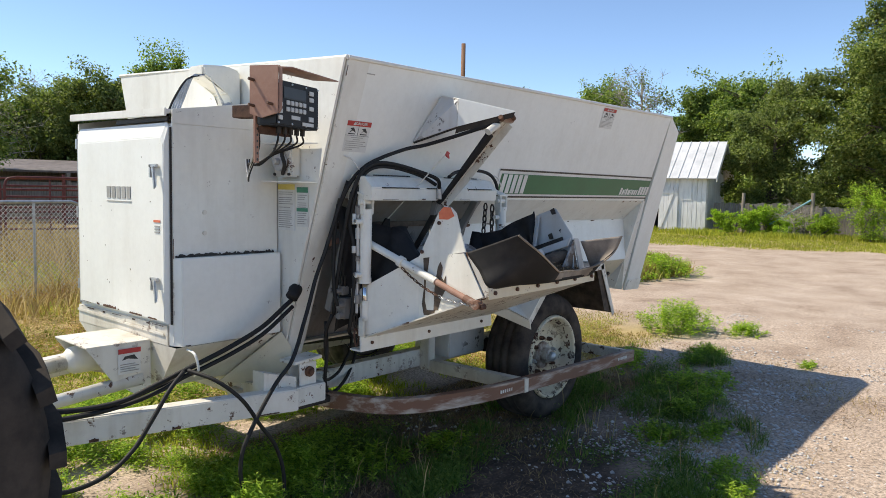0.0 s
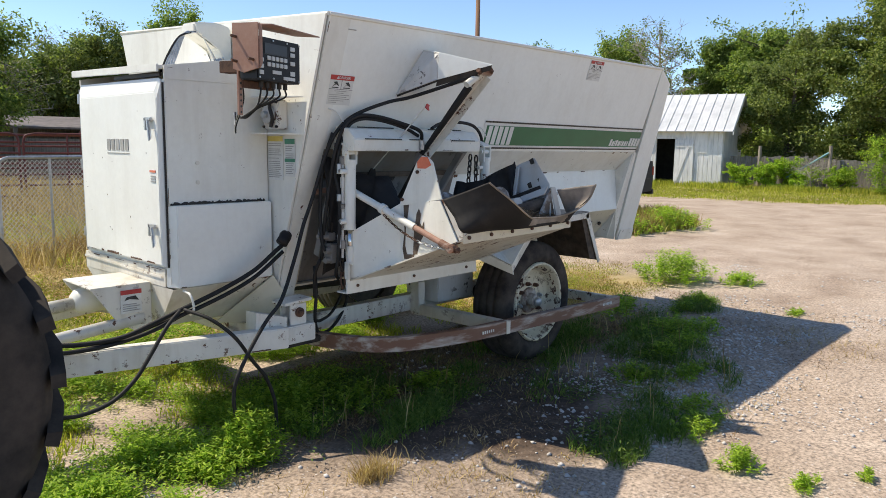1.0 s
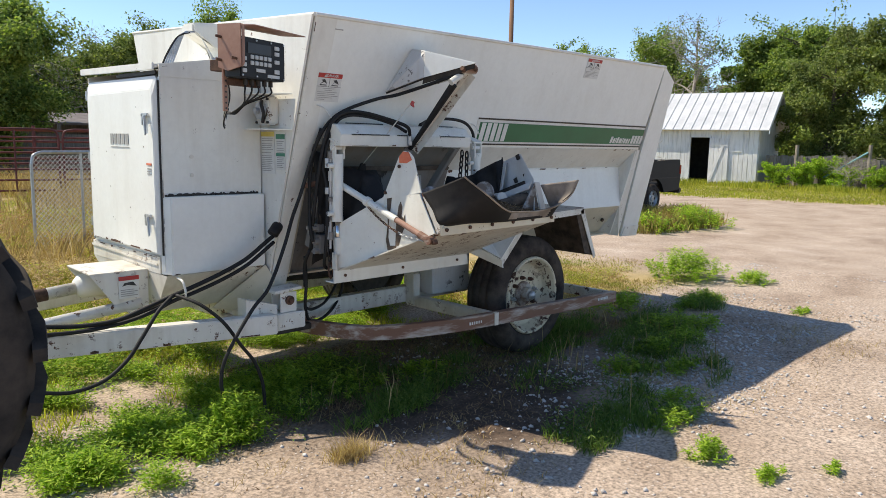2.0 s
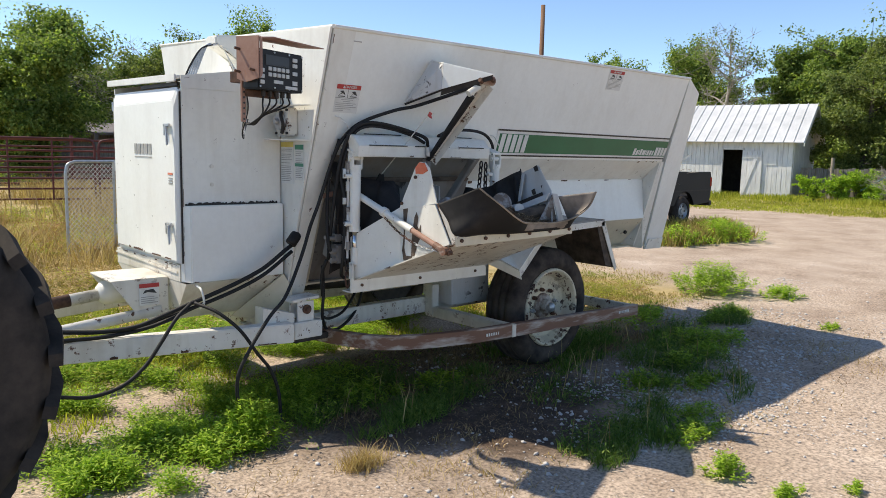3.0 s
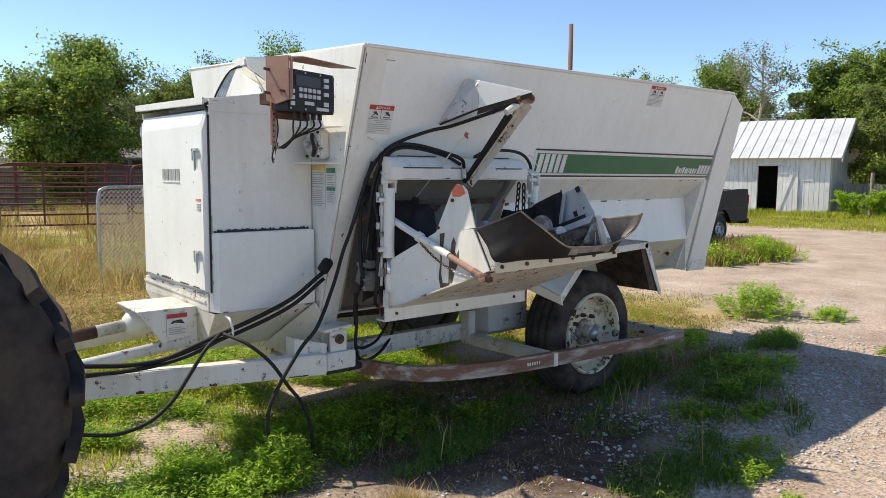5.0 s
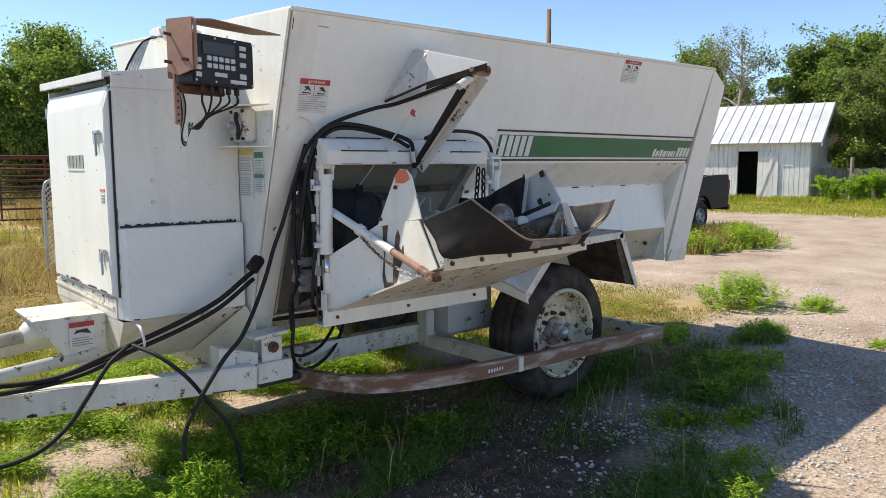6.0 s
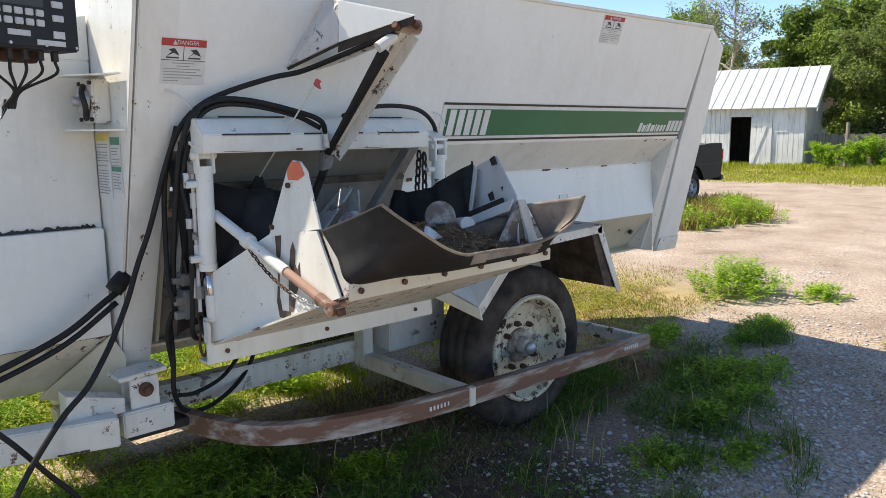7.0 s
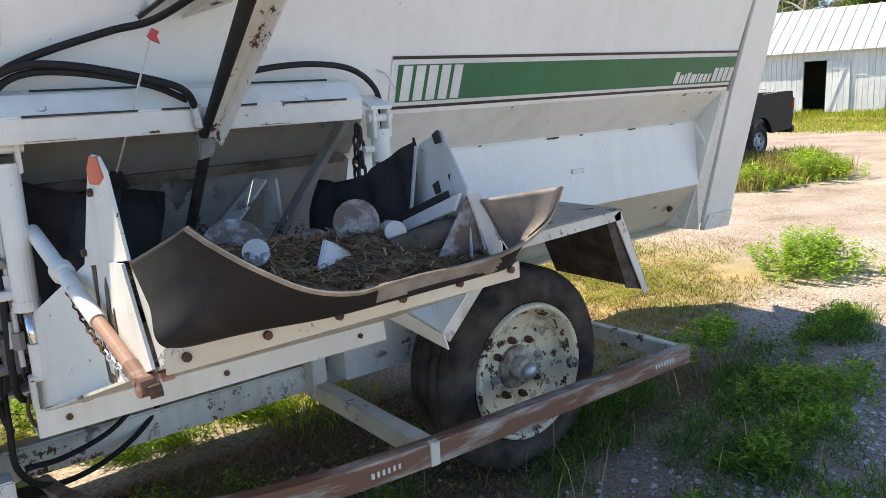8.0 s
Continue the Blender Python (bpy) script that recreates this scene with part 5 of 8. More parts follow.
def hydraulics():
    # near cylinder
    def ram(x, y, zt, zb, body_b, name):
        bm = B()
        cyl(bm, (x, y, zt - 0.06), (x - 0.005, y, body_b), 0.034, 20)
        cyl(bm, (x, y, zt - 0.05), (x, y, zt - 0.075), 0.037, 20)
        cyl(bm, (x - 0.005, y, body_b + 0.02), (x - 0.005, y, body_b - 0.01), 0.037, 20)
        ramo = part(name, bm, WHITE, wagon, "white hydraulic ram")
        bm = B()
        cyl(bm, (x - 0.005, y, body_b), (x, y, zb + 0.09), 0.016, 14)
        part("rod", bm, CHROME, ramo, "bright chrome rod", smooth=True)
        bm = B()
        cyl(bm, (x, y, zb + 0.16), (x, y, zb + 0.06), 0.022, 14)
        for s in (-1, 1):
            box(bm, x + s * 0.026 - 0.007, x + s * 0.026 + 0.007, y - 0.02, y + 0.02, zb - 0.04, zb + 0.06, 0.003)
        box(bm, x - 0.033, x + 0.033, y - 0.02, y + 0.02, zb + 0.05, zb + 0.066, 0.003)
        part("clevis", bm, WHITE, ramo)
        bm = B()
        for s in (-1, 1):
            box(bm, x + s * 0.032 - 0.007, x + s * 0.032 + 0.007, y - 0.022, y + 0.03, zt - 0.08, zt + 0.02, 0.003)
        cyl(bm, (x - 0.05, y, zt - 0.01), (x + 0.05, y, zt - 0.01), 0.014, 12)
        slab(bm, [(x - 0.045, y - 0.02, zt + 0.02), (x + 0.045, y - 0.02, zt + 0.02), (x + 0.045, y + 0.10, zt + 0.06), (x - 0.045, y + 0.10, zt + 0.06)], 0.012, (0, 0, 1))
        part("top_clevis", bm, WHITE, ramo)
        bm = B()
        cyl(bm, (x - 0.035, y, body_b + 0.04), (x - 0.075, y, body_b + 0.04), 0.014, 10)
        part("port", bm, WHITE, ramo)
        bm = B()
        cyl(bm, (x - 0.035, y, zt - 0.12), (x - 0.075, y, zt - 0.12), 0.014, 10)
        part("port", bm, WHITE, ramo)
        return ramo
    ram(2.905, 3.05, 1.655, 0.93, 1.20, "hydraulic_ram")
    ram(4.095, 2.99, 1.665, 1.20, 1.36, "hydraulic_ram")
    # slanted stay rod
    a, b = Vector((2.945, 3.06, 1.41)), Vector((3.0, 2.36, 1.148))
    d = (b - a).normalized()
    bm = B()
    cyl(bm, a, a + d * 0.50, 0.021, 16)
    cyl(bm, a + d * 0.23, a + d * 0.26, 0.03, 16)
    stay = part("stay_rod", bm, WHITE, wagon, "white telescopic stay rod with rusty end", smooth=False)
    bm = B()
    cyl(bm, a + d * 0.50, b, 0.017, 14)
    part("inner_rod", bm, BROWN, stay, "rust-brown inner rod")
    bm = B()
    cyl(bm, b - d * 0.05, b + d * 0.02, 0.021, 12)
    lathe(bm, b + d * 0.03, (1, 0.1, 0), [(-0.018, 0.0), (-0.018, 0.024), (0.018, 0.024), (0.018, 0.0)], 16)
    slab(bm, [b + Vector((0.02, -0.035, 0.045)), b + Vector((0.022, 0.0, 0.06)), b + Vector((0.022, 0.02, -0.01)), b + Vector((0.022, -0.02, -0.03))], 0.012, (1, 0, 0))
    part("rod_eye", bm, RUSTY_WHITE, stay, "rusty rod eye")
    for dx, dy, dz, r in ((0.0, -0.035, -0.012, 0.016), (0.03, -0.01, 0.03, 0.014), (0.045, 0.02, -0.005, 0.012)):
        bm = B()
        p = b + d * 0.02 + Vector((dx, dy, dz))
        cyl(bm, p, p + Vector((0.026, -0.008, 0.004)), r, 6)
        part("nut", bm, RUST if r > 0.013 else BROWN, stay)
    bm = B()
    slab(bm, [b + Vector((0.02, -0.02, 0.075)), b + Vector((0.03, 0.045, 0.05)), b + Vector((0.03, 0.05, -0.03)), b + Vector((0.025, -0.03, -0.025))], 0.010, (1, 0, 0), 0.002)
    part("bracket", bm, BROWN, stay, "rust-brown bracket at the chute corner")
    # light chain slung below the stay rod
    p0, p1 = a + d * 0.25 + Vector((0, 0, -0.03)), b + Vector((0, 0, -0.01))
    for k in range(22):
        f = (k + 0.5) / 22
        c = p0.lerp(p1, f) - Vector((0, 0, 0.05 * 4 * f * (1 - f)))
        run = d * 0.016
        side = Vector((0.007, 0, 0)) if k % 2 else Vector((0, 0.003, 0.007))
        bm = B()
        sweep(bm, [c + run * math.cos(q) + side * math.sin(q) for q in [2 * math.pi * j / 8 for j in range(9)]], 0.0028, 5, 1)
        part("chain_link", bm, RUST if k < 12 else GREY_STEEL, stay)
    # strut on the hood
    a, b = Vector((3.565, 2.60, 2.125)), Vector((3.462, 2.985, 1.64))
    d = (b - a).normalized()
    u = Vector((1, 0.25, 0)).normalized()
    u = (u - d * u.dot(d)).normalized()
    v = d.cross(u)
    bm = B()
    slab(bm, [a + u * 0.045, b + u * 0.016, b - u * 0.016, a - u * 0.030], 0.008, v)
    slab(bm, [a + u * 0.045, b + u * 0.016, b + u * 0.008, a + u * 0.037], 0.05, v)
    strut = part("strut", bm, WHITE_RUSTY, wagon, "white channel strut with stained edges")
    bm = B()
    cyl(bm, a - u * 0.050 + d * 0.10, b - u * 0.022, 0.024, 12, 0.014)
    part("strut_hose", bm, HOSE, strut)
    bm = B()
    cyl(bm, a - u * 0.03 + d * 0.04 + Vector((0, 0, 0.01)), a - u * 0.10 + d * 0.09, 0.022, 12)
    part("white_fitting", bm, WHITE, strut)
    bm = B()
    cyl(bm, a - Vector((0.05, 0, -0.02)), a + Vector((0.07, 0, 0.02)), 0.03, 14)
    part("pivot", bm, RUSTY_WHITE, strut)
    bm = B()
    slab(bm, [(3.43, 2.965, 1.70), (3.50, 2.975, 1.70), (3.475, 3.0, 1.575), (3.425, 3.0, 1.565)], 0.05, (0, 1, 0), 0.006)
    part("strut_foot", bm, GRIME_SHADE, strut, "greasy chipped strut foot")
    bm = B()
    cyl(bm, (3.452, 3.02, 1.58), (3.425, 3.28, 1.18), 0.018, 10)
    part("lower_link", bm, DARK_STEEL, strut)
    # sheet hood over the strut
    BT, RT, RD, TP, FD = (3.458, 2.985, 2.281), (3.403, 2.806, 2.248), (3.400, 2.812, 2.090), (3.535, 2.50, 2.170), (3.318, 3.085, 2.003)
    bm = B()
    slab(bm, [BT, FD, RD, RT], 0.005, None)
    hd = part("hood", bm, BARE, wagon, "bent white sheet hood over the hoist strut")
    bm = B()
    slab(bm, [RT, RD, TP], 0.005, None)
    part("hood_top", bm, WHITE_CLEAN, hd)
    bm = B()
    slab(bm, [BT, RT, TP, (3.70, 2.96, 2.24)], 0.005, None)
    part("hood_top", bm, WHITE_CLEAN, hd)
    # Dark strips standing in for the shaded gap under the hood's edge.
    bm = B()
    slab(bm, [RD, TP, (3.535, 2.515, 2.140), (3.405, 2.83, 2.050)], 0.006, (0.3, 1, 0))
    slab(bm, [FD, RD, (3.402, 2.818, 2.078), (3.322, 3.083, 1.993)], 0.006, (0.9, 0.3, 0))
    part("hood_underside", bm, DARK_STEEL, hd)
    bm = B()
    slab(bm, [(3.44, 3.05, 2.00), (3.60, 3.04, 2.05), (3.57, 2.66, 2.105), (3.44, 2.86, 2.05)], 0.006, None)
    part("hood_underside", bm, WHITE_RUSTY, hd)
    for p in ((3.555, 2.535, 2.150), (3.52, 2.62, 2.128), (3.49, 2.57, 2.142)):
        bm = B()
        cyl(bm, p, (p[0] + 0.03, p[1] + 0.008, p[2] - 0.012), 0.014, 10)
        part("pivot_bolt", bm, RUST, hd)
    # dangling cord with a red tag
    bm = B()
    sweep(bm, [(3.251, 2.767, 1.925), (3.244, 2.93, 1.78), (3.236, 3.10, 1.63), (3.23, 3.204, 1.54)], 0.0035, 6, 5)
    cord = part("cord", bm, DECAL, wagon, "white cord with a red tag")
    bm = B()
    slab(bm, [(3.238, 2.765, 1.917), (3.252, 2.765, 1.938), (3.270, 2.765, 1.928), (3.262, 2.765, 1.918), (3.268, 2.765, 1.898), (3.250, 2.765, 1.906)], 0.010, (0, -1, 0))
    part("tag", bm, DECAL_RED, cord)
    bm = B()
    slab(bm, [(3.215, 3.20, 1.545), (3.245, 3.20, 1.54), (3.27, 3.22, 1.485), (3.19, 3.22, 1.48)], 0.012, (0, 1, 0))
    part("cord_end", bm, RUBBER, cord)
    for x, z, dx in ((2.80, 1.90, 0.09), (4.20, 1.83, 0.06)):
        bm = B()
        p = on_flank(x, z, 0.004)
        sweep(bm, [p, p + Vector((dx * 0.5, -0.02, -0.02)), p + Vector((dx, -0.03, -0.075))], 0.004, 6, 4)
        part("hose_tie", bm, DECAL, wagon)
    # chain on the far end of the chute
    for k in range(6):
        bm = B()
        c = Vector((4.02, 3.01, 1.60 - 0.045 * k))
        r = 0.016
        pts = [c + Vector((math.cos(a) * r * (1 if k % 2 else 0.25), math.cos(a) * r * (0.25 if k % 2 else 1), math.sin(a) * 0.03)) for a in [2 * math.pi * q / 10 for q in range(11)]]
        sweep(bm, pts, 0.006, 6, 1)
        part("chain_link", bm, DARK_STEEL, wagon)


hydraulics()


def hoses():
    def hose(pts, r=0.014, material=HOSE, label=""):
        bm = B()
        sweep(bm, pts, r * 0.82, 10, 8)
        return part("hose", bm, material, wagon, label, smooth=True)

    hose([(3.52, 2.60, 2.118), (3.42, 2.80, 2.045), (3.34, 3.00, 1.985), (3.22, 3.05, 1.955), (3.02, 3.07, 1.89), (2.91, 3.09, 1.83), (2.84, 3.12, 1.74), (2.80, 3.16, 1.61), (2.765, 3.18, 1.48), (2.73, 3.20, 1.35), (2.68, 3.21, 1.22), (2.625, 3.20, 1.08), (2.555, 3.17, 0.96), (2.49, 3.13, 0.88), (2.42, 3.10, 0.80), (2.336, 3.10, 0.72), (2.25, 3.10, 0.61), (2.18, 3.10, 0.506), (2.13, 3.10, 0.41), (2.116, 3.10, 0.30), (2.14, 3.10, 0.18), (2.17, 3.12, 0.01)], 0.0135, label="black hydraulic hose with grey dust")
    hose([(3.42, 2.96, 1.72), (3.38, 2.94, 1.78), (3.28, 2.98, 1.82), (3.10, 3.02, 1.86), (2.97, 3.05, 1.86), (2.88, 3.07, 1.80), (2.835, 3.10, 1.66), (2.82, 3.14, 1.45), (2.81, 3.18, 1.20), (2.82, 3.22, 1.0)], 0.014)
    hose([(3.418, 2.962, 1.735), (3.422, 2.962, 1.70), (3.425, 2.965, 1.665)], 0.021, GREY_STEEL)
    hose([(3.40, 2.97, 1.75), (3.30, 3.0, 1.80), (3.12, 3.03, 1.84), (2.98, 3.06, 1.84), (2.90, 3.08, 1.78), (2.85, 3.09, 1.64), (2.845, 3.12, 1.5)], 0.013)
    hose([(2.84, 3.10, 1.70), (2.84, 3.12, 1.55), (2.85, 3.09, 1.40), (2.845, 3.08, 1.20), (2.84, 3.09, 1.02), (2.85, 3.12, 0.92), (2.90, 3.16, 0.88)], 0.013)
    hose([(3.52, 2.97, 1.80), (3.66, 3.02, 1.835), (3.85, 3.03, 1.85), (4.02, 3.04, 1.83), (4.13, 3.06, 1.76), (4.165, 3.08, 1.66), (4.165, 3.07, 1.56)], 0.013)
    hose([(4.165, 3.07, 1.60), (4.165, 3.07, 1.50)], 0.019, GREY_STEEL)
    for z0, z1 in ((1.58, 1.52), (1.40, 1.36), (1.16, 1.08)):
        hose([(2.848, 3.085, z0), (2.848, 3.085, (z0 + z1) / 2), (2.848, 3.085, z1)], 0.017, GREY_STEEL)
    # bundle from the flank down to the tongue
    hose([(2.70, 3.39, 1.11), (2.60, 3.37, 1.06), (2.453, 3.38, 0.957), (2.277, 3.39, 0.88), (2.11, 3.40, 0.822), (1.984, 3.40, 0.785), (1.83, 3.42, 0.73), (1.686, 3.45, 0.68), (1.522, 3.50, 0.665), (1.344, 3.54, 0.68), (1.2, 3.57, 0.70), (1.0, 3.60, 0.72)], 0.016, label="bundled black hoses")
    hose([(2.64, 3.36, 1.05), (2.46, 3.37, 0.925), (2.30, 3.385, 0.85), (2.12, 3.395, 0.79), (1.99, 3.40, 0.755), (1.86, 3.42, 0.70), (1.70, 3.46, 0.655), (1.50, 3.48, 0.64), (1.30, 3.49, 0.65), (1.0, 3.50, 0.66)], 0.014)
    hose([(2.02, 3.39, 0.77), (1.86, 3.44, 0.715), (1.66, 3.50, 0.65), (1.40, 3.54, 0.628), (1.0, 3.56, 0.628)], 0.010)
    hose([(1.97, 3.37, 0.79), (1.86, 3.31, 0.73), (1.76, 3.30, 0.60), (1.672, 3.30, 0.487), (1.547, 3.30, 0.40), (1.39, 3.30, 0.372), (1.245, 3.30, 0.40), (1.1, 3.30, 0.44), (0.95, 3.30, 0.5)], 0.013)
    hose([(2.0, 3.38, 0.79), (2.07, 3.24, 0.75), (2.169, 3.16, 0.646), (2.281, 3.16, 0.488), (2.364, 3.16, 0.377), (2.414, 3.16, 0.254), (2.43, 3.16, 0.154), (2.44, 3.17, 0.01)], 0.0125)
    # loop below the frame
    hose([(2.83, 3.30, 0.95), (2.825, 3.28, 0.78), (2.83, 3.30, 0.62), (2.92, 3.38, 0.50), (3.10, 3.50, 0.46), (3.30, 3.62, 0.50), (3.42, 3.68, 0.62), (3.45, 3.72, 0.78)], 0.013)
    hose([(2.86, 3.34, 0.60), (3.0, 3.46, 0.55), (3.2, 3.58, 0.56), (3.36, 3.66, 0.68), (3.40, 3.72, 0.80)], 0.012)
    bm = B()
    sweep(bm, [(2.70, 3.42, 1.135), (2.67, 3.37, 1.14), (2.63, 3.36, 1.10)], 0.036, 12, 5)
    part("hose_grommet", bm, RUBBER, wagon, smooth=True)
    bm = B()
    sweep(bm, [(2.06, 3.49, 0.87), (2.05, 3.40, 0.86), (2.055, 3.375, 0.79), (2.045, 3.40, 0.75)], 0.007, 8, 5)
    part("hose_hook", bm, WHITE, wagon)
    # valve block beside the post
    bm = B()
    box(bm, 2.83, 2.90, 3.14, 3.24, 0.98, 1.10, 0.006)
    cyl(bm, (2.80, 3.16, 1.06), (2.92, 3.16, 1.06), 0.02, 10)
    cyl(bm, (2.80, 3.16, 1.0), (2.92, 3.16, 1.0), 0.018, 10)
    part("valve_block", bm, GRIME_SHADE, wagon, "dirty hydraulic valve block")


hoses()


def ram_fittings():
    """Steel pipes, elbows and a slack chain beside the near hydraulic ram."""
    bm = B()
    sweep(bm, [(2.868, 3.075, 1.62), (2.866, 3.075, 1.30), (2.868, 3.08, 1.02)], 0.008, 8, 4)
    pipe = part("steel_pipe", bm, BARE, wagon, "scuffed steel hydraulic pipe")
    for z, h, r in ((1.60, 0.05, 0.018), (1.54, 0.03, 0.022), (1.47, 0.06, 0.014), (1.33, 0.03, 0.020), (1.27, 0.05, 0.015), (1.10, 0.05, 0.018)):
        bm = B()
        cyl(bm, (2.867, 3.075, z - h / 2), (2.867, 3.075, z + h / 2), r, 6)
        part("pipe_nut", bm, BARE if r < 0.016 else GRIME_SHADE, pipe)
    for z in (1.535, 1.24):
        bm = B()
        sweep(bm, [(2.867, 3.075, z), (2.845, 3.072, z + 0.004), (2.835, 3.05, z + 0.002)], 0.012, 8, 4)
        part("elbow", bm, GRIME_SHADE, pipe)
    for k in range(7):
        c = Vector((2.882 + 0.004 * math.sin(k), 3.085 + 0.003 * k, 1.17 - 0.036 * k))
        w = Vector((0.012, 0, 0)) if k % 2 else Vector((0, 0.012, 0))
        bm = B()
        sweep(bm, [c + w * math.cos(q) + Vector((0, 0, 0.024)) * math.sin(q) for q in [2 * math.pi * j / 10 for j in range(11)]], 0.005, 6, 1)
        part("chain_link", bm, DARK_STEEL, wagon)
    bm = B()
    sweep(bm, [(2.875, 3.10, 0.93), (2.862, 3.09, 0.88), (2.875, 3.085, 0.83), (2.895, 3.09, 0.88), (2.885, 3.10, 0.93)], 0.006, 6, 5)
    part("shackle", bm, RUST, wagon, "rusty wire shackle")
    # second valve body with ports and a lever rod
    bm = B()
    box(bm, 2.835, 2.885, 3.16, 3.25, 1.115, 1.165, 0.005)
    for y in (3.18, 3.23):
        cyl(bm, (2.80, y, 1.14), (2.92, y, 1.14), 0.014, 8)
    valve = part("valve_body", bm, GRIME_SHADE, wagon, "oily valve body")
    bm = B()
    cyl(bm, (2.86, 3.17, 1.165), (2.845, 3.15, 1.23), 0.007, 8)
    part("lever", bm, DARK_STEEL, valve)
    for pts in ([(2.90, 3.16, 1.06), (2.93, 3.15, 1.03), (2.925, 3.13, 0.97), (2.90, 3.11, 0.95)], [(2.80, 3.16, 1.06), (2.785, 3.17, 1.12), (2.79, 3.19, 1.30), (2.80, 3.18, 1.55), (2.84, 3.13, 1.76)], [(2.81, 3.22, 1.0), (2.80, 3.26, 0.90), (2.83, 3.30, 0.75)]):
        bm = B()
        sweep(bm, pts, 0.011, 8, 6)
        part("hose", bm, HOSE, wagon, smooth=True)
    bm = B()
    slab(bm, [(2.80, 3.30, 1.38), (2.90, 3.28, 1.40), (2.90, 3.28, 1.43), (2.80, 3.30, 1.41)], 0.012, (0, -1, 0))
    part("clamp_strap", bm, BROWN, wagon)


ram_fittings()


def shaft_guard():
    bm = B()
    slab(bm, [(1.655, 3.74, 0.890), (1.66, 4.12, 0.898), (1.995, 4.12, 0.898), (1.995, 3.74, 0.890)], 0.008, (0, 0, 1), 0.002)
    slab(bm, [(1.655, 3.74, 0.890), (1.995, 3.74, 0.890), (1.995, 3.74, 0.62), (1.91, 3.74, 0.615), (1.79, 3.74, 0.70)], 0.008, (0, 1, 0), 0.002)
    slab(bm, [(1.66, 4.112, 0.898), (1.995, 4.112, 0.898), (1.995, 4.112, 0.64), (1.80, 4.112, 0.70)], 0.008, (0, 1, 0), 0.002)
    g = part("shaft_guard", bm, WHITE_RUSTY, wagon, "white sheet shaft guard with rusty top")
    bm = B()
    box(bm, 1.815, 1.935, 3.734, 3.738, 0.735, 0.868)
    st = part("warning_sticker", bm, DECAL, g, "small white and red warning sticker")
    bm = B()
    box(bm, 1.815, 1.935, 3.730, 3.7335, 0.843, 0.868)
    part("heading", bm, DECAL_RED, st)
    bm = B()
    slab(bm, [(1.835, 3.733, 0.808), (1.865, 3.733, 0.815), (1.92, 3.733, 0.805), (1.90, 3.733, 0.832), (1.85, 3.733, 0.828)], 0.002, (0, -1, 0))
    part("pictogram", bm, INK, st)
    for k in range(4):
        bm = B()
        box(bm, 1.825, 1.925 - 0.02 * (k % 2), 3.731, 3.7335, 0.748 + 0.012 * k, 0.752 + 0.012 * k)
        part("print_line", bm, INK_GREY, st)
    bm = B()
    cyl(bm, (0.3, 4.0, 0.645), (1.70, 4.0, 0.785), 0.036, 20)
    sh = part("drive_tube", bm, WHITE_RUSTY, wagon, "white drive shaft tube", smooth=True)
    bm = B()
    lathe(bm, (1.66, 4.0, 0.785), (1, 0, 0.1), [(0.0, 0.045), (0.03, 0.07), (0.12, 0.08), (0.18, 0.085), (0.20, 0.06)], 24)
    part("shaft_bell", bm, WHITE, sh, smooth=True)
    bm = B()
    cyl(bm, (1.10, 4.0, 0.725), (1.50, 4.0, 0.765), 0.0375, 20)
    part("rusty_sleeve", bm, RUST, sh, "rust-brown worn sleeve of the drive tube", smooth=True)
    bm = B()
    cyl(bm, (0.4, 3.86, 0.52), (1.95, 3.75, 0.695), 0.034, 16)
    part("tongue_tube", bm, TONGUE_PAINT, wagon, "white tongue tube", smooth=True)


shaft_guard()


def ragged(name, p, q, up, height, material, seed, parent, gap=0.25):
    """A thin flaked strip along an edge, with an uneven outline."""
    rng = random.Random(seed)
    p, q, up = Vector(p), Vector(q), Vector(up).normalized()
    d = q - p
    n = max(6, int(d.length / 0.006))
    face = d.normalized().cross(up)
    run, left, on = [], 0, False
    for i in range(n + 1):
        if left <= 0 or i == n:
            if len(run) > 2:
                bm = B()
                slab(bm, [r[0] for r in run] + [r[1] for r in run[::-1]], 0.0016, face)
                part(name, bm, material, parent)
            run, on = [], not on
            left = int(rng.uniform(3, 7) + 22 * rng.random() ** 3) if on else int(2 + (60 * gap * rng.random()) ** 1.15)
            peak = rng.random() ** 1.6
        left -= 1
        if on:
            base = p + d * (i / n)
            run.append((base, base + up * height * (0.12 + 1.1 * peak * rng.uniform(0.45, 1.0))))


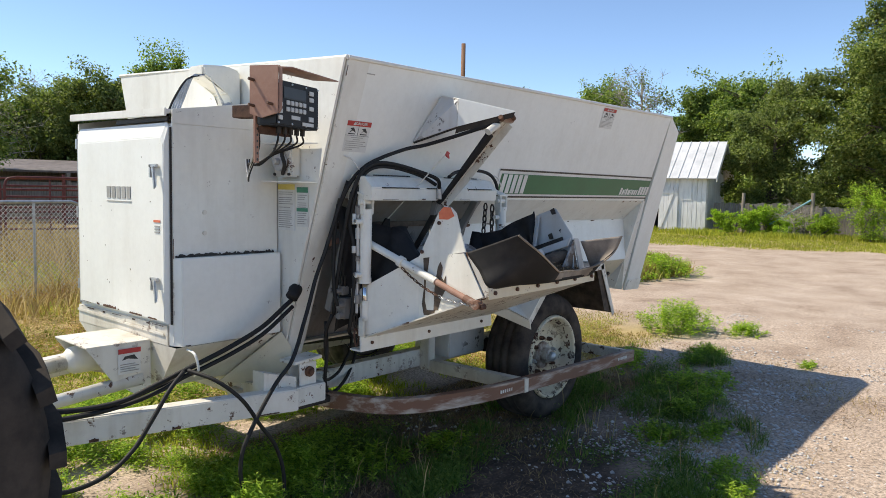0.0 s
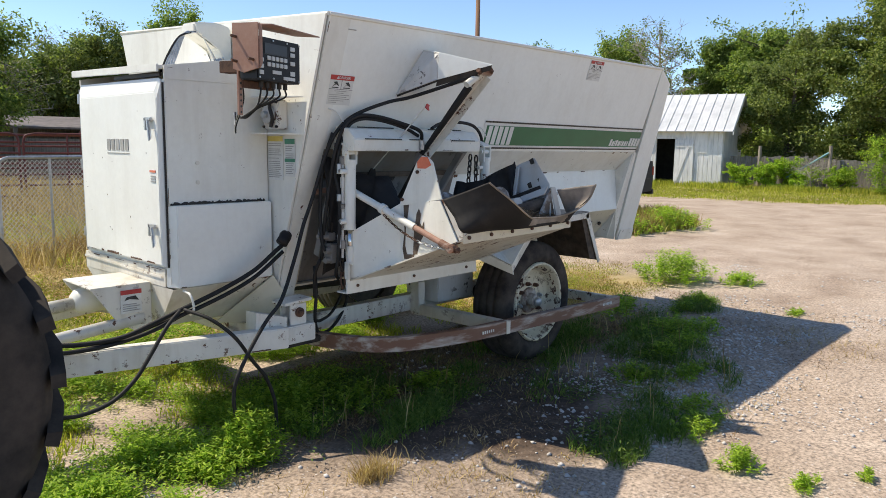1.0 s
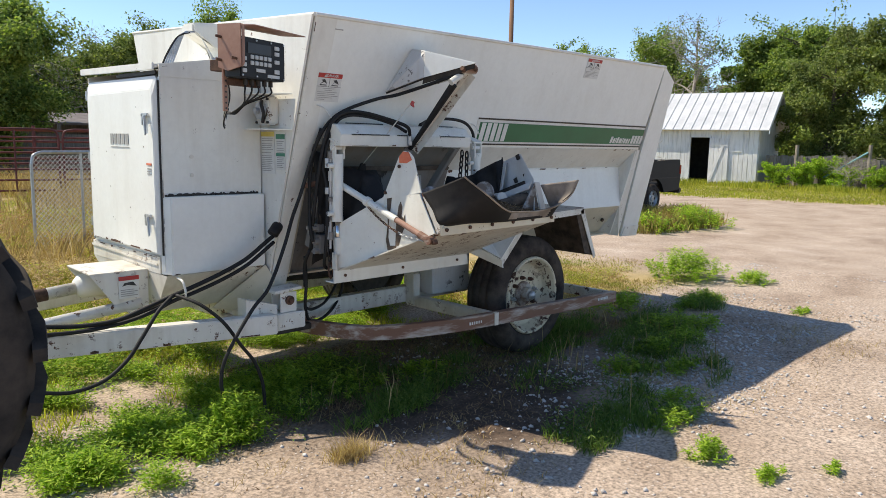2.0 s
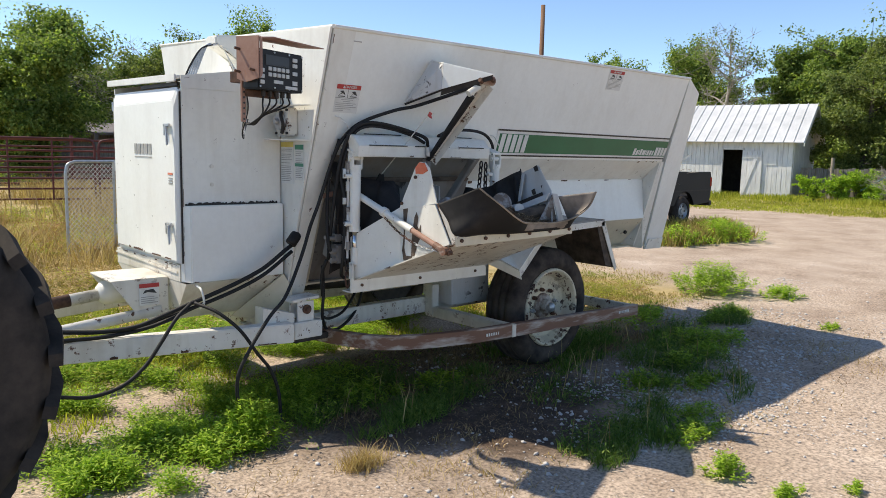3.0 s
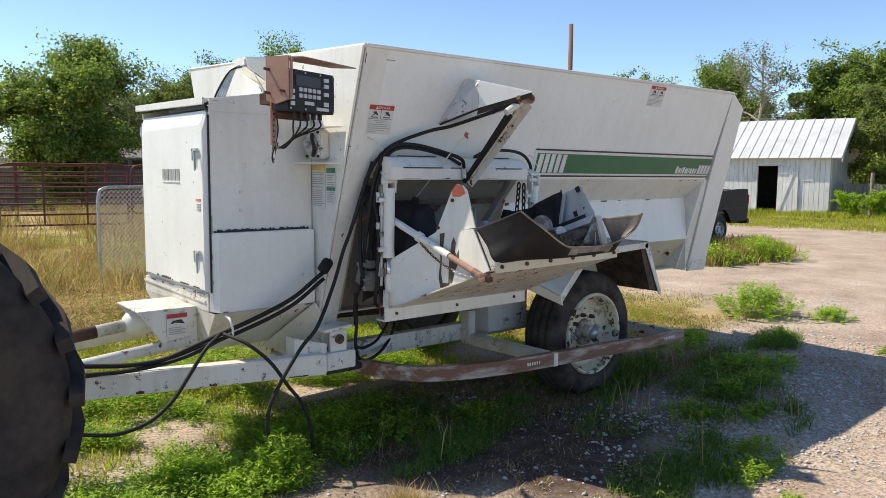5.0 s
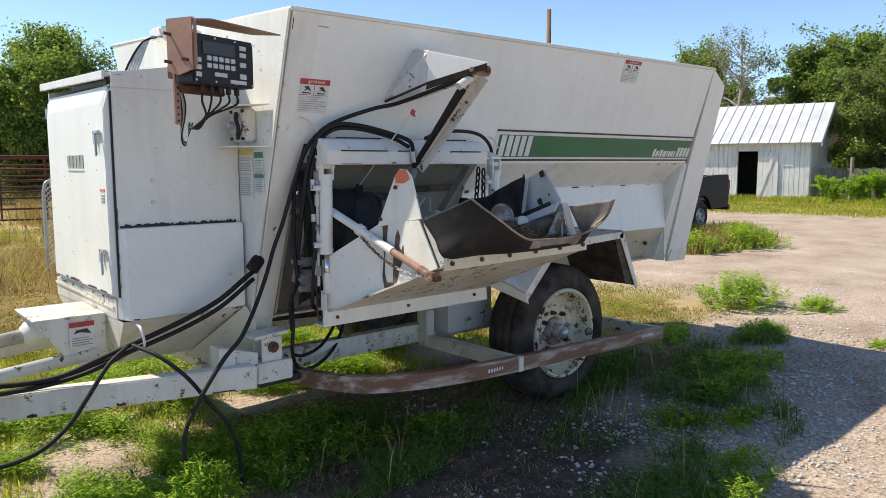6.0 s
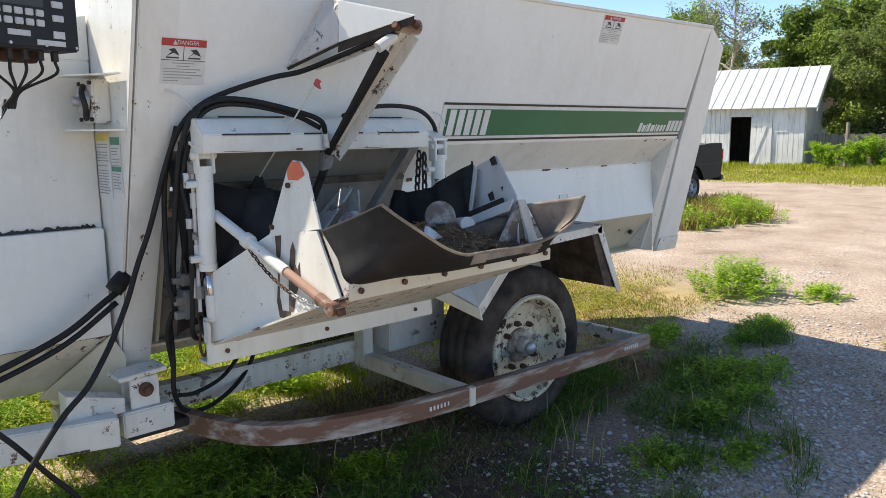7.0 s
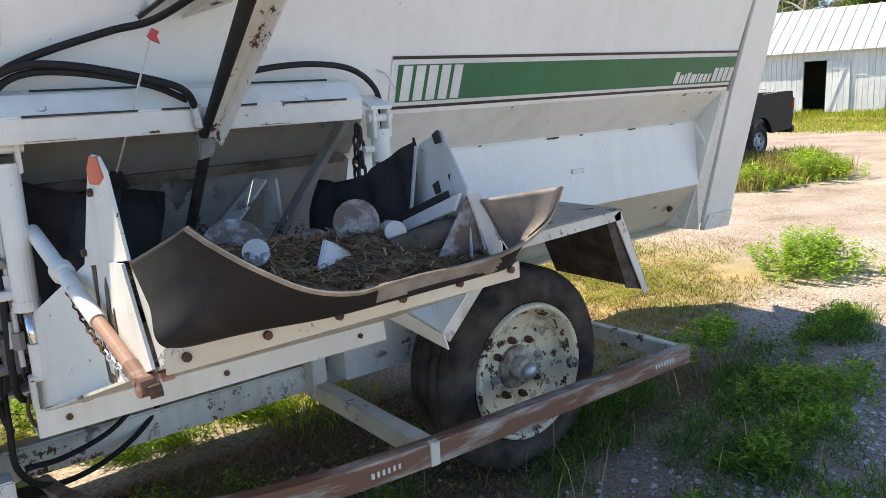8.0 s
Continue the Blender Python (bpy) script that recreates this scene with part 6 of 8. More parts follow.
def flaked_edges():
    E = ((1.9765, 4.50, 1.025), (1.9765, 3.58, 1.014), (0, 0, 1), 0.016), ((1.9965, 4.56, 0.985), (1.9965, 3.60, 0.985), (0, 0, -1), 0.012), ((2.009, 3.527, 1.05), (2.009, 3.527, 1.45), (0.1, -1, 0), 0.012)
    for k, (p, q, up, h) in enumerate(E):
        ragged("rust_flake", p, q, up, h, RUST, 40 + k, wagon)
    # crease of the flank, rail of the lid, foot of the chute, drawbar
    ragged("rust_flake", (4.9, 3.3862, 1.476), (6.5, 3.3862, 1.476), (0, 0.2, -1), 0.010, RUST, 50, wagon, 1.0)
    ragged("rust_flake", (2.03, 3.5285, 2.085), (2.62, 3.5285, 2.183), (0, 0, 1), 0.010, RUST, 51, wagon, 0.9)
    ragged("rust_flake", (3.0, 3.0485, 0.885), (4.0, 3.0485, 0.885), (0, 0, -1), 0.012, RUST, 52, wagon, 1.2)
    ragged("rust_flake", (2.45, 3.228, 0.504), (0.9, 3.667, 0.504), (0, 0, 1), 0.020, RUST, 53, wagon, 0.7)
    ragged("rust_flake", (2.05, 3.4865, 0.888), (2.64, 3.4865, 0.888), (0, 0, 1), 0.010, RUST, 54, wagon, 0.9)
    ragged("rust_flake", (2.95, 2.9665, 1.660), (3.95, 2.9665, 1.660), (0, 0, 1), 0.010, RUST, 55, wagon, 1.4)
    ragged("rust_flake", (2.694, side_y(2.36) - 0.0045, 2.36), (2.694, side_y(2.22) - 0.0045, 2.22), (1, 0, 0), 0.010, RUST, 56, wagon, 0.3)
    ragged("rust_flake", (4.22, 3.3860, 1.478), (4.75, 3.3860, 1.478), (0, 0.2, -1), 0.030, RUST, 61, wagon, 0.5)
    ragged("stain", (6.1, side_y(1.655) + 0.004, 1.653), (6.6, side_y(1.655) + 0.004, 1.653), (0, 0.66, -0.62), 0.02, TAN_EDGE, 57, wagon, 0.3)


flaked_edges()


# ---------------------------------------------------------------- tractor wheel at the hitch
def tractor_wheel():
    w = thing("tractor_wheel", (0.27, 2.70, 0), "large black ribbed tractor rear wheel", "wheel")
    c = (0.24, 2.46, 0.82)
    bm = B()
    lathe(bm, c, (0, 1, 0), [(0.04, 0.46), (0.0, 0.50), (-0.01, 0.60), (0.02, 0.70), (0.07, 0.76), (0.24, 0.78), (0.41, 0.76), (0.46, 0.70), (0.49, 0.60), (0.48, 0.50), (0.44, 0.46)], 72, caps=False)
    t = part("tyre", bm, TYRE_DARK, w, smooth=True)
    n = 22
    for k in range(n):
        for s in (0, 1):
            a0 = 2 * math.pi * (k + 0.5 * s) / n
            bm = B()
            inner, outer = [], []
            for j, (yy, da) in enumerate(((0.02, 0.0), (0.13, 0.10), (0.26, 0.20))):
                y = c[1] + (yy if s == 0 else 0.48 - yy)
                for r, lst in ((0.735 if j == 0 else 0.77, inner), (0.79 if j == 0 else 0.828, outer)):
                    for e in (-0.034, 0.034):
                        a = a0 + da + e
                        lst.append(bm.verts.new((c[0] + math.cos(a) * r, y, c[2] + math.sin(a) * r)))
            for j in range(2):
                i0 = 2 * j
                bm.faces.new((outer[i0], outer[i0 + 1], outer[i0 + 3], outer[i0 + 2]))
                bm.faces.new((inner[i0], outer[i0], outer[i0 + 2], inner[i0 + 2]))
                bm.faces.new((inner[i0 + 1], inner[i0 + 3], outer[i0 + 3], outer[i0 + 1]))
            bm.faces.new((inner[0], inner[1], outer[1], outer[0]))
            bm.faces.new((inner[4], outer[4], outer[5], inner[5]))
            part("lug", bm, TYRE_DARK, t)
    bm = B()
    lathe(bm, c, (0, 1, 0), [(0.04, 0.47), (0.03, 0.45), (0.12, 0.43), (0.16, 0.20), (0.10, 0.10), (0.08, 0.0)], 40, caps=False)
    part("rim", bm, GREY_STEEL, w, smooth=True)


tractor_wheel()


# ---------------------------------------------------------------- shed
def shed():
    base = Matrix.Translation((33.9, 13.2, 0)) @ Matrix.Rotation(radians(12.3), 4, "Z")
    sh = thing("shed", base, "white wooden shed with open door and metal roof", "shed")
    L, W, E, R = 10.0, 5.2, 2.62, 4.25

    def put(name, bm, material, parent, label=""):
        bm.transform(base)
        return part(name, bm, material, parent, label)

    bm = B()
    for y0, y1, z0 in ((0.0, 2.10, 0), (2.98, L, 0), (2.10, 2.98, 2.14)):
        box(bm, 0.0, 0.10, y0, y1, z0, E)
    front = put("front_wall", bm, SHED_WHITE, sh, "white painted board wall")
    bm = B()
    slab(bm, [(0.1, 0.0, 0), (W, 0.0, 0), (W, 0.0, E), (W / 2, 0.0, R - 0.1), (0.1, 0.0, E)], 0.1, (0, 1, 0))
    side = put("gable_wall", bm, SHED_WHITE, sh)
    bm = B()
    slab(bm, [(0.1, L, 0), (W, L, 0), (W, L, E), (W / 2, L, R - 0.1), (0.1, L, E)], 0.1, (0, -1, 0))
    put("gable_wall", bm, SHED_WHITE, sh)
    bm = B()
    box(bm, W - 0.1, W, 0.1, L - 0.1, 0, E)
    put("back_wall", bm, SHED_WHITE, sh)
    bm = B()
    box(bm, 0.11, W - 0.11, 0.11, L - 0.11, 0.0, 0.05)
    box(bm, 2.2, 2.3, 0.2, L - 0.2, 0.05, 2.5)
    put("inside", bm, INTERIOR, sh)
    # boards
    y = 0.02
    rng = random.Random(2)
    while y < 6.0:
        w = 0.20
        if not (1.95 < y + w and y < 3.0):
            bm = B()
            box(bm, -0.022 - rng.random() * 0.008, 0.0, y, y + w - 0.012, 0.05 + rng.random() * 0.05, E - 0.03)
            put("board", bm, SHED_WHITE, front)
        y += w
    x = 0.12
    while x < W - 0.1:
        bm = B()
        top = E + (R - E - 0.15) * (1 - abs(x + 0.1 - W / 2) / (W / 2))
        box(bm, x, x + 0.19, -0.022, 0.0, 0.05, top)
        put("board", bm, SHED_WHITE, side)
        x += 0.205
    # open door leaf folded back on the wall, with brace
    bm = B()
    for k in range(4):
        box(bm, -0.10, -0.07, 1.26 + 0.21 * k, 1.26 + 0.21 * k + 0.2, 0.12, 2.1)
    leaf = put("door", bm, SHED_WHITE, sh, "white plank door standing open")
    bm = B()
    slab(bm, [(-0.105, 1.95, 0.2), (-0.105, 2.08, 0.2), (-0.105, 1.58, 1.75), (-0.105, 1.45, 1.75)], 0.03, (-1, 0, 0))
    box(bm, -0.135, -0.105, 1.27, 2.09, 1.78, 1.92)
    put("brace", bm, SHED_WHITE, leaf)
    bm = B()
    box(bm, -0.06, -0.03, 0.66, 1.24, 1.50, 2.42)
    put("hatch", bm, SHED_WHITE, sh)
    bm = B()
    for y in (2.06, 2.98):
        box(bm, -0.05, 0.0, y, y + 0.06, 0, 2.2)
    box(bm, -0.05, 0.0, 2.06, 3.04, 2.14, 2.22)
    put("door_frame", bm, SHED_WHITE, sh)
    # roof: sheets with standing seams
    ov = 0.32
    k = (R - E) / (W / 2)
    bm = B()
    slab(bm, [(-ov, -0.45, E - k * ov + 0.04), (-ov, L + 0.4, E - k * ov + 0.04), (W / 2, L + 0.4, R + 0.04), (W / 2, -0.45, R + 0.04)], 0.03, (-0.3, 0, 1))
    slab(bm, [(W + ov, -0.45, E - k * ov + 0.04), (W + ov, L + 0.4, E - k * ov + 0.04), (W / 2, L + 0.4, R + 0.04), (W / 2, -0.45, R + 0.04)], 0.03, (0.3, 0, 1))
    roof = put("roof", bm, ROOF_METAL, sh, "pale standing seam metal roof")
    y = -0.45
    while y < L + 0.4:
        bm = B()
        slab(bm, [(-ov, y, E - k * ov + 0.07), (W / 2, y, R + 0.07), (W / 2, y + 0.03, R + 0.07), (-ov, y + 0.03, E - k * ov + 0.07)], 0.045, (0, 0, 1))
        put("seam", bm, ROOF_METAL, roof)
        y += 0.42
    bm = B()
    slab(bm, [(-ov, -0.47, E - k * ov - 0.10), (W / 2, -0.47, R - 0.12), (W / 2, -0.47, R + 0.05), (-ov, -0.47, E - k * ov + 0.04)], 0.03, (0, 1, 0))
    slab(bm, [(W + ov, -0.47, E - k * ov - 0.10), (W / 2, -0.47, R - 0.12), (W / 2, -0.47, R + 0.05), (W + ov, -0.47, E - k * ov + 0.04)], 0.03, (0, 1, 0))
    put("barge_board", bm, SHED_WHITE, roof)


shed()


# ---------------------------------------------------------------- pickup
def pickup():
    tr = thing("pickup_truck", (16.0, 9.7, 0), "dark pickup truck with cut brush in its bed", "pickup")
    y0, y1 = 8.92, 10.6
    zb, zt = 0.52, 1.36

    def flank(y, s):
        arch = [(17.30 + 0.47 * math.cos(a), 0.42 + 0.47 * math.sin(a)) for a in [math.pi - math.pi * k / 12 for k in range(13)]]
        pts = [(13.2, zb)] + [(16.83, zb)] + [p for p in arch if p[1] > zb] + [(17.77, zb), (18.55, zb + 0.05), (18.62, 0.95), (18.55, zt), (16.0, zt), (13.2, zt - 0.05)]
        bm = B()
        slab(bm, [(x, y, z) for x, z in pts], 0.10, (0, s, 0), 0.012)
        return bm

    body = part("bed_side", flank(y0, 1), TRUCK_PAINT, tr, "glossy black bed side")
    part("bed_side", flank(y1, -1), TRUCK_PAINT, tr)
    bm = B()
    box(bm, 18.5, 18.6, y0 + 0.1, y1 - 0.1, 0.62, 1.34, 0.01)
    part("tailgate", bm, TRUCK_PAINT, tr)
    bm = B()
    box(bm, 16.0, 18.5, y0 + 0.1, y1 - 0.1, 0.70, 0.76)
    part("bed_floor", bm, TRUCK_PAINT, tr)
    bm = B()
    box(bm, 13.4, 16.0, y0 + 0.02, y1 - 0.02, 0.55, 1.34, 0.05)
    slab(bm, [(13.9, y0 + 0.12, 1.34), (15.95, y0 + 0.12, 1.34), (15.75, y0 + 0.22, 1.80), (14.5, y0 + 0.22, 1.80)], y1 - y0 - 0.35, (0, 1, 0), 0.05)
    part("cab", bm, TRUCK_PAINT, tr)
    bm = B()
    box(bm, 12.0, 13.4, y0 + 0.05, y1 - 0.05, 0.55, 1.15, 0.08)
    part("bonnet", bm, TRUCK_PAINT, tr)
    bm = B()
    box(bm, 18.58, 18.72, y0 + 0.02, y1 - 0.02, 0.48, 0.62, 0.02)
    part("bumper", bm, DARK_STEEL, tr)
    bm = B()
    box(bm, 18.52, 18.625, y0 - 0.006, y0 + 0.12, 0.98, 1.22, 0.01)
    part("tail_light", bm, TAIL_RED, tr)
    bm = B()
    slab(bm, [(16.1, y0 - 0.012, 0.86), (18.55, y0 - 0.012, 0.88), (18.55, y0 - 0.012, 0.91), (16.1, y0 - 0.012, 0.89)], 0.012, (0, 1, 0))
    part("trim_strip", bm, DARK_STEEL, body)
    for x in (17.30, 13.0):
        for y, s in ((y0 + 0.02, 1), (y1 - 0.02, -1)):
            c = (x, y, 0.375)
            bm = B()
            lathe(bm, c, (0, s, 0), [(0.03, 0.20), (0.0, 0.23), (-0.01, 0.29), (0.02, 0.35), (0.06, 0.375), (0.18, 0.375), (0.22, 0.34), (0.22, 0.22)], 40, caps=False)
            w = part("wheel", bm, TYRE, tr, smooth=True)
            bm = B()
            lathe(bm, c, (0, s, 0), [(0.02, 0.21), (0.0, 0.20), (0.06, 0.17), (0.05, 0.07), (0.02, 0.06), (0.02, 0.0)], 28, caps=False)
            rim = part("rim", bm, GREY_STEEL, w, "grey steel wheel")
            for k in range(6):
                a = 2 * math.pi * k / 6
                bm = B()
                cyl(bm, (x + 0.135 * math.cos(a), y + s * 0.056, 0.375 + 0.135 * math.sin(a)), (x + 0.135 * math.cos(a), y + s * 0.045, 0.375 + 0.135 * math.sin(a)), 0.03, 10)
                part("rim_hole", bm, BLACK, rim)
    rng = random.Random(9)
    br = thing("brush_load", (17, 9.6, 0.8), "pile of pale cut branches in the truck bed", "brush", kind="stuff")
    bm = B()
    for k in range(90):
        x, y = rng.uniform(16.2, 18.3), rng.uniform(9.1, 10.4)
        a, e = rng.uniform(0, 6.28), rng.uniform(0.0, 0.8)
        ln = rng.uniform(0.3, 0.9)
        p = Vector((x, y, rng.uniform(0.9, 1.35)))
        d = Vector((math.cos(a) * math.cos(e), math.sin(a) * math.cos(e), math.sin(e))) * ln
        sweep(bm, [p, p + d * 0.5 + Vector((0, 0, 0.05)), p + d], 0.010, 4, 3, 0.004)
    part("branches", bm, BRUSH, br)


pickup()


# ---------------------------------------------------------------- fences, corral, barn, pole
def yard_fence():
    f = thing("board_fence", (35, 11, 0), "grey weathered board fence beside the shed", "fence")
    a, d = Vector((34.3, 13.0, 0)), Vector((0.16, -0.987, 0))
    rng = random.Random(7)
    for k in range(64):
        p = a + d * 0.155 * k
        bm = B()
        h = 1.42 + rng.uniform(-0.05, 0.04) - (0.1 if k > 25 else 0)
        slab(bm, [p, p + d * 0.145, p + d * 0.145 + Vector((0, 0, h)), p + Vector((0, 0, h))], 0.025, (1, 0.16, 0))
        part("board", bm, GREY_BOARD, f)
    for t, h in ((1.35, 1.86), (4.15, 1.90), (6.0, 1.7)):
        p = a + d * t - Vector((0.25, 0, 0))
        bm = B()
        cyl(bm, p, p + Vector((0, 0, h)), 0.085, 10, 0.075)
        part("post", bm, POST_WOOD, f, "pale weathered fence post")
    bm = B()
    p, q = a + d * 2.5 - Vector((0.32, 0, -0.5)), a + d * 4.1 - Vector((0.32, 0, -1.6))
    cyl(bm, p, q, 0.04, 8)
    part("brace", bm, TEAL, f, "teal painted pipe brace")


yard_fence()


def chain_link():
    f = thing("chain_link_fence", (5, 11.6, 0), "grey chain-link fence panels with rounded pipe frames", "fence")
    ang = math.atan2(0.55, 1.0) * 0.55
    d = Vector((math.cos(ang), math.sin(ang), 0))
    a = Vector((3.62, 11.3, 0))
    top = 1.44
    for k in range(4):
        p, q = a + d * (1.62 * k), a + d * (1.62 * k + 1.58)
        up = Vector((0, 0, 1))
        bm = B()
        sweep(bm, [p + up * 0.06, p + up * (top - 0.18)], 0.024, 8, 1)
        sweep(bm, [p + up * (top - 0.18), p + up * (top - 0.05) + d * 0.04, p + up * top + d * 0.16], 0.024, 8, 5)
        sweep(bm, [p + up * top + d * 0.16, q + up * top - d * 0.16], 0.024, 8, 1)
        sweep(bm, [q + up * top - d * 0.16, q + up * (top - 0.05) - d * 0.04, q + up * (top - 0.18)], 0.024, 8, 5)
        sweep(bm, [q + up * (top - 0.18), q], 0.024, 8, 1)
        sweep(bm, [p, p + up * 0.1], 0.024, 8, 1)
        sweep(bm, [p + d * 0.8, p + d * 0.8 + up * top], 0.02, 8, 1)
        fr = part("pipe_frame", bm, GREY_STEEL, f)
        bm = B()
        s = 0.075
        n = int(1.56 / s)
        m = int(1.36 / s)
        r = 0.005
        for i in range(-m, n):
            for sg in (1, -1):
                x0, x1 = i * s, (i + m) * s
                z0, z1 = 0.05, 0.05 + m * s
                c0, c1 = max(x0, 0.02), min(x1, 1.56)
                if c1 - c0 < 0.05:
                    continue
                za, zb = z0 + (c0 - x0), z0 + (c1 - x0)
                if sg < 0:
                    za, zb = z0 + z1 - za, z0 + z1 - zb
                cyl(bm, p + d * c0 + up * za, p + d * c1 + up * zb, r, 3, caps=False)
        part("mesh", bm, GREY_STEEL, fr)


chain_link()


def corral():
    rng = random.Random(1)
    a = Vector((1.0, 21.6, 0))
    d = Vector((0.97, -0.22, 0)).normalized()
    up = Vector((0, 0, 1))
    for k in range(4):
        f = thing("corral_panel", a + d * 3.1 * k, "dark red pipe corral panel with six rails", "corral panel", "corral panels")
        p, q = a + d * 3.1 * k, a + d * (3.1 * k + 3.0)
        h = 1.84
        bm = B()
        sweep(bm, [p, p + up * (h - 0.2)], 0.032, 8, 1)
        sweep(bm, [p + up * (h - 0.2), p + up * (h - 0.05) + d * 0.06, p + up * h + d * 0.25], 0.032, 8, 5)
        sweep(bm, [p + up * h + d * 0.25, q + up * h - d * 0.25], 0.032, 8, 1)
        sweep(bm, [q + up * h - d * 0.25, q + up * (h - 0.05) - d * 0.06, q + up * (h - 0.2)], 0.032, 8, 5)
        sweep(bm, [q + up * (h - 0.2), q], 0.032, 8, 1)
        part("frame", bm, PIPE_RED, f)
        for j in range(6):
            bm = B()
            z = 0.28 + 0.27 * j
            cyl(bm, p + up * z, q + up * z, 0.026, 8)
            part("rail", bm, PIPE_RED, f)
        for s in (1.0, 2.0):
            bm = B()
            cyl(bm, p + d * s + up * 0.28, p + d * s + up * h, 0.024, 8)
            part("upright", bm, PIPE_RED, f)
    # cross fence further back
    a = Vector((5.5, 27.0, 0))
    d = Vector((0.98, -0.15, 0)).normalized()
    f = thing("pipe_fence", a, "rusty pipe fence of a corral", "fence")
    for j in range(5):
        bm = B()
        z = 0.4 + 0.36 * j
        cyl(bm, a - d * 8 + up * z, a + d * 14 + up * z, 0.035, 8)
        part("rail", bm, PIPE_RED, f)
    for k in range(9):
        bm = B()
        cyl(bm, a + d * (2.7 * k - 8), a + d * (2.7 * k - 8) + up * 2.0, 0.06, 8)
        part("post", bm, PIPE_RED, f)


corral()


def barn():
    b = thing("low_barn", (14, 36, 0), "low open livestock shelter with dark tin roof", "barn")
    bm = B()
    slab(bm, [(8.5, 34.0, 2.15), (22, 31.0, 2.15), (23.5, 37, 2.75), (10, 40, 2.75)], 0.08, (0, 0, 1))
    part("roof", bm, BARN_ROOF, b)
    bm = B()
    slab(bm, [(10, 39.9, 0), (23.5, 36.9, 0), (23.5, 36.9, 2.72), (10, 39.9, 2.72)], 0.1, (0, 1, 0))
    # Front boards, lengthened past the roof to stand for the trees' shade there.
    slab(bm, [(5.6, 34.7, 0), (21.9, 31.05, 0), (21.9, 31.05, 1.75), (5.6, 34.7, 1.75)], 0.06, (0, 1, 0))
    part("wall", bm, GREY_BOARD, b)
    for k in range(6):
        bm = B()
        x, y = 8.7 + 2.6 * k, 34.0 - 0.58 * k
        box(bm, x - 0.08, x + 0.08, y - 0.08, y + 0.08, 0, 2.15)
        part("post", bm, GREY_BOARD, b)
    h = thing("white_outbuilding", (3, 43, 0), "small far white outbuilding with grey roof", "building")
    bm = B()
    box(bm, -2.0, 8.3, 41.0, 45.0, 0, 2.25)
    part("wall", bm, SHED_WHITE, h)
    bm = B()
    slab(bm, [(-2.3, 40.6, 2.2), (8.6, 40.6, 2.2), (8.6, 43, 3.0), (-2.3, 43, 3.0)], 0.06, (0, 0, 1))
    slab(bm, [(-2.3, 45.4, 2.2), (8.6, 45.4, 2.2), (8.6, 43, 3.0), (-2.3, 43, 3.0)], 0.06, (0, 0, 1))
    part("roof", bm, ROOF_METAL, h)


barn()


def pole():
    p = thing("utility_pole", (32.2, 26.3, 0), "brown weathered wooden utility pole", "pole")
    bm = B()
    cyl(bm, (32.23, 26.34, 0), (32.23, 26.34, 9.7), 0.16, 12, 0.115)
    part("shaft", bm, POLE_WOOD, p, smooth=True)
    bm = B()
    for x0, y0, z0, x1, y1, z1 in ((40, 34, 8.1, 60, 28, 8.3),):
        sweep(bm, [(x0, y0, z0), ((x0 + x1) / 2, (y0 + y1) / 2, (z0 + z1) / 2 - 0.25), (x1, y1, z1)], 0.018, 5, 8)
    w = part("power_line", bm, BLACK)
    tagged(w, "thin dark overhead power line", "wire")


pole()


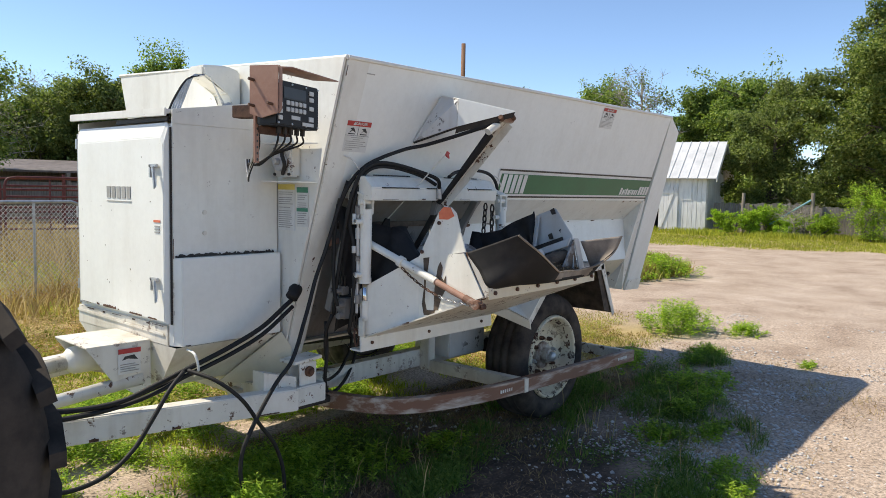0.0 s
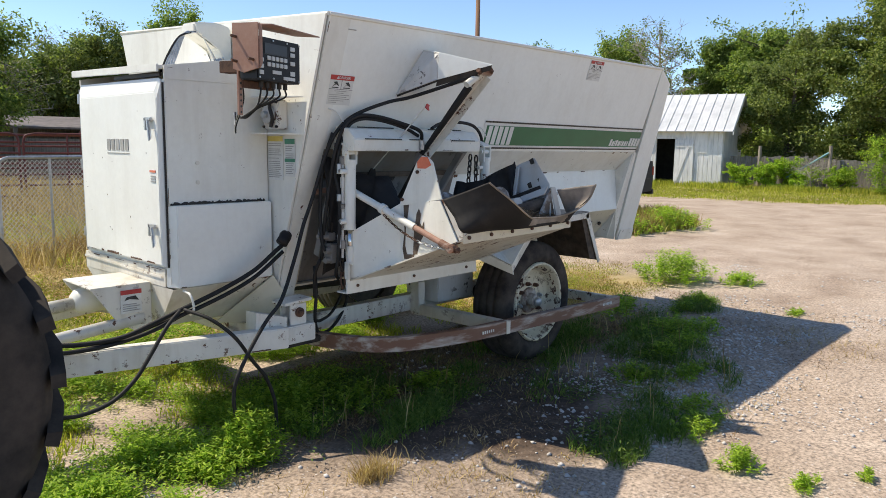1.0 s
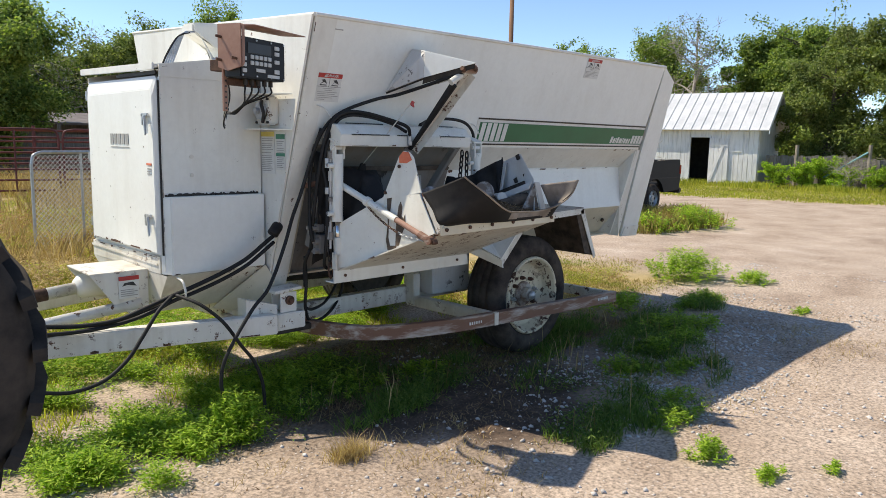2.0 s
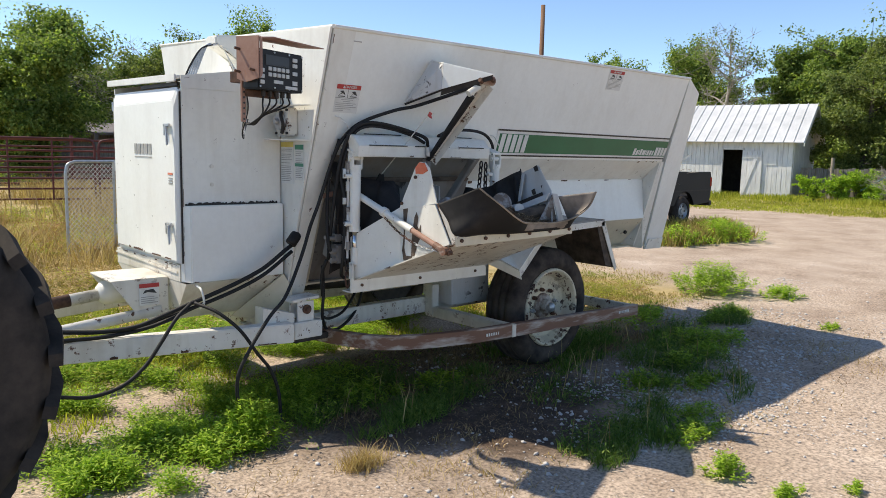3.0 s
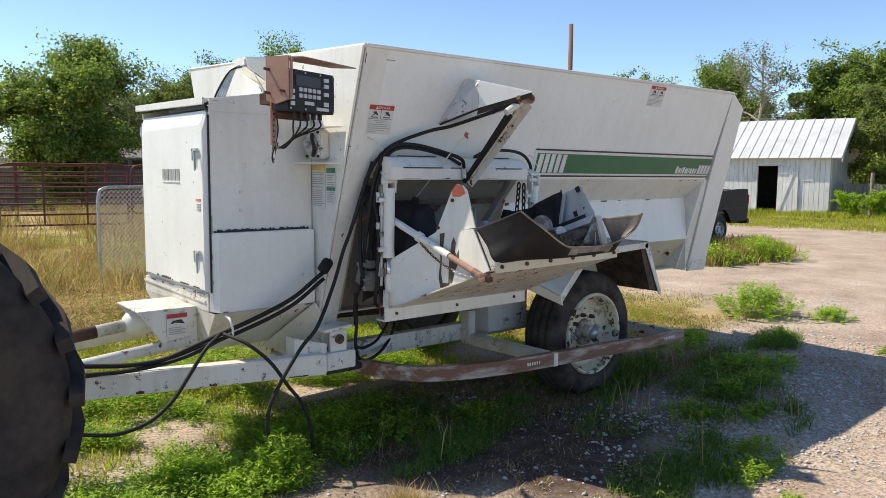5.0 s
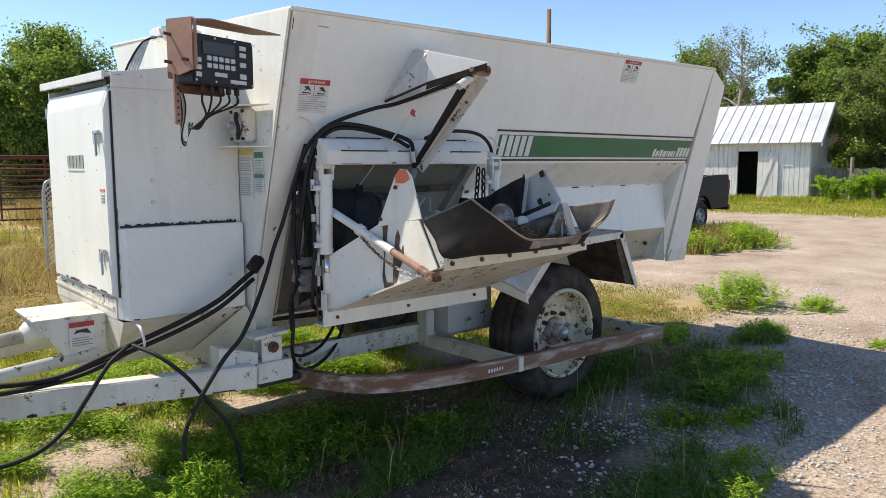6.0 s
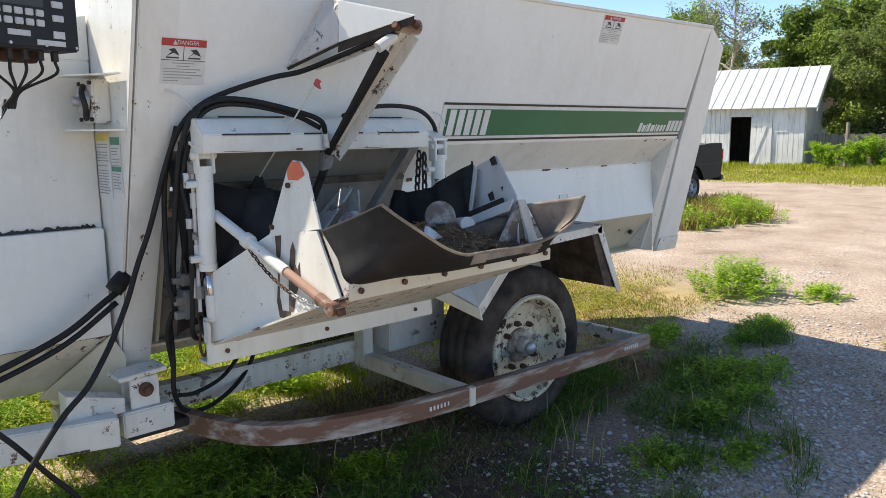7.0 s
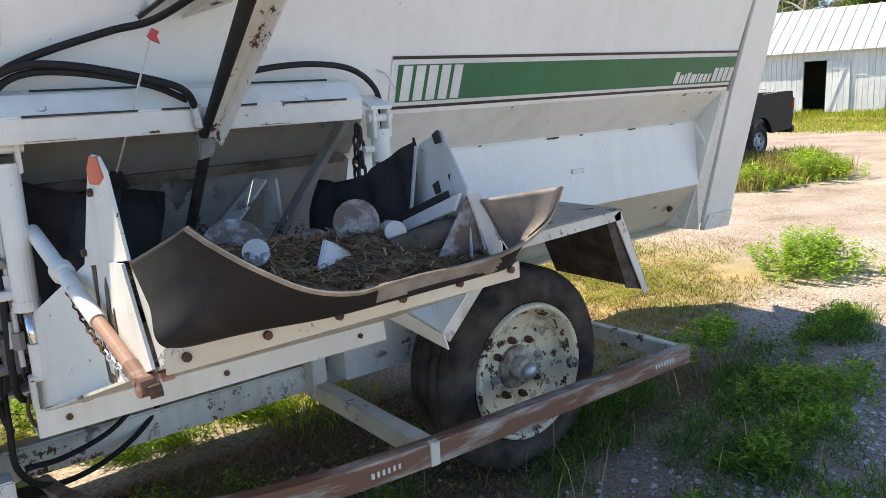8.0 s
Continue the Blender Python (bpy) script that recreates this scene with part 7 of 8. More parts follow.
# ---------------------------------------------------------------- trees
def tree(at, height, spread, seed, leaf, n_leaves=9000, size=0.16, low=0.25, name="tree", label="", bare=0.0, squash=1.0, trunk_r=None):
    rng = np.random.RandomState(seed)
    pr = random.Random(seed)
    base = Vector((at[0], at[1], 0))
    t = thing(name, base, label or "leafy green deciduous tree with uneven crown", "tree")
    tr = trunk_r or height * 0.022
    bm = B()
    lean = Vector((pr.uniform(-0.6, 0.6), pr.uniform(-0.6, 0.6), 0))
    top = base + lean + Vector((0, 0, height * 0.86))
    mids = [base.lerp(top, s) + Vector((pr.uniform(-0.2, 0.2), pr.uniform(-0.2, 0.2), 0)) * (1 if s > 0 else 0) for s in (0, 0.25, 0.5, 0.75, 1)]
    sweep(bm, mids, tr, 8, 4, tr * 0.15)
    ends, roots = [], []
    nl = 18
    for k in range(nl):
        s = low + (0.95 - low) * (k + pr.random() * 0.6) / nl
        p = base.lerp(top, s)
        a = pr.uniform(0, 6.28)
        env = math.sin(math.pi * min(1, (s - low * 0.6) / (1.12 - low * 0.6))) ** 0.6
        ln = spread * env * pr.uniform(0.6, 1.1)
        rise = ln * pr.uniform(0.15, 0.6) * squash
        q = p + Vector((math.cos(a) * ln, math.sin(a) * ln, rise))
        m = p.lerp(q, 0.5) + Vector((0, 0, ln * 0.08))
        sweep(bm, [p, m, q], tr * 0.42 * (1.1 - s * 0.6), 5, 4, tr * 0.06)
        for j in range(8):
            f = 0.25 + 0.75 * (j + pr.random()) / 8
            r = p.lerp(q, f)
            e = r + Vector((pr.gauss(0, 1), pr.gauss(0, 1), pr.gauss(0.45, 0.75))) * spread * 0.27
            sweep(bm, [r, r.lerp(e, 0.5) + Vector((0, 0, 0.05)), e], tr * 0.12, 3, 2, tr * 0.03)
            ends.append(e)
            roots.append(r)
            if bare > 0:
                for _ in range(5):
                    g = e + Vector((pr.gauss(0, 1), pr.gauss(0, 1), pr.gauss(0.4, 0.7))) * spread * 0.16
                    sweep(bm, [e, g], tr * 0.06, 3, 1, tr * 0.02)
    for _ in range(4):
        ends.append(top + Vector((pr.gauss(0, 0.3), pr.gauss(0, 0.3), pr.uniform(-0.2, 0.25))))
        roots.append(top - Vector((0, 0, height * 0.1)))
    part("trunk", bm, BARE_WOOD if bare > 0.5 else BARK, t)
    n = int(n_leaves * 3.2 * (1 - bare))
    size = size * 0.47
    if n < 50:
        return t
    ends, roots = np.array([list(e) for e in ends]), np.array([list(e) for e in roots])
    share = rng.uniform(0.05, 1.0, len(ends)) ** 1.5
    cl = rng.choice(len(ends), n, p=share / share.sum())
    f = rng.uniform(0.2, 1.18, n) ** 0.75
    rad = spread * rng.uniform(0.05, 0.13, len(ends))[cl]
    dirs = np.clip(rng.normal(size=(n, 3)), -1.7, 1.7)
    p = roots[cl] * (1 - f[:, None]) + ends[cl] * f[:, None] + dirs * rad[:, None] * (1.0, 1.0, 0.8)
    dirs /= np.linalg.norm(dirs, axis=1)[:, None]
    p[:, 2] = np.maximum(p[:, 2], 0.15)
    nrm = dirs * 0.5 + rng.normal(size=(n, 3)) * 0.6 + (0, 0, 0.5)
    nrm /= np.linalg.norm(nrm, axis=1)[:, None]
    u = np.cross(nrm, rng.normal(size=(n, 3)))
    u /= np.linalg.norm(u, axis=1)[:, None] + 1e-9
    v = np.cross(nrm, u)
    sz = size * rng.uniform(0.6, 1.5, n)
    lx, ly = u * sz[:, None], v * (sz * 0.55)[:, None]
    vv = np.stack([p - lx, p - ly + nrm * 0.2 * sz[:, None], p + lx, p + ly + nrm * 0.2 * sz[:, None]], 1).reshape(-1, 3)
    quick_mesh("crown", vv, np.arange(4 * n).reshape(-1, 4), leaf, parent=t, kind="")
    return t


def woods():
    E_, LI = "leafy green elm with dense uneven crown", "tall light green tree behind the fence"
    # left of the wagon
    tree((9.0, 31.8), 6.3, 2.9, 13, LEAF_A, 27000, 0.14, 0.10, label=E_)
    tree((28.0, 46.0), 10.2, 3.8, 14, LEAF_A, 20000, 0.19, 0.2, label=E_)
    tree((20.3, 44.5), 8.3, 3.0, 22, LEAF_B, 15000, 0.17, 0.15, label=LI)
    tree((17.6, 45.5), 6.9, 3.0, 23, LEAF_B, 14000, 0.17, 0.1, label=LI)
    tree((18.5, 48), 7.2, 3.4, 15, LEAF_B, 9000, 0.2, 0.1, label=LI)
    tree((13.5, 47), 6.8, 3.4, 16, LEAF_B, 8000, 0.2, 0.1, label=LI)
    tree((20.5, 54), 9.3, 3.0, 17, LEAF_B, 5000, 0.15, 0.2, label="half-dead tree with bare grey twigs", bare=0.75)
    tree((15.0, 44), 6.6, 2.4, 18, LEAF_B, 5000, 0.15, 0.1, label="half-dead tree with bare grey twigs", bare=0.8)
    tree((2.0, 46), 9.0, 3.5, 19, LEAF_A, 9000, 0.2, 0.15, label=E_)
    tree((46.7, 51.5), 12.2, 3.0, 20, LEAF_A, 5000, 0.22, 0.35, label=E_)
    tree((57.5, 39.5), 11.2, 3.4, 21, LEAF_A, 6000, 0.22, 0.25, label=E_)
    # behind the shed
    tree((48.5, 26.0), 9.6, 3.0, 31, LEAF_A, 15000, 0.17, 0.2, label=E_)
    tree((43.6, 21.4), 9.9, 2.6, 32, LEAF_B, 7000, 0.14, 0.15, label="half-dead tree with bare grey twigs", bare=0.85)
    tree((46.3, 17.6), 9.0, 2.6, 33, LEAF_A, 18000, 0.17, 0.15, label=E_)
    tree((45.2, 15.0), 9.3, 3.0, 34, LEAF_A, 16000, 0.17, 0.1, label=E_)
    # tall ones at the fence
    tree((38.4, 11.9), 8.0, 2.5, 41, LEAF_B, 18000, 0.13, 0.05, label=LI)
    tree((38.6, 8.9), 9.2, 2.7, 42, LEAF_C, 20000, 0.13, 0.05, label=LI)
    tree((37.0, 6.2), 10.8, 3.0, 43, LEAF_C, 22000, 0.13, 0.05, label=LI)
    tree((38.2, 2.6), 11.0, 3.2, 44, LEAF_C, 14000, 0.15, 0.05, label=LI)
    # bushes along the fence
    for k, (x, y, h, s) in enumerate(((33.3, 12.0, 1.0, 0.5), (33.6, 11.0, 1.05, 0.5), (33.9, 9.9, 0.8, 0.6), (34.2, 8.3, 0.9, 0.6), (33.2, 6.3, 2.0, 1.2), (33.4, 4.8, 1.7, 1.1), (34.6, 10.6, 1.3, 0.6))):
        tree((x, y), h, s, 60 + k, WEED_GREEN, 2600, 0.065, 0.05, name="bush", label="green leafy bush in front of the board fence", trunk_r=0.03)
    for k, (x, y, h, s) in enumerate(((33.9, 9.3, 1.3, 0.9),)):
        tree((x, y), h, s, 80 + k, WEED_GREEN, 300, 0.06, 0.05, name="brush_heap", label="heap of dry grey branches by the fence", bare=0.9, trunk_r=0.04)
    # low far hedge that closes the horizon
    rng = np.random.RandomState(8)
    n = 60000
    a = rng.uniform(-0.35, 1.75, n)
    r = rng.uniform(62, 75, n)
    hgt = 4.2 + 1.4 * np.sin(a * 17) + 1.0 * np.sin(a * 41 + 1)
    p = np.stack([np.cos(a) * r, np.sin(a) * r, rng.uniform(0, 1, n) ** 0.8 * hgt], -1)
    u = rng.normal(size=(n, 3))
    v = rng.normal(size=(n, 3))
    s = rng.uniform(0.2, 0.5, (n, 1))
    u, v = u / np.linalg.norm(u, axis=1)[:, None] * s, v / np.linalg.norm(v, axis=1)[:, None] * s
    vv = np.stack([p - u, p - v, p + u, p + v], 1).reshape(-1, 3)
    quick_mesh("far_woods", vv, np.arange(4 * n).reshape(-1, 4), LEAF_A, "low far belt of dark green trees", "woods")


woods()


# ---------------------------------------------------------------- grass and weeds
def blades(name, x, y, h, width, material, label, lean=0.5, seed=0, category="grass"):
    n = len(x)
    rng = np.random.RandomState(seed)
    a = rng.uniform(0, 6.28, n)
    z = height_at(x, y) - 0.005
    h = h * rng.uniform(0.5, 1.15, n)
    l = lean * h * rng.uniform(0.2, 1.2, n)
    w = width * rng.uniform(0.6, 1.4, n)
    b = rng.uniform(0, 6.28, n)
    wx, wy = np.cos(b) * w / 2, np.sin(b) * w / 2
    dx, dy = np.cos(a) * l, np.sin(a) * l
    p0 = np.stack([x - wx, y - wy, z], -1)
    p1 = np.stack([x + wx, y + wy, z], -1)
    p2 = np.stack([x + dx * 0.4 + wx * 0.8, y + dy * 0.4 + wy * 0.8, z + h * 0.62], -1)
    p3 = np.stack([x + dx * 0.4 - wx * 0.8, y + dy * 0.4 - wy * 0.8, z + h * 0.62], -1)
    p4 = np.stack([x + dx, y + dy, z + h], -1)
    vv = np.stack([p0, p1, p2, p3, p4], 1).reshape(-1, 3)
    i = np.arange(n)[:, None] * 5
    f = np.concatenate([i + [[0, 1, 2]], i + [[0, 2, 3]], i + [[3, 2, 4]]], 1).reshape(-1, 3)
    return quick_mesh(name, vv, f, material, label, category)


def scatter(n, x0, x1, y0, y1, seed, dens):
    rng = np.random.RandomState(seed)
    x, y = rng.uniform(x0, x1, n), rng.uniform(y0, y1, n)
    keep = rng.uniform(0, 1, n) < dens(x, y)
    return x[keep], y[keep]


def weed(name, cx, cy, rx, ry, h, n, material, seed, label, leaf=0.022):
    """A clump of upright leafy stems."""
    rng = np.random.RandomState(seed)
    ns = max(8, n // 24)
    a, r = rng.uniform(0, 6.28, ns), np.sqrt(rng.uniform(0, 1, ns)) * (0.75 + 0.35 * np.sin(3 * rng.uniform(0, 6.28, ns)))
    sx, sy = cx + np.cos(a) * r * rx, cy + np.sin(a) * r * ry
    sh = h * (1.05 - 0.65 * r ** 1.5) * rng.uniform(0.55, 1.1, ns)
    k = rng.randint(0, ns, n)
    s = rng.uniform(0.1, 1, n) ** 0.7
    lean = np.stack([np.cos(a) * r, np.sin(a) * r], -1) * 0.35 * h
    px = sx[k] + lean[k, 0] * s
    py = sy[k] + lean[k, 1] * s
    pz = height_at(sx, sy)[k] + sh[k] * s
    la = rng.uniform(0, 6.28, n)
    up = rng.uniform(-0.3, 0.65, n)
    ln = leaf * rng.uniform(0.7, 1.8, n)
    d = np.stack([np.cos(la) * np.cos(up), np.sin(la) * np.cos(up), np.sin(up)], -1)
    w = np.stack([-np.sin(la), np.cos(la), rng.uniform(-0.4, 0.4, n)], -1) * (ln * 0.26)[:, None]
    p = np.stack([px, py, pz], -1)
    vv = np.stack([p, p + d * ln[:, None] - w, p + d * (2 * ln)[:, None] - (0, 0, 0.004), p + d * ln[:, None] + w], 1).reshape(-1, 3)
    q0 = np.stack([sx, sy, height_at(sx, sy) - 0.01], -1)
    q1 = np.stack([sx + lean[:, 0], sy + lean[:, 1], height_at(sx, sy) + sh], -1)
    ww = np.array([0.003, 0.002, 0])
    sv = np.stack([q0 - ww, q0 + ww, q1 + ww * 0.4, q1 - ww * 0.4], 1).reshape(-1, 3)
    vv = np.concatenate([vv, sv])
    ob = quick_mesh(name, vv, np.arange(len(vv)).reshape(-1, 4), material, label, "weed")
    ob["group"] = "weeds in the yard"
    return ob


def low_leaves(name, x, y, h, leaf, material, label, seed, per=14):
    """Low leafy plants, many at once: each a few stems' worth of leaves."""
    rng = np.random.RandomState(seed)
    n = len(x) * per
    k = np.repeat(np.arange(len(x)), per)
    hh = (h * rng.uniform(0.4, 1.3, len(x)))[k]
    s = rng.uniform(0.05, 1, n)
    px = x[k] + rng.normal(0, 0.028, n) * (0.6 + s)
    py = y[k] + rng.normal(0, 0.028, n) * (0.6 + s)
    p = np.stack([px, py, height_at(px, py) + hh * s], -1)
    la, up = rng.uniform(0, 6.28, n), rng.uniform(-0.3, 0.7, n)
    ln = leaf * rng.uniform(0.6, 1.6, n)
    d = np.stack([np.cos(la) * np.cos(up), np.sin(la) * np.cos(up), np.sin(up)], -1)
    w = np.stack([-np.sin(la), np.cos(la), rng.uniform(-0.4, 0.4, n)], -1) * (ln * 0.27)[:, None]
    vv = np.stack([p, p + d * ln[:, None] - w, p + d * (2 * ln)[:, None] - (0, 0, 0.003), p + d * ln[:, None] + w], 1).reshape(-1, 3)
    return quick_mesh(name, vv, np.arange(4 * n).reshape(-1, 4), material, label, "weeds")


def in_spots(x, y, spots):
    out = np.zeros_like(x)
    for cx, cy, rx, ry, v in spots:
        q = ((x - cx) / rx) ** 2 + ((y - cy) / ry) ** 2
        out = np.maximum(out, v * np.clip(1.25 - q, 0, 1))
    return out


def vegetation():
    # shaded grass under and beside the wagon, its shade also put into the green
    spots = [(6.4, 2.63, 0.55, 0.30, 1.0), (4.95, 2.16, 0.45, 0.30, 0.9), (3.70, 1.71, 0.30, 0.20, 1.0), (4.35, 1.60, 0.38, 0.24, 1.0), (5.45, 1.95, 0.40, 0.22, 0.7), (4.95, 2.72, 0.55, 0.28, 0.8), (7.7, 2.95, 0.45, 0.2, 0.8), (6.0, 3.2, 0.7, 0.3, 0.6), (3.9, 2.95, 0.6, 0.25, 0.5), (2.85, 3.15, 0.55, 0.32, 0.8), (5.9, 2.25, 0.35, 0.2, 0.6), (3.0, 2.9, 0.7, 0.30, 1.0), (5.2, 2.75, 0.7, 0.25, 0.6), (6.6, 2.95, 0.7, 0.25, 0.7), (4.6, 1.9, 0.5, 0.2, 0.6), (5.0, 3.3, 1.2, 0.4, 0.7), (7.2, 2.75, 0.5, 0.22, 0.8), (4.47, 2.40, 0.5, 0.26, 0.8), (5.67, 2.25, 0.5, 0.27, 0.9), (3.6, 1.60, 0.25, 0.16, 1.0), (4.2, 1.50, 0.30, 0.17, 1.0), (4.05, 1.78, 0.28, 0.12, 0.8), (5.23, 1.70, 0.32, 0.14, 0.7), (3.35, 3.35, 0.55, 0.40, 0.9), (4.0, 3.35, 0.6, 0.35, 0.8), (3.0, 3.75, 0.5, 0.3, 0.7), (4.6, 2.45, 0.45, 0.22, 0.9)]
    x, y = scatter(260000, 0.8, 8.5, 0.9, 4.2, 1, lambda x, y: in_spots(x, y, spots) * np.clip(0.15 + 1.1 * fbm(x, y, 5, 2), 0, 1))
    blades("shade_grass", x, y, 0.085, 0.0055, GRASS_SHADE, "short green grass in the wagon's shade", 1.3, 1)
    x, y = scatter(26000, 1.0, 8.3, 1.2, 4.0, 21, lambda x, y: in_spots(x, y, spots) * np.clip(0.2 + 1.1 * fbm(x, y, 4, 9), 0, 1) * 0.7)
    low_leaves("shade_weeds", x, y, 0.12, 0.013, GRASS_SHADE, "low green weeds, colour darkened for the wagon's shade", 31)
    x, y = scatter(60000, 1.0, 8.0, 1.0, 4.2, 2, lambda x, y: 0.30 * np.clip(0.15 + 0.9 * fbm(x, y, 3, 3), 0, 1) * smoothstep(1.1, 2.0, y + 0.15 * (x - 3)))
    blades("dry_shade_grass", x, y, 0.05, 0.004, GRASS_DRY, "sparse dry grass among the weeds", 1.6, 2)
    x, y = scatter(90000, 1.6, 8.4, 1.2, 4.2, 26, lambda x, y: np.clip(0.3 + 0.9 * fbm(x, y, 2.4, 19), 0, 1) * np.clip(soil_shade_cover(x, y) + 0.3, 0, 1) * 0.7)
    blades("dead_litter", x, y, 0.020, 0.006, LITTER, "brown dead leaves and stalks on the soil", 3.2, 26)
    x, y = scatter(60000, 2.4, 6.4, 2.9, 4.2, 71, lambda x, y: np.clip(0.35 + 0.9 * fbm(x, y, 3.3, 73), 0, 1))
    blades("straw_litter", x, y, 0.030, 0.005, LITTER, "brown straw litter on the soil under the wagon", 2.4, 75)
    x, y = scatter(700, 2.6, 7.6, 1.6, 3.3, 27, lambda x, y: in_spots(x, y, spots) * 0.6)
    blades("seed_stalks", x, y, 0.24, 0.005, GRASS_DRY, "pale dry seed stalks standing in the grass", 0.35, 27)
    # leafy weeds on the sunny ground by the tongue
    sunny = [(2.15, 3.05, 0.32, 0.17, 1.0), (1.85, 2.95, 0.35, 0.15, 0.8), (1.72, 3.36, 0.28, 0.13, 0.8), (1.32, 3.0, 0.25, 0.14, 0.9), (1.25, 3.2, 0.22, 0.12, 0.6), (1.4, 3.9, 0.5, 0.22, 0.8), (2.3, 4.7, 0.7, 0.4, 1.0), (1.8, 4.9, 0.7, 0.4, 1.0), (2.4, 4.05, 0.3, 0.18, 0.7), (2.8, 3.65, 0.5, 0.25, 0.9), (2.95, 5.5, 1.0, 0.6, 0.9), (3.8, 4.75, 0.8, 0.35, 1.0), (4.8, 5.6, 1.2, 0.8, 0.9), (1.0, 4.4, 0.6, 0.4, 0.8), (1.65, 2.7, 0.25, 0.08, 0.5), (3.3, 3.6, 0.5, 0.3, 0.6), (2.0, 3.2, 0.35, 0.2, 0.9), (1.5, 3.45, 0.4, 0.2, 0.9), (2.05, 3.85, 0.5, 0.2, 0.9), (1.55, 3.1, 0.3, 0.12, 0.7), (2.6, 3.2, 0.35, 0.2, 0.9), (1.7, 3.85, 0.9, 0.42, 0.75), (2.2, 4.3, 0.7, 0.4, 0.9), (1.3, 4.4, 0.7, 0.5, 0.8), (1.15, 3.6, 0.5, 0.3, 0.7)]
    x, y = scatter(85000, 0.3, 6.5, 2.5, 6.4, 22, lambda x, y: in_spots(x, y, sunny) * np.clip(0.14 + 1.4 * fbm(x, y, 5.5, 12), 0, 1))
    low_leaves("sunny_weeds", x, y, 0.12, 0.0135, WEED_GREEN, "bright green low weeds on sunny ground", 32, 22)
    x, y = scatter(16000, 2.0, 3.8, 1.4, 2.6, 23, lambda x, y: in_spots(x, y, [(2.85, 1.98, 0.34, 0.15, 0.8), (2.5, 2.38, 0.25, 0.12, 0.4), (3.3, 1.75, 0.25, 0.10, 0.4), (2.7, 1.7, 0.5, 0.16, 0.25)]) * np.clip(0.4 + fbm(x, y, 6, 81), 0, 1))
    blades("dry_litter", x, y, 0.05, 0.005, GRASS_DRY, "flattened dry grass on the dirt", 1.8, 23)
    x, y = scatter(5000, 2.2, 6.5, 9.5, 13.5, 24, lambda x, y: np.clip(-0.1 + 1.3 * fbm(x, y, 1.4, 15), 0, 1))
    blades("tall_dry_grass", x, y, 0.50, 0.012, GRASS_DRY, "tall dry grass before the chain-link fence", 0.9, 24)
    x, y = scatter(16000, -1.5, 7.5, 7.0, 20, 61, lambda x, y: np.clip(-0.05 + 1.3 * fbm(x, y, 1.1, 63), 0, 1))
    low_leaves("rusty_weeds", x, y, 0.20, 0.026, GRASS_RUST, "rust-brown withered weeds in the field", 65, 10)
    # bright grass behind the wagon and to its front
    x, y = scatter(240000, -1.5, 7.0, 2.9, 8.5, 3, lambda x, y: np.clip(0.45 + 0.7 * fbm(x, y, 2.2, 5), 0, 1) * smoothstep(0.0, 0.7, y - np.where(x < 2.6, 3.15, 3.85)))
    blades("sunlit_grass", x, y, 0.07, 0.007, GRASS_GREEN, "sunlit yellow-green grass behind the wagon", 0.8, 3)
    x, y = scatter(190000, -4, 7.5, 5.6, 21, 4, lambda x, y: np.clip(0.6 + 0.5 * fbm(x, y, 1.0, 6), 0, 1) * dry_cover(x, y) * np.clip(14 / (y * y / 8 + 4), 0.1, 1))
    blades("field_grass", x, y, 0.085, 0.010, GRASS_GOLD, "short dry golden field grass", 1.2, 4)
    x, y = scatter(15000, -2, 7.0, 4.4, 13, 28, lambda x, y: np.clip(0.1 + 1.2 * fbm(x, y, 1.6, 16), 0, 1) * dry_cover(x, y) * np.clip(14 / (y * y / 8 + 4), 0.1, 1))
    low_leaves("field_weeds", x, y, 0.15, 0.022, GRASS_GREEN, "yellow-green low weeds in the field", 33, 12)
    x, y = scatter(12000, -2, 7.0, 5.0, 13, 29, lambda x, y: np.clip(0.1 + 1.2 * fbm(x, y, 1.3, 23), 0, 1) * dry_cover(x, y) * np.clip(14 / (y * y / 8 + 4), 0.1, 1))
    low_leaves("withered_weeds", x, y, 0.17, 0.022, GRASS_DRY, "tan withered weeds in the field", 34, 12)
    x, y = scatter(26000, -1, 9.5, 11.8, 26, 5, lambda x, y: np.clip(-0.05 + 1.3 * fbm(x, y, 0.9, 7), 0, 1))
    blades("seed_grass", x, y, 0.75, 0.016, GRASS_DRY, "tall dry seed grass along the corral", 0.75, 5)
    x, y = scatter(9000, -2, 9.0, 9.5, 21, 41, lambda x, y: np.clip(0.05 + 1.2 * fbm(x, y, 0.9, 43), 0, 1))
    low_leaves("back_weeds", x, y, 0.22, 0.035, GRASS_GREEN, "green weeds among the dry grass before the corral", 35, 9)
    # dry patch behind the wheel
    x, y = scatter(60000, 5.6, 10.5, 3.3, 6.5, 6, lambda x, y: dry_cover(x, y) * np.clip(0.6 + 0.6 * fbm(x, y, 2.5, 8), 0, 1))
    blades("dry_patch_grass", x, y, 0.035, 0.007, GRASS_GOLD, "dry yellow grass behind the wheel", 0.9, 6)
    x, y = scatter(4000, 5.8, 9.5, 3.3, 6.0, 51, lambda x, y: dry_cover(x, y) * np.clip(0.05 + 1.2 * fbm(x, y, 2.2, 53), 0, 1))
    low_leaves("patch_weeds", x, y, 0.09, 0.014, GRASS_GREEN, "yellow-green low weeds in the dry patch", 55, 12)
    x, y = scatter(5000, 5.8, 9.0, 3.3, 5.6, 56, lambda x, y: dry_cover(x, y) * np.clip(0.05 + 1.2 * fbm(x, y, 2.0, 57), 0, 1))
    low_leaves("withered_patch_weeds", x, y, 0.07, 0.014, GRASS_RUST, "rust-brown withered weeds in the dry patch", 58, 12)
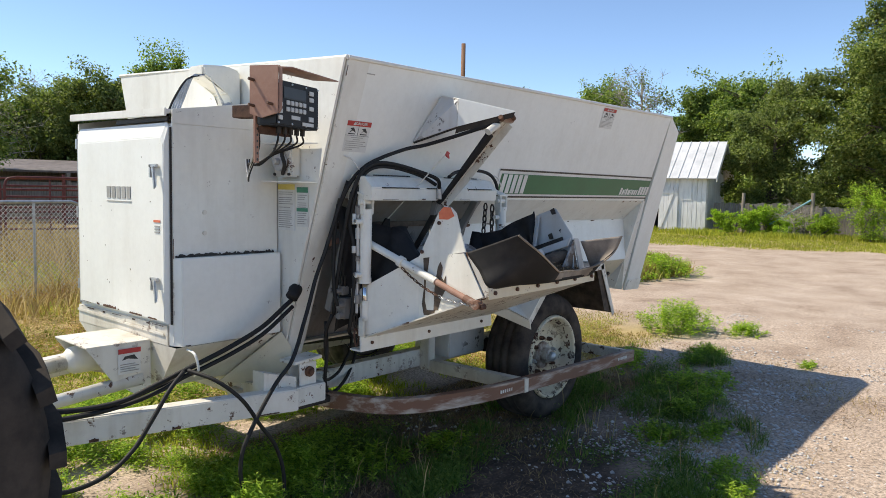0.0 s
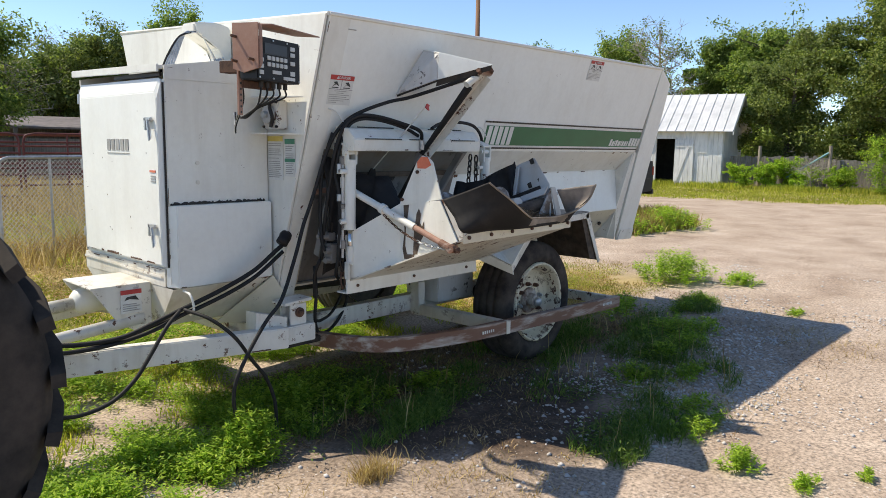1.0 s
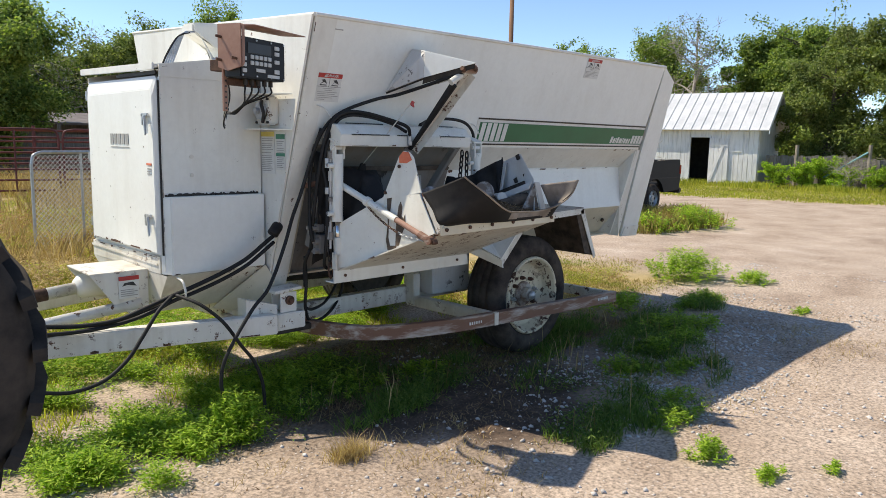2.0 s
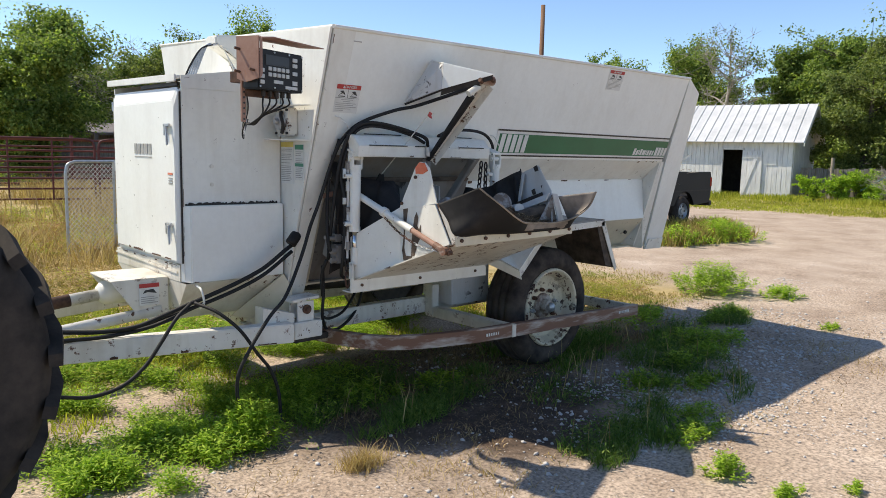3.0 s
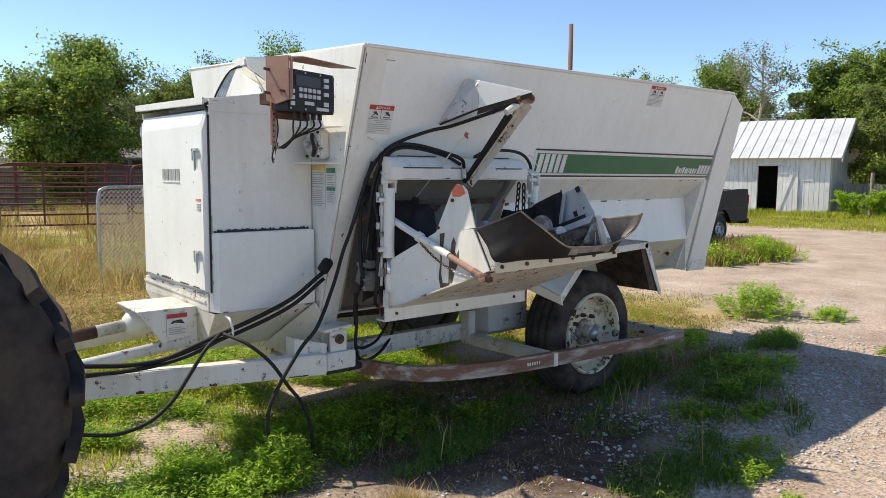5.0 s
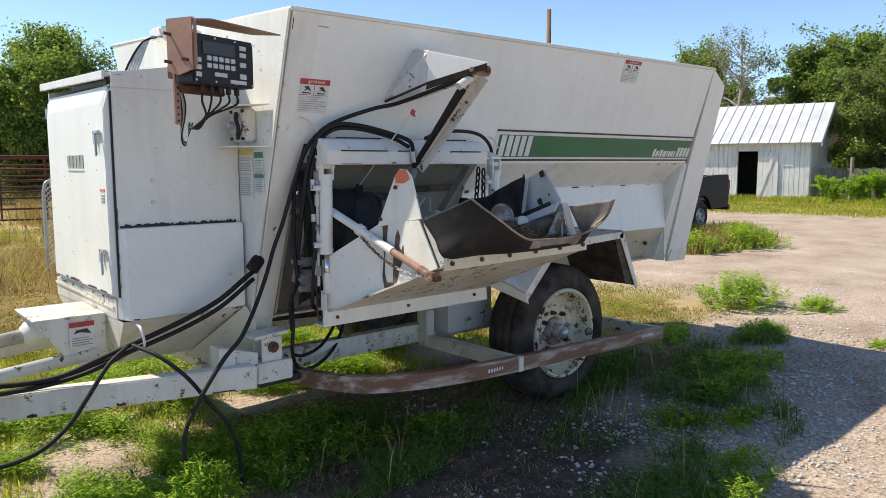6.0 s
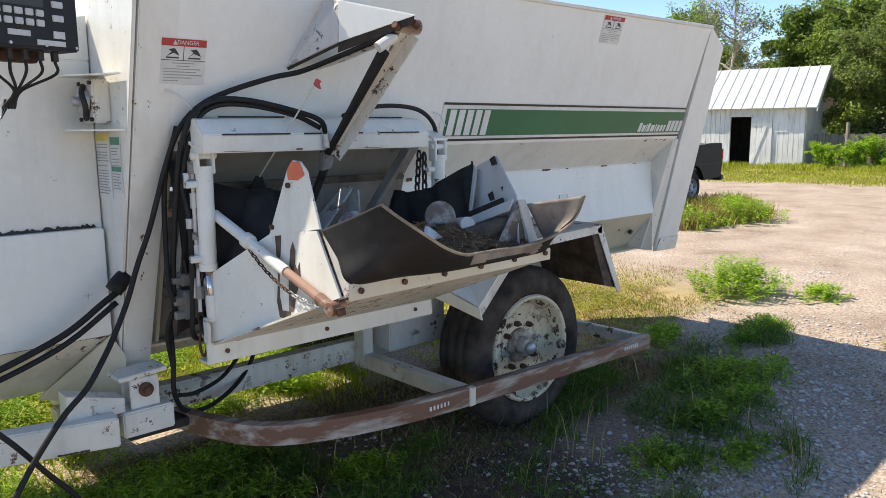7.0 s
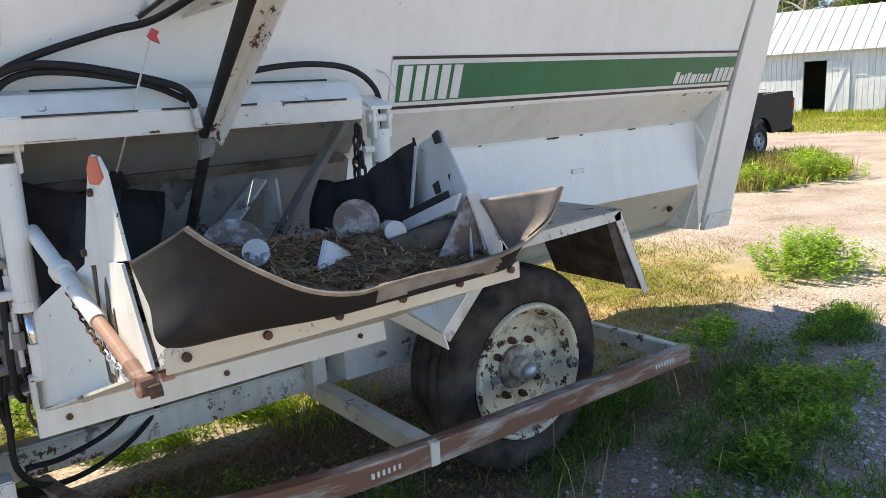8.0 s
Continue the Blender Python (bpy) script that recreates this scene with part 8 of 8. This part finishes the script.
    # strip before the shed and fence
    x, y = scatter(90000, 24, 40, 2, 24, 7, lambda x, y: smoothstep(26.3, 27.6, x * 0.94 + y * 0.34 + 0.7 * fbm(x, y, 0.9, 4)))
    blades("verge_grass", x, y, 0.075, 0.022, GRASS_GREEN, "green grass verge before the shed", 0.8, 7)
    x, y = scatter(26000, 29.5, 34.5, 4, 21, 8, lambda x, y: smoothstep(30.8, 32.2, x + 0.25 * (y - 13)) * np.clip(0.7 + fbm(x, y, 1.2, 9), 0, 1))
    blades("tall_verge_grass", x, y, 0.26, 0.03, GRASS_GREEN, "taller weeds along the shed and fence", 0.5, 8)
    # grass under the far truck
    x, y = scatter(16000, 12.5, 18.5, 6.2, 10, 9, lambda x, y: in_spots(x, y, [(15.2, 7.0, 1.4, 0.6, 1), (16.6, 8.2, 1.6, 0.7, 1), (13.8, 7.3, 1.0, 0.7, 0.9)]))
    blades("truck_grass", x, y, 0.30, 0.02, GRASS_GOLD, "yellow-green grass beside the pickup", 0.6, 9)
    # leafy weeds
    L1 = "bright green leafy weed clump in the dirt"
    W = ((9.1, 3.85, 0.5, 0.40, 0.42, 5600, 0.020), (9.5, 3.15, 0.45, 0.2, 0.16, 1500, 0.018), (8.07, 2.02, 0.16, 0.08, 0.07, 400, 0.014), (15.0, 6.6, 0.8, 0.5, 0.5, 2600, 0.03), (15.8, 7.3, 0.8, 0.5, 0.45, 2000, 0.03), (13.6, 6.9, 0.5, 0.4, 0.4, 1600, 0.03),
         (2.17, 3.05, 0.17, 0.12, 0.27, 3000, 0.015), (1.98, 3.02, 0.20, 0.12, 0.17, 2200, 0.014), (1.32, 3.02, 0.16, 0.1, 0.15, 1300, 0.014), (1.75, 3.36, 0.2, 0.1, 0.14, 1400, 0.013), (2.75, 3.45, 0.3, 0.22, 0.2, 2400, 0.016), (2.4, 3.55, 0.25, 0.16, 0.15, 1500, 0.015), (3.1, 3.25, 0.3, 0.2, 0.15, 1600, 0.016), (3.7, 3.1, 0.3, 0.18, 0.12, 1200, 0.016),
         (3.90, 1.03, 0.13, 0.07, 0.13, 1100, 0.011), (5.6, 2.3, 0.25, 0.15, 0.12, 1000, 0.016), (6.4, 2.65, 0.4, 0.2, 0.15, 1700, 0.016), (4.9, 2.2, 0.22, 0.15, 0.12, 1000, 0.014), (6.9, 3.4, 0.4, 0.2, 0.2, 1500, 0.018), (7.7, 2.98, 0.35, 0.15, 0.16, 1400, 0.016), (3.9, 0.70, 0.14, 0.05, 0.07, 600, 0.010), (4.24, 0.49, 0.07, 0.04, 0.06, 300, 0.010),
         (6.6, 2.45, 0.45, 0.18, 0.13, 1800, 0.014), (6.1, 2.35, 0.40, 0.15, 0.11, 1400, 0.014), (7.4, 2.90, 0.40, 0.12, 0.12, 1200, 0.014), (5.3, 1.95, 0.35, 0.15, 0.10, 1200, 0.013), (4.6, 1.60, 0.30, 0.14, 0.10, 1100, 0.012), (4.25, 1.42, 0.30, 0.12, 0.11, 1200, 0.012))
    for k, (cx, cy, rx, ry, h, n, lf) in enumerate(W):
        weed("weed_clump", cx, cy, rx, ry, h, n, WEED_GREEN, 200 + k, L1, lf)
    for k, (cx, cy) in enumerate(((2.47, 2.38),)):
        rng = np.random.RandomState(300 + k)
        n = 420
        x, y = cx + rng.normal(0, 0.07, n), cy + rng.normal(0, 0.035, n)
        ob = blades("dry_tuft", x, y, 0.11, 0.004, GRASS_DRY, "dry straw-coloured grass tuft", 1.1, 300 + k)
    # scattered pale stones
    rng = np.random.RandomState(12)
    n = 70000
    x, y = rng.uniform(1.2, 11.0, n), rng.uniform(-0.8, 3.8, n)
    k = rng.uniform(0, 1, n) < np.clip(0.08 + 0.25 * fbm(x, y, 1.8, 11) + in_spots(x, y, [(5.3, 1.9, 1.6, 0.7, 1.0), (6.8, 2.1, 1.4, 0.6, 1.2), (4.1, 1.9, 0.6, 0.5, 0.5), (2.3, 3.3, 0.5, 0.3, 0.4)]) * np.clip(0.5 + fbm(x, y, 2.6, 31), 0, 1), 0.01, 1)
    x, y = x[k], y[k]
    n = len(x)
    s = 0.004 + 0.018 * rng.uniform(0, 1, n) ** 3
    base = np.array([(1, 0, 0), (-1, 0, 0), (0, 1, 0), (0, -1, 0), (0, 0, 1), (0, 0, -1)], dtype=float)
    oct_f = np.array([(0, 2, 4), (2, 1, 4), (1, 3, 4), (3, 0, 4), (2, 0, 5), (1, 2, 5), (3, 1, 5), (0, 3, 5)])
    v = base[None] * rng.uniform(0.6, 1.3, (n, 6, 1)) * s[:, None, None] * np.array([1, 1, 0.6])
    v += np.stack([x, y, height_at(x, y) + s * 0.15], -1)[:, None]
    f = (oct_f[None] + np.arange(n)[:, None, None] * 6).reshape(-1, 3)
    quick_mesh("stones", v.reshape(-1, 3), f, STONE, "pale limestone gravel scattered over the dirt", "gravel")


vegetation()
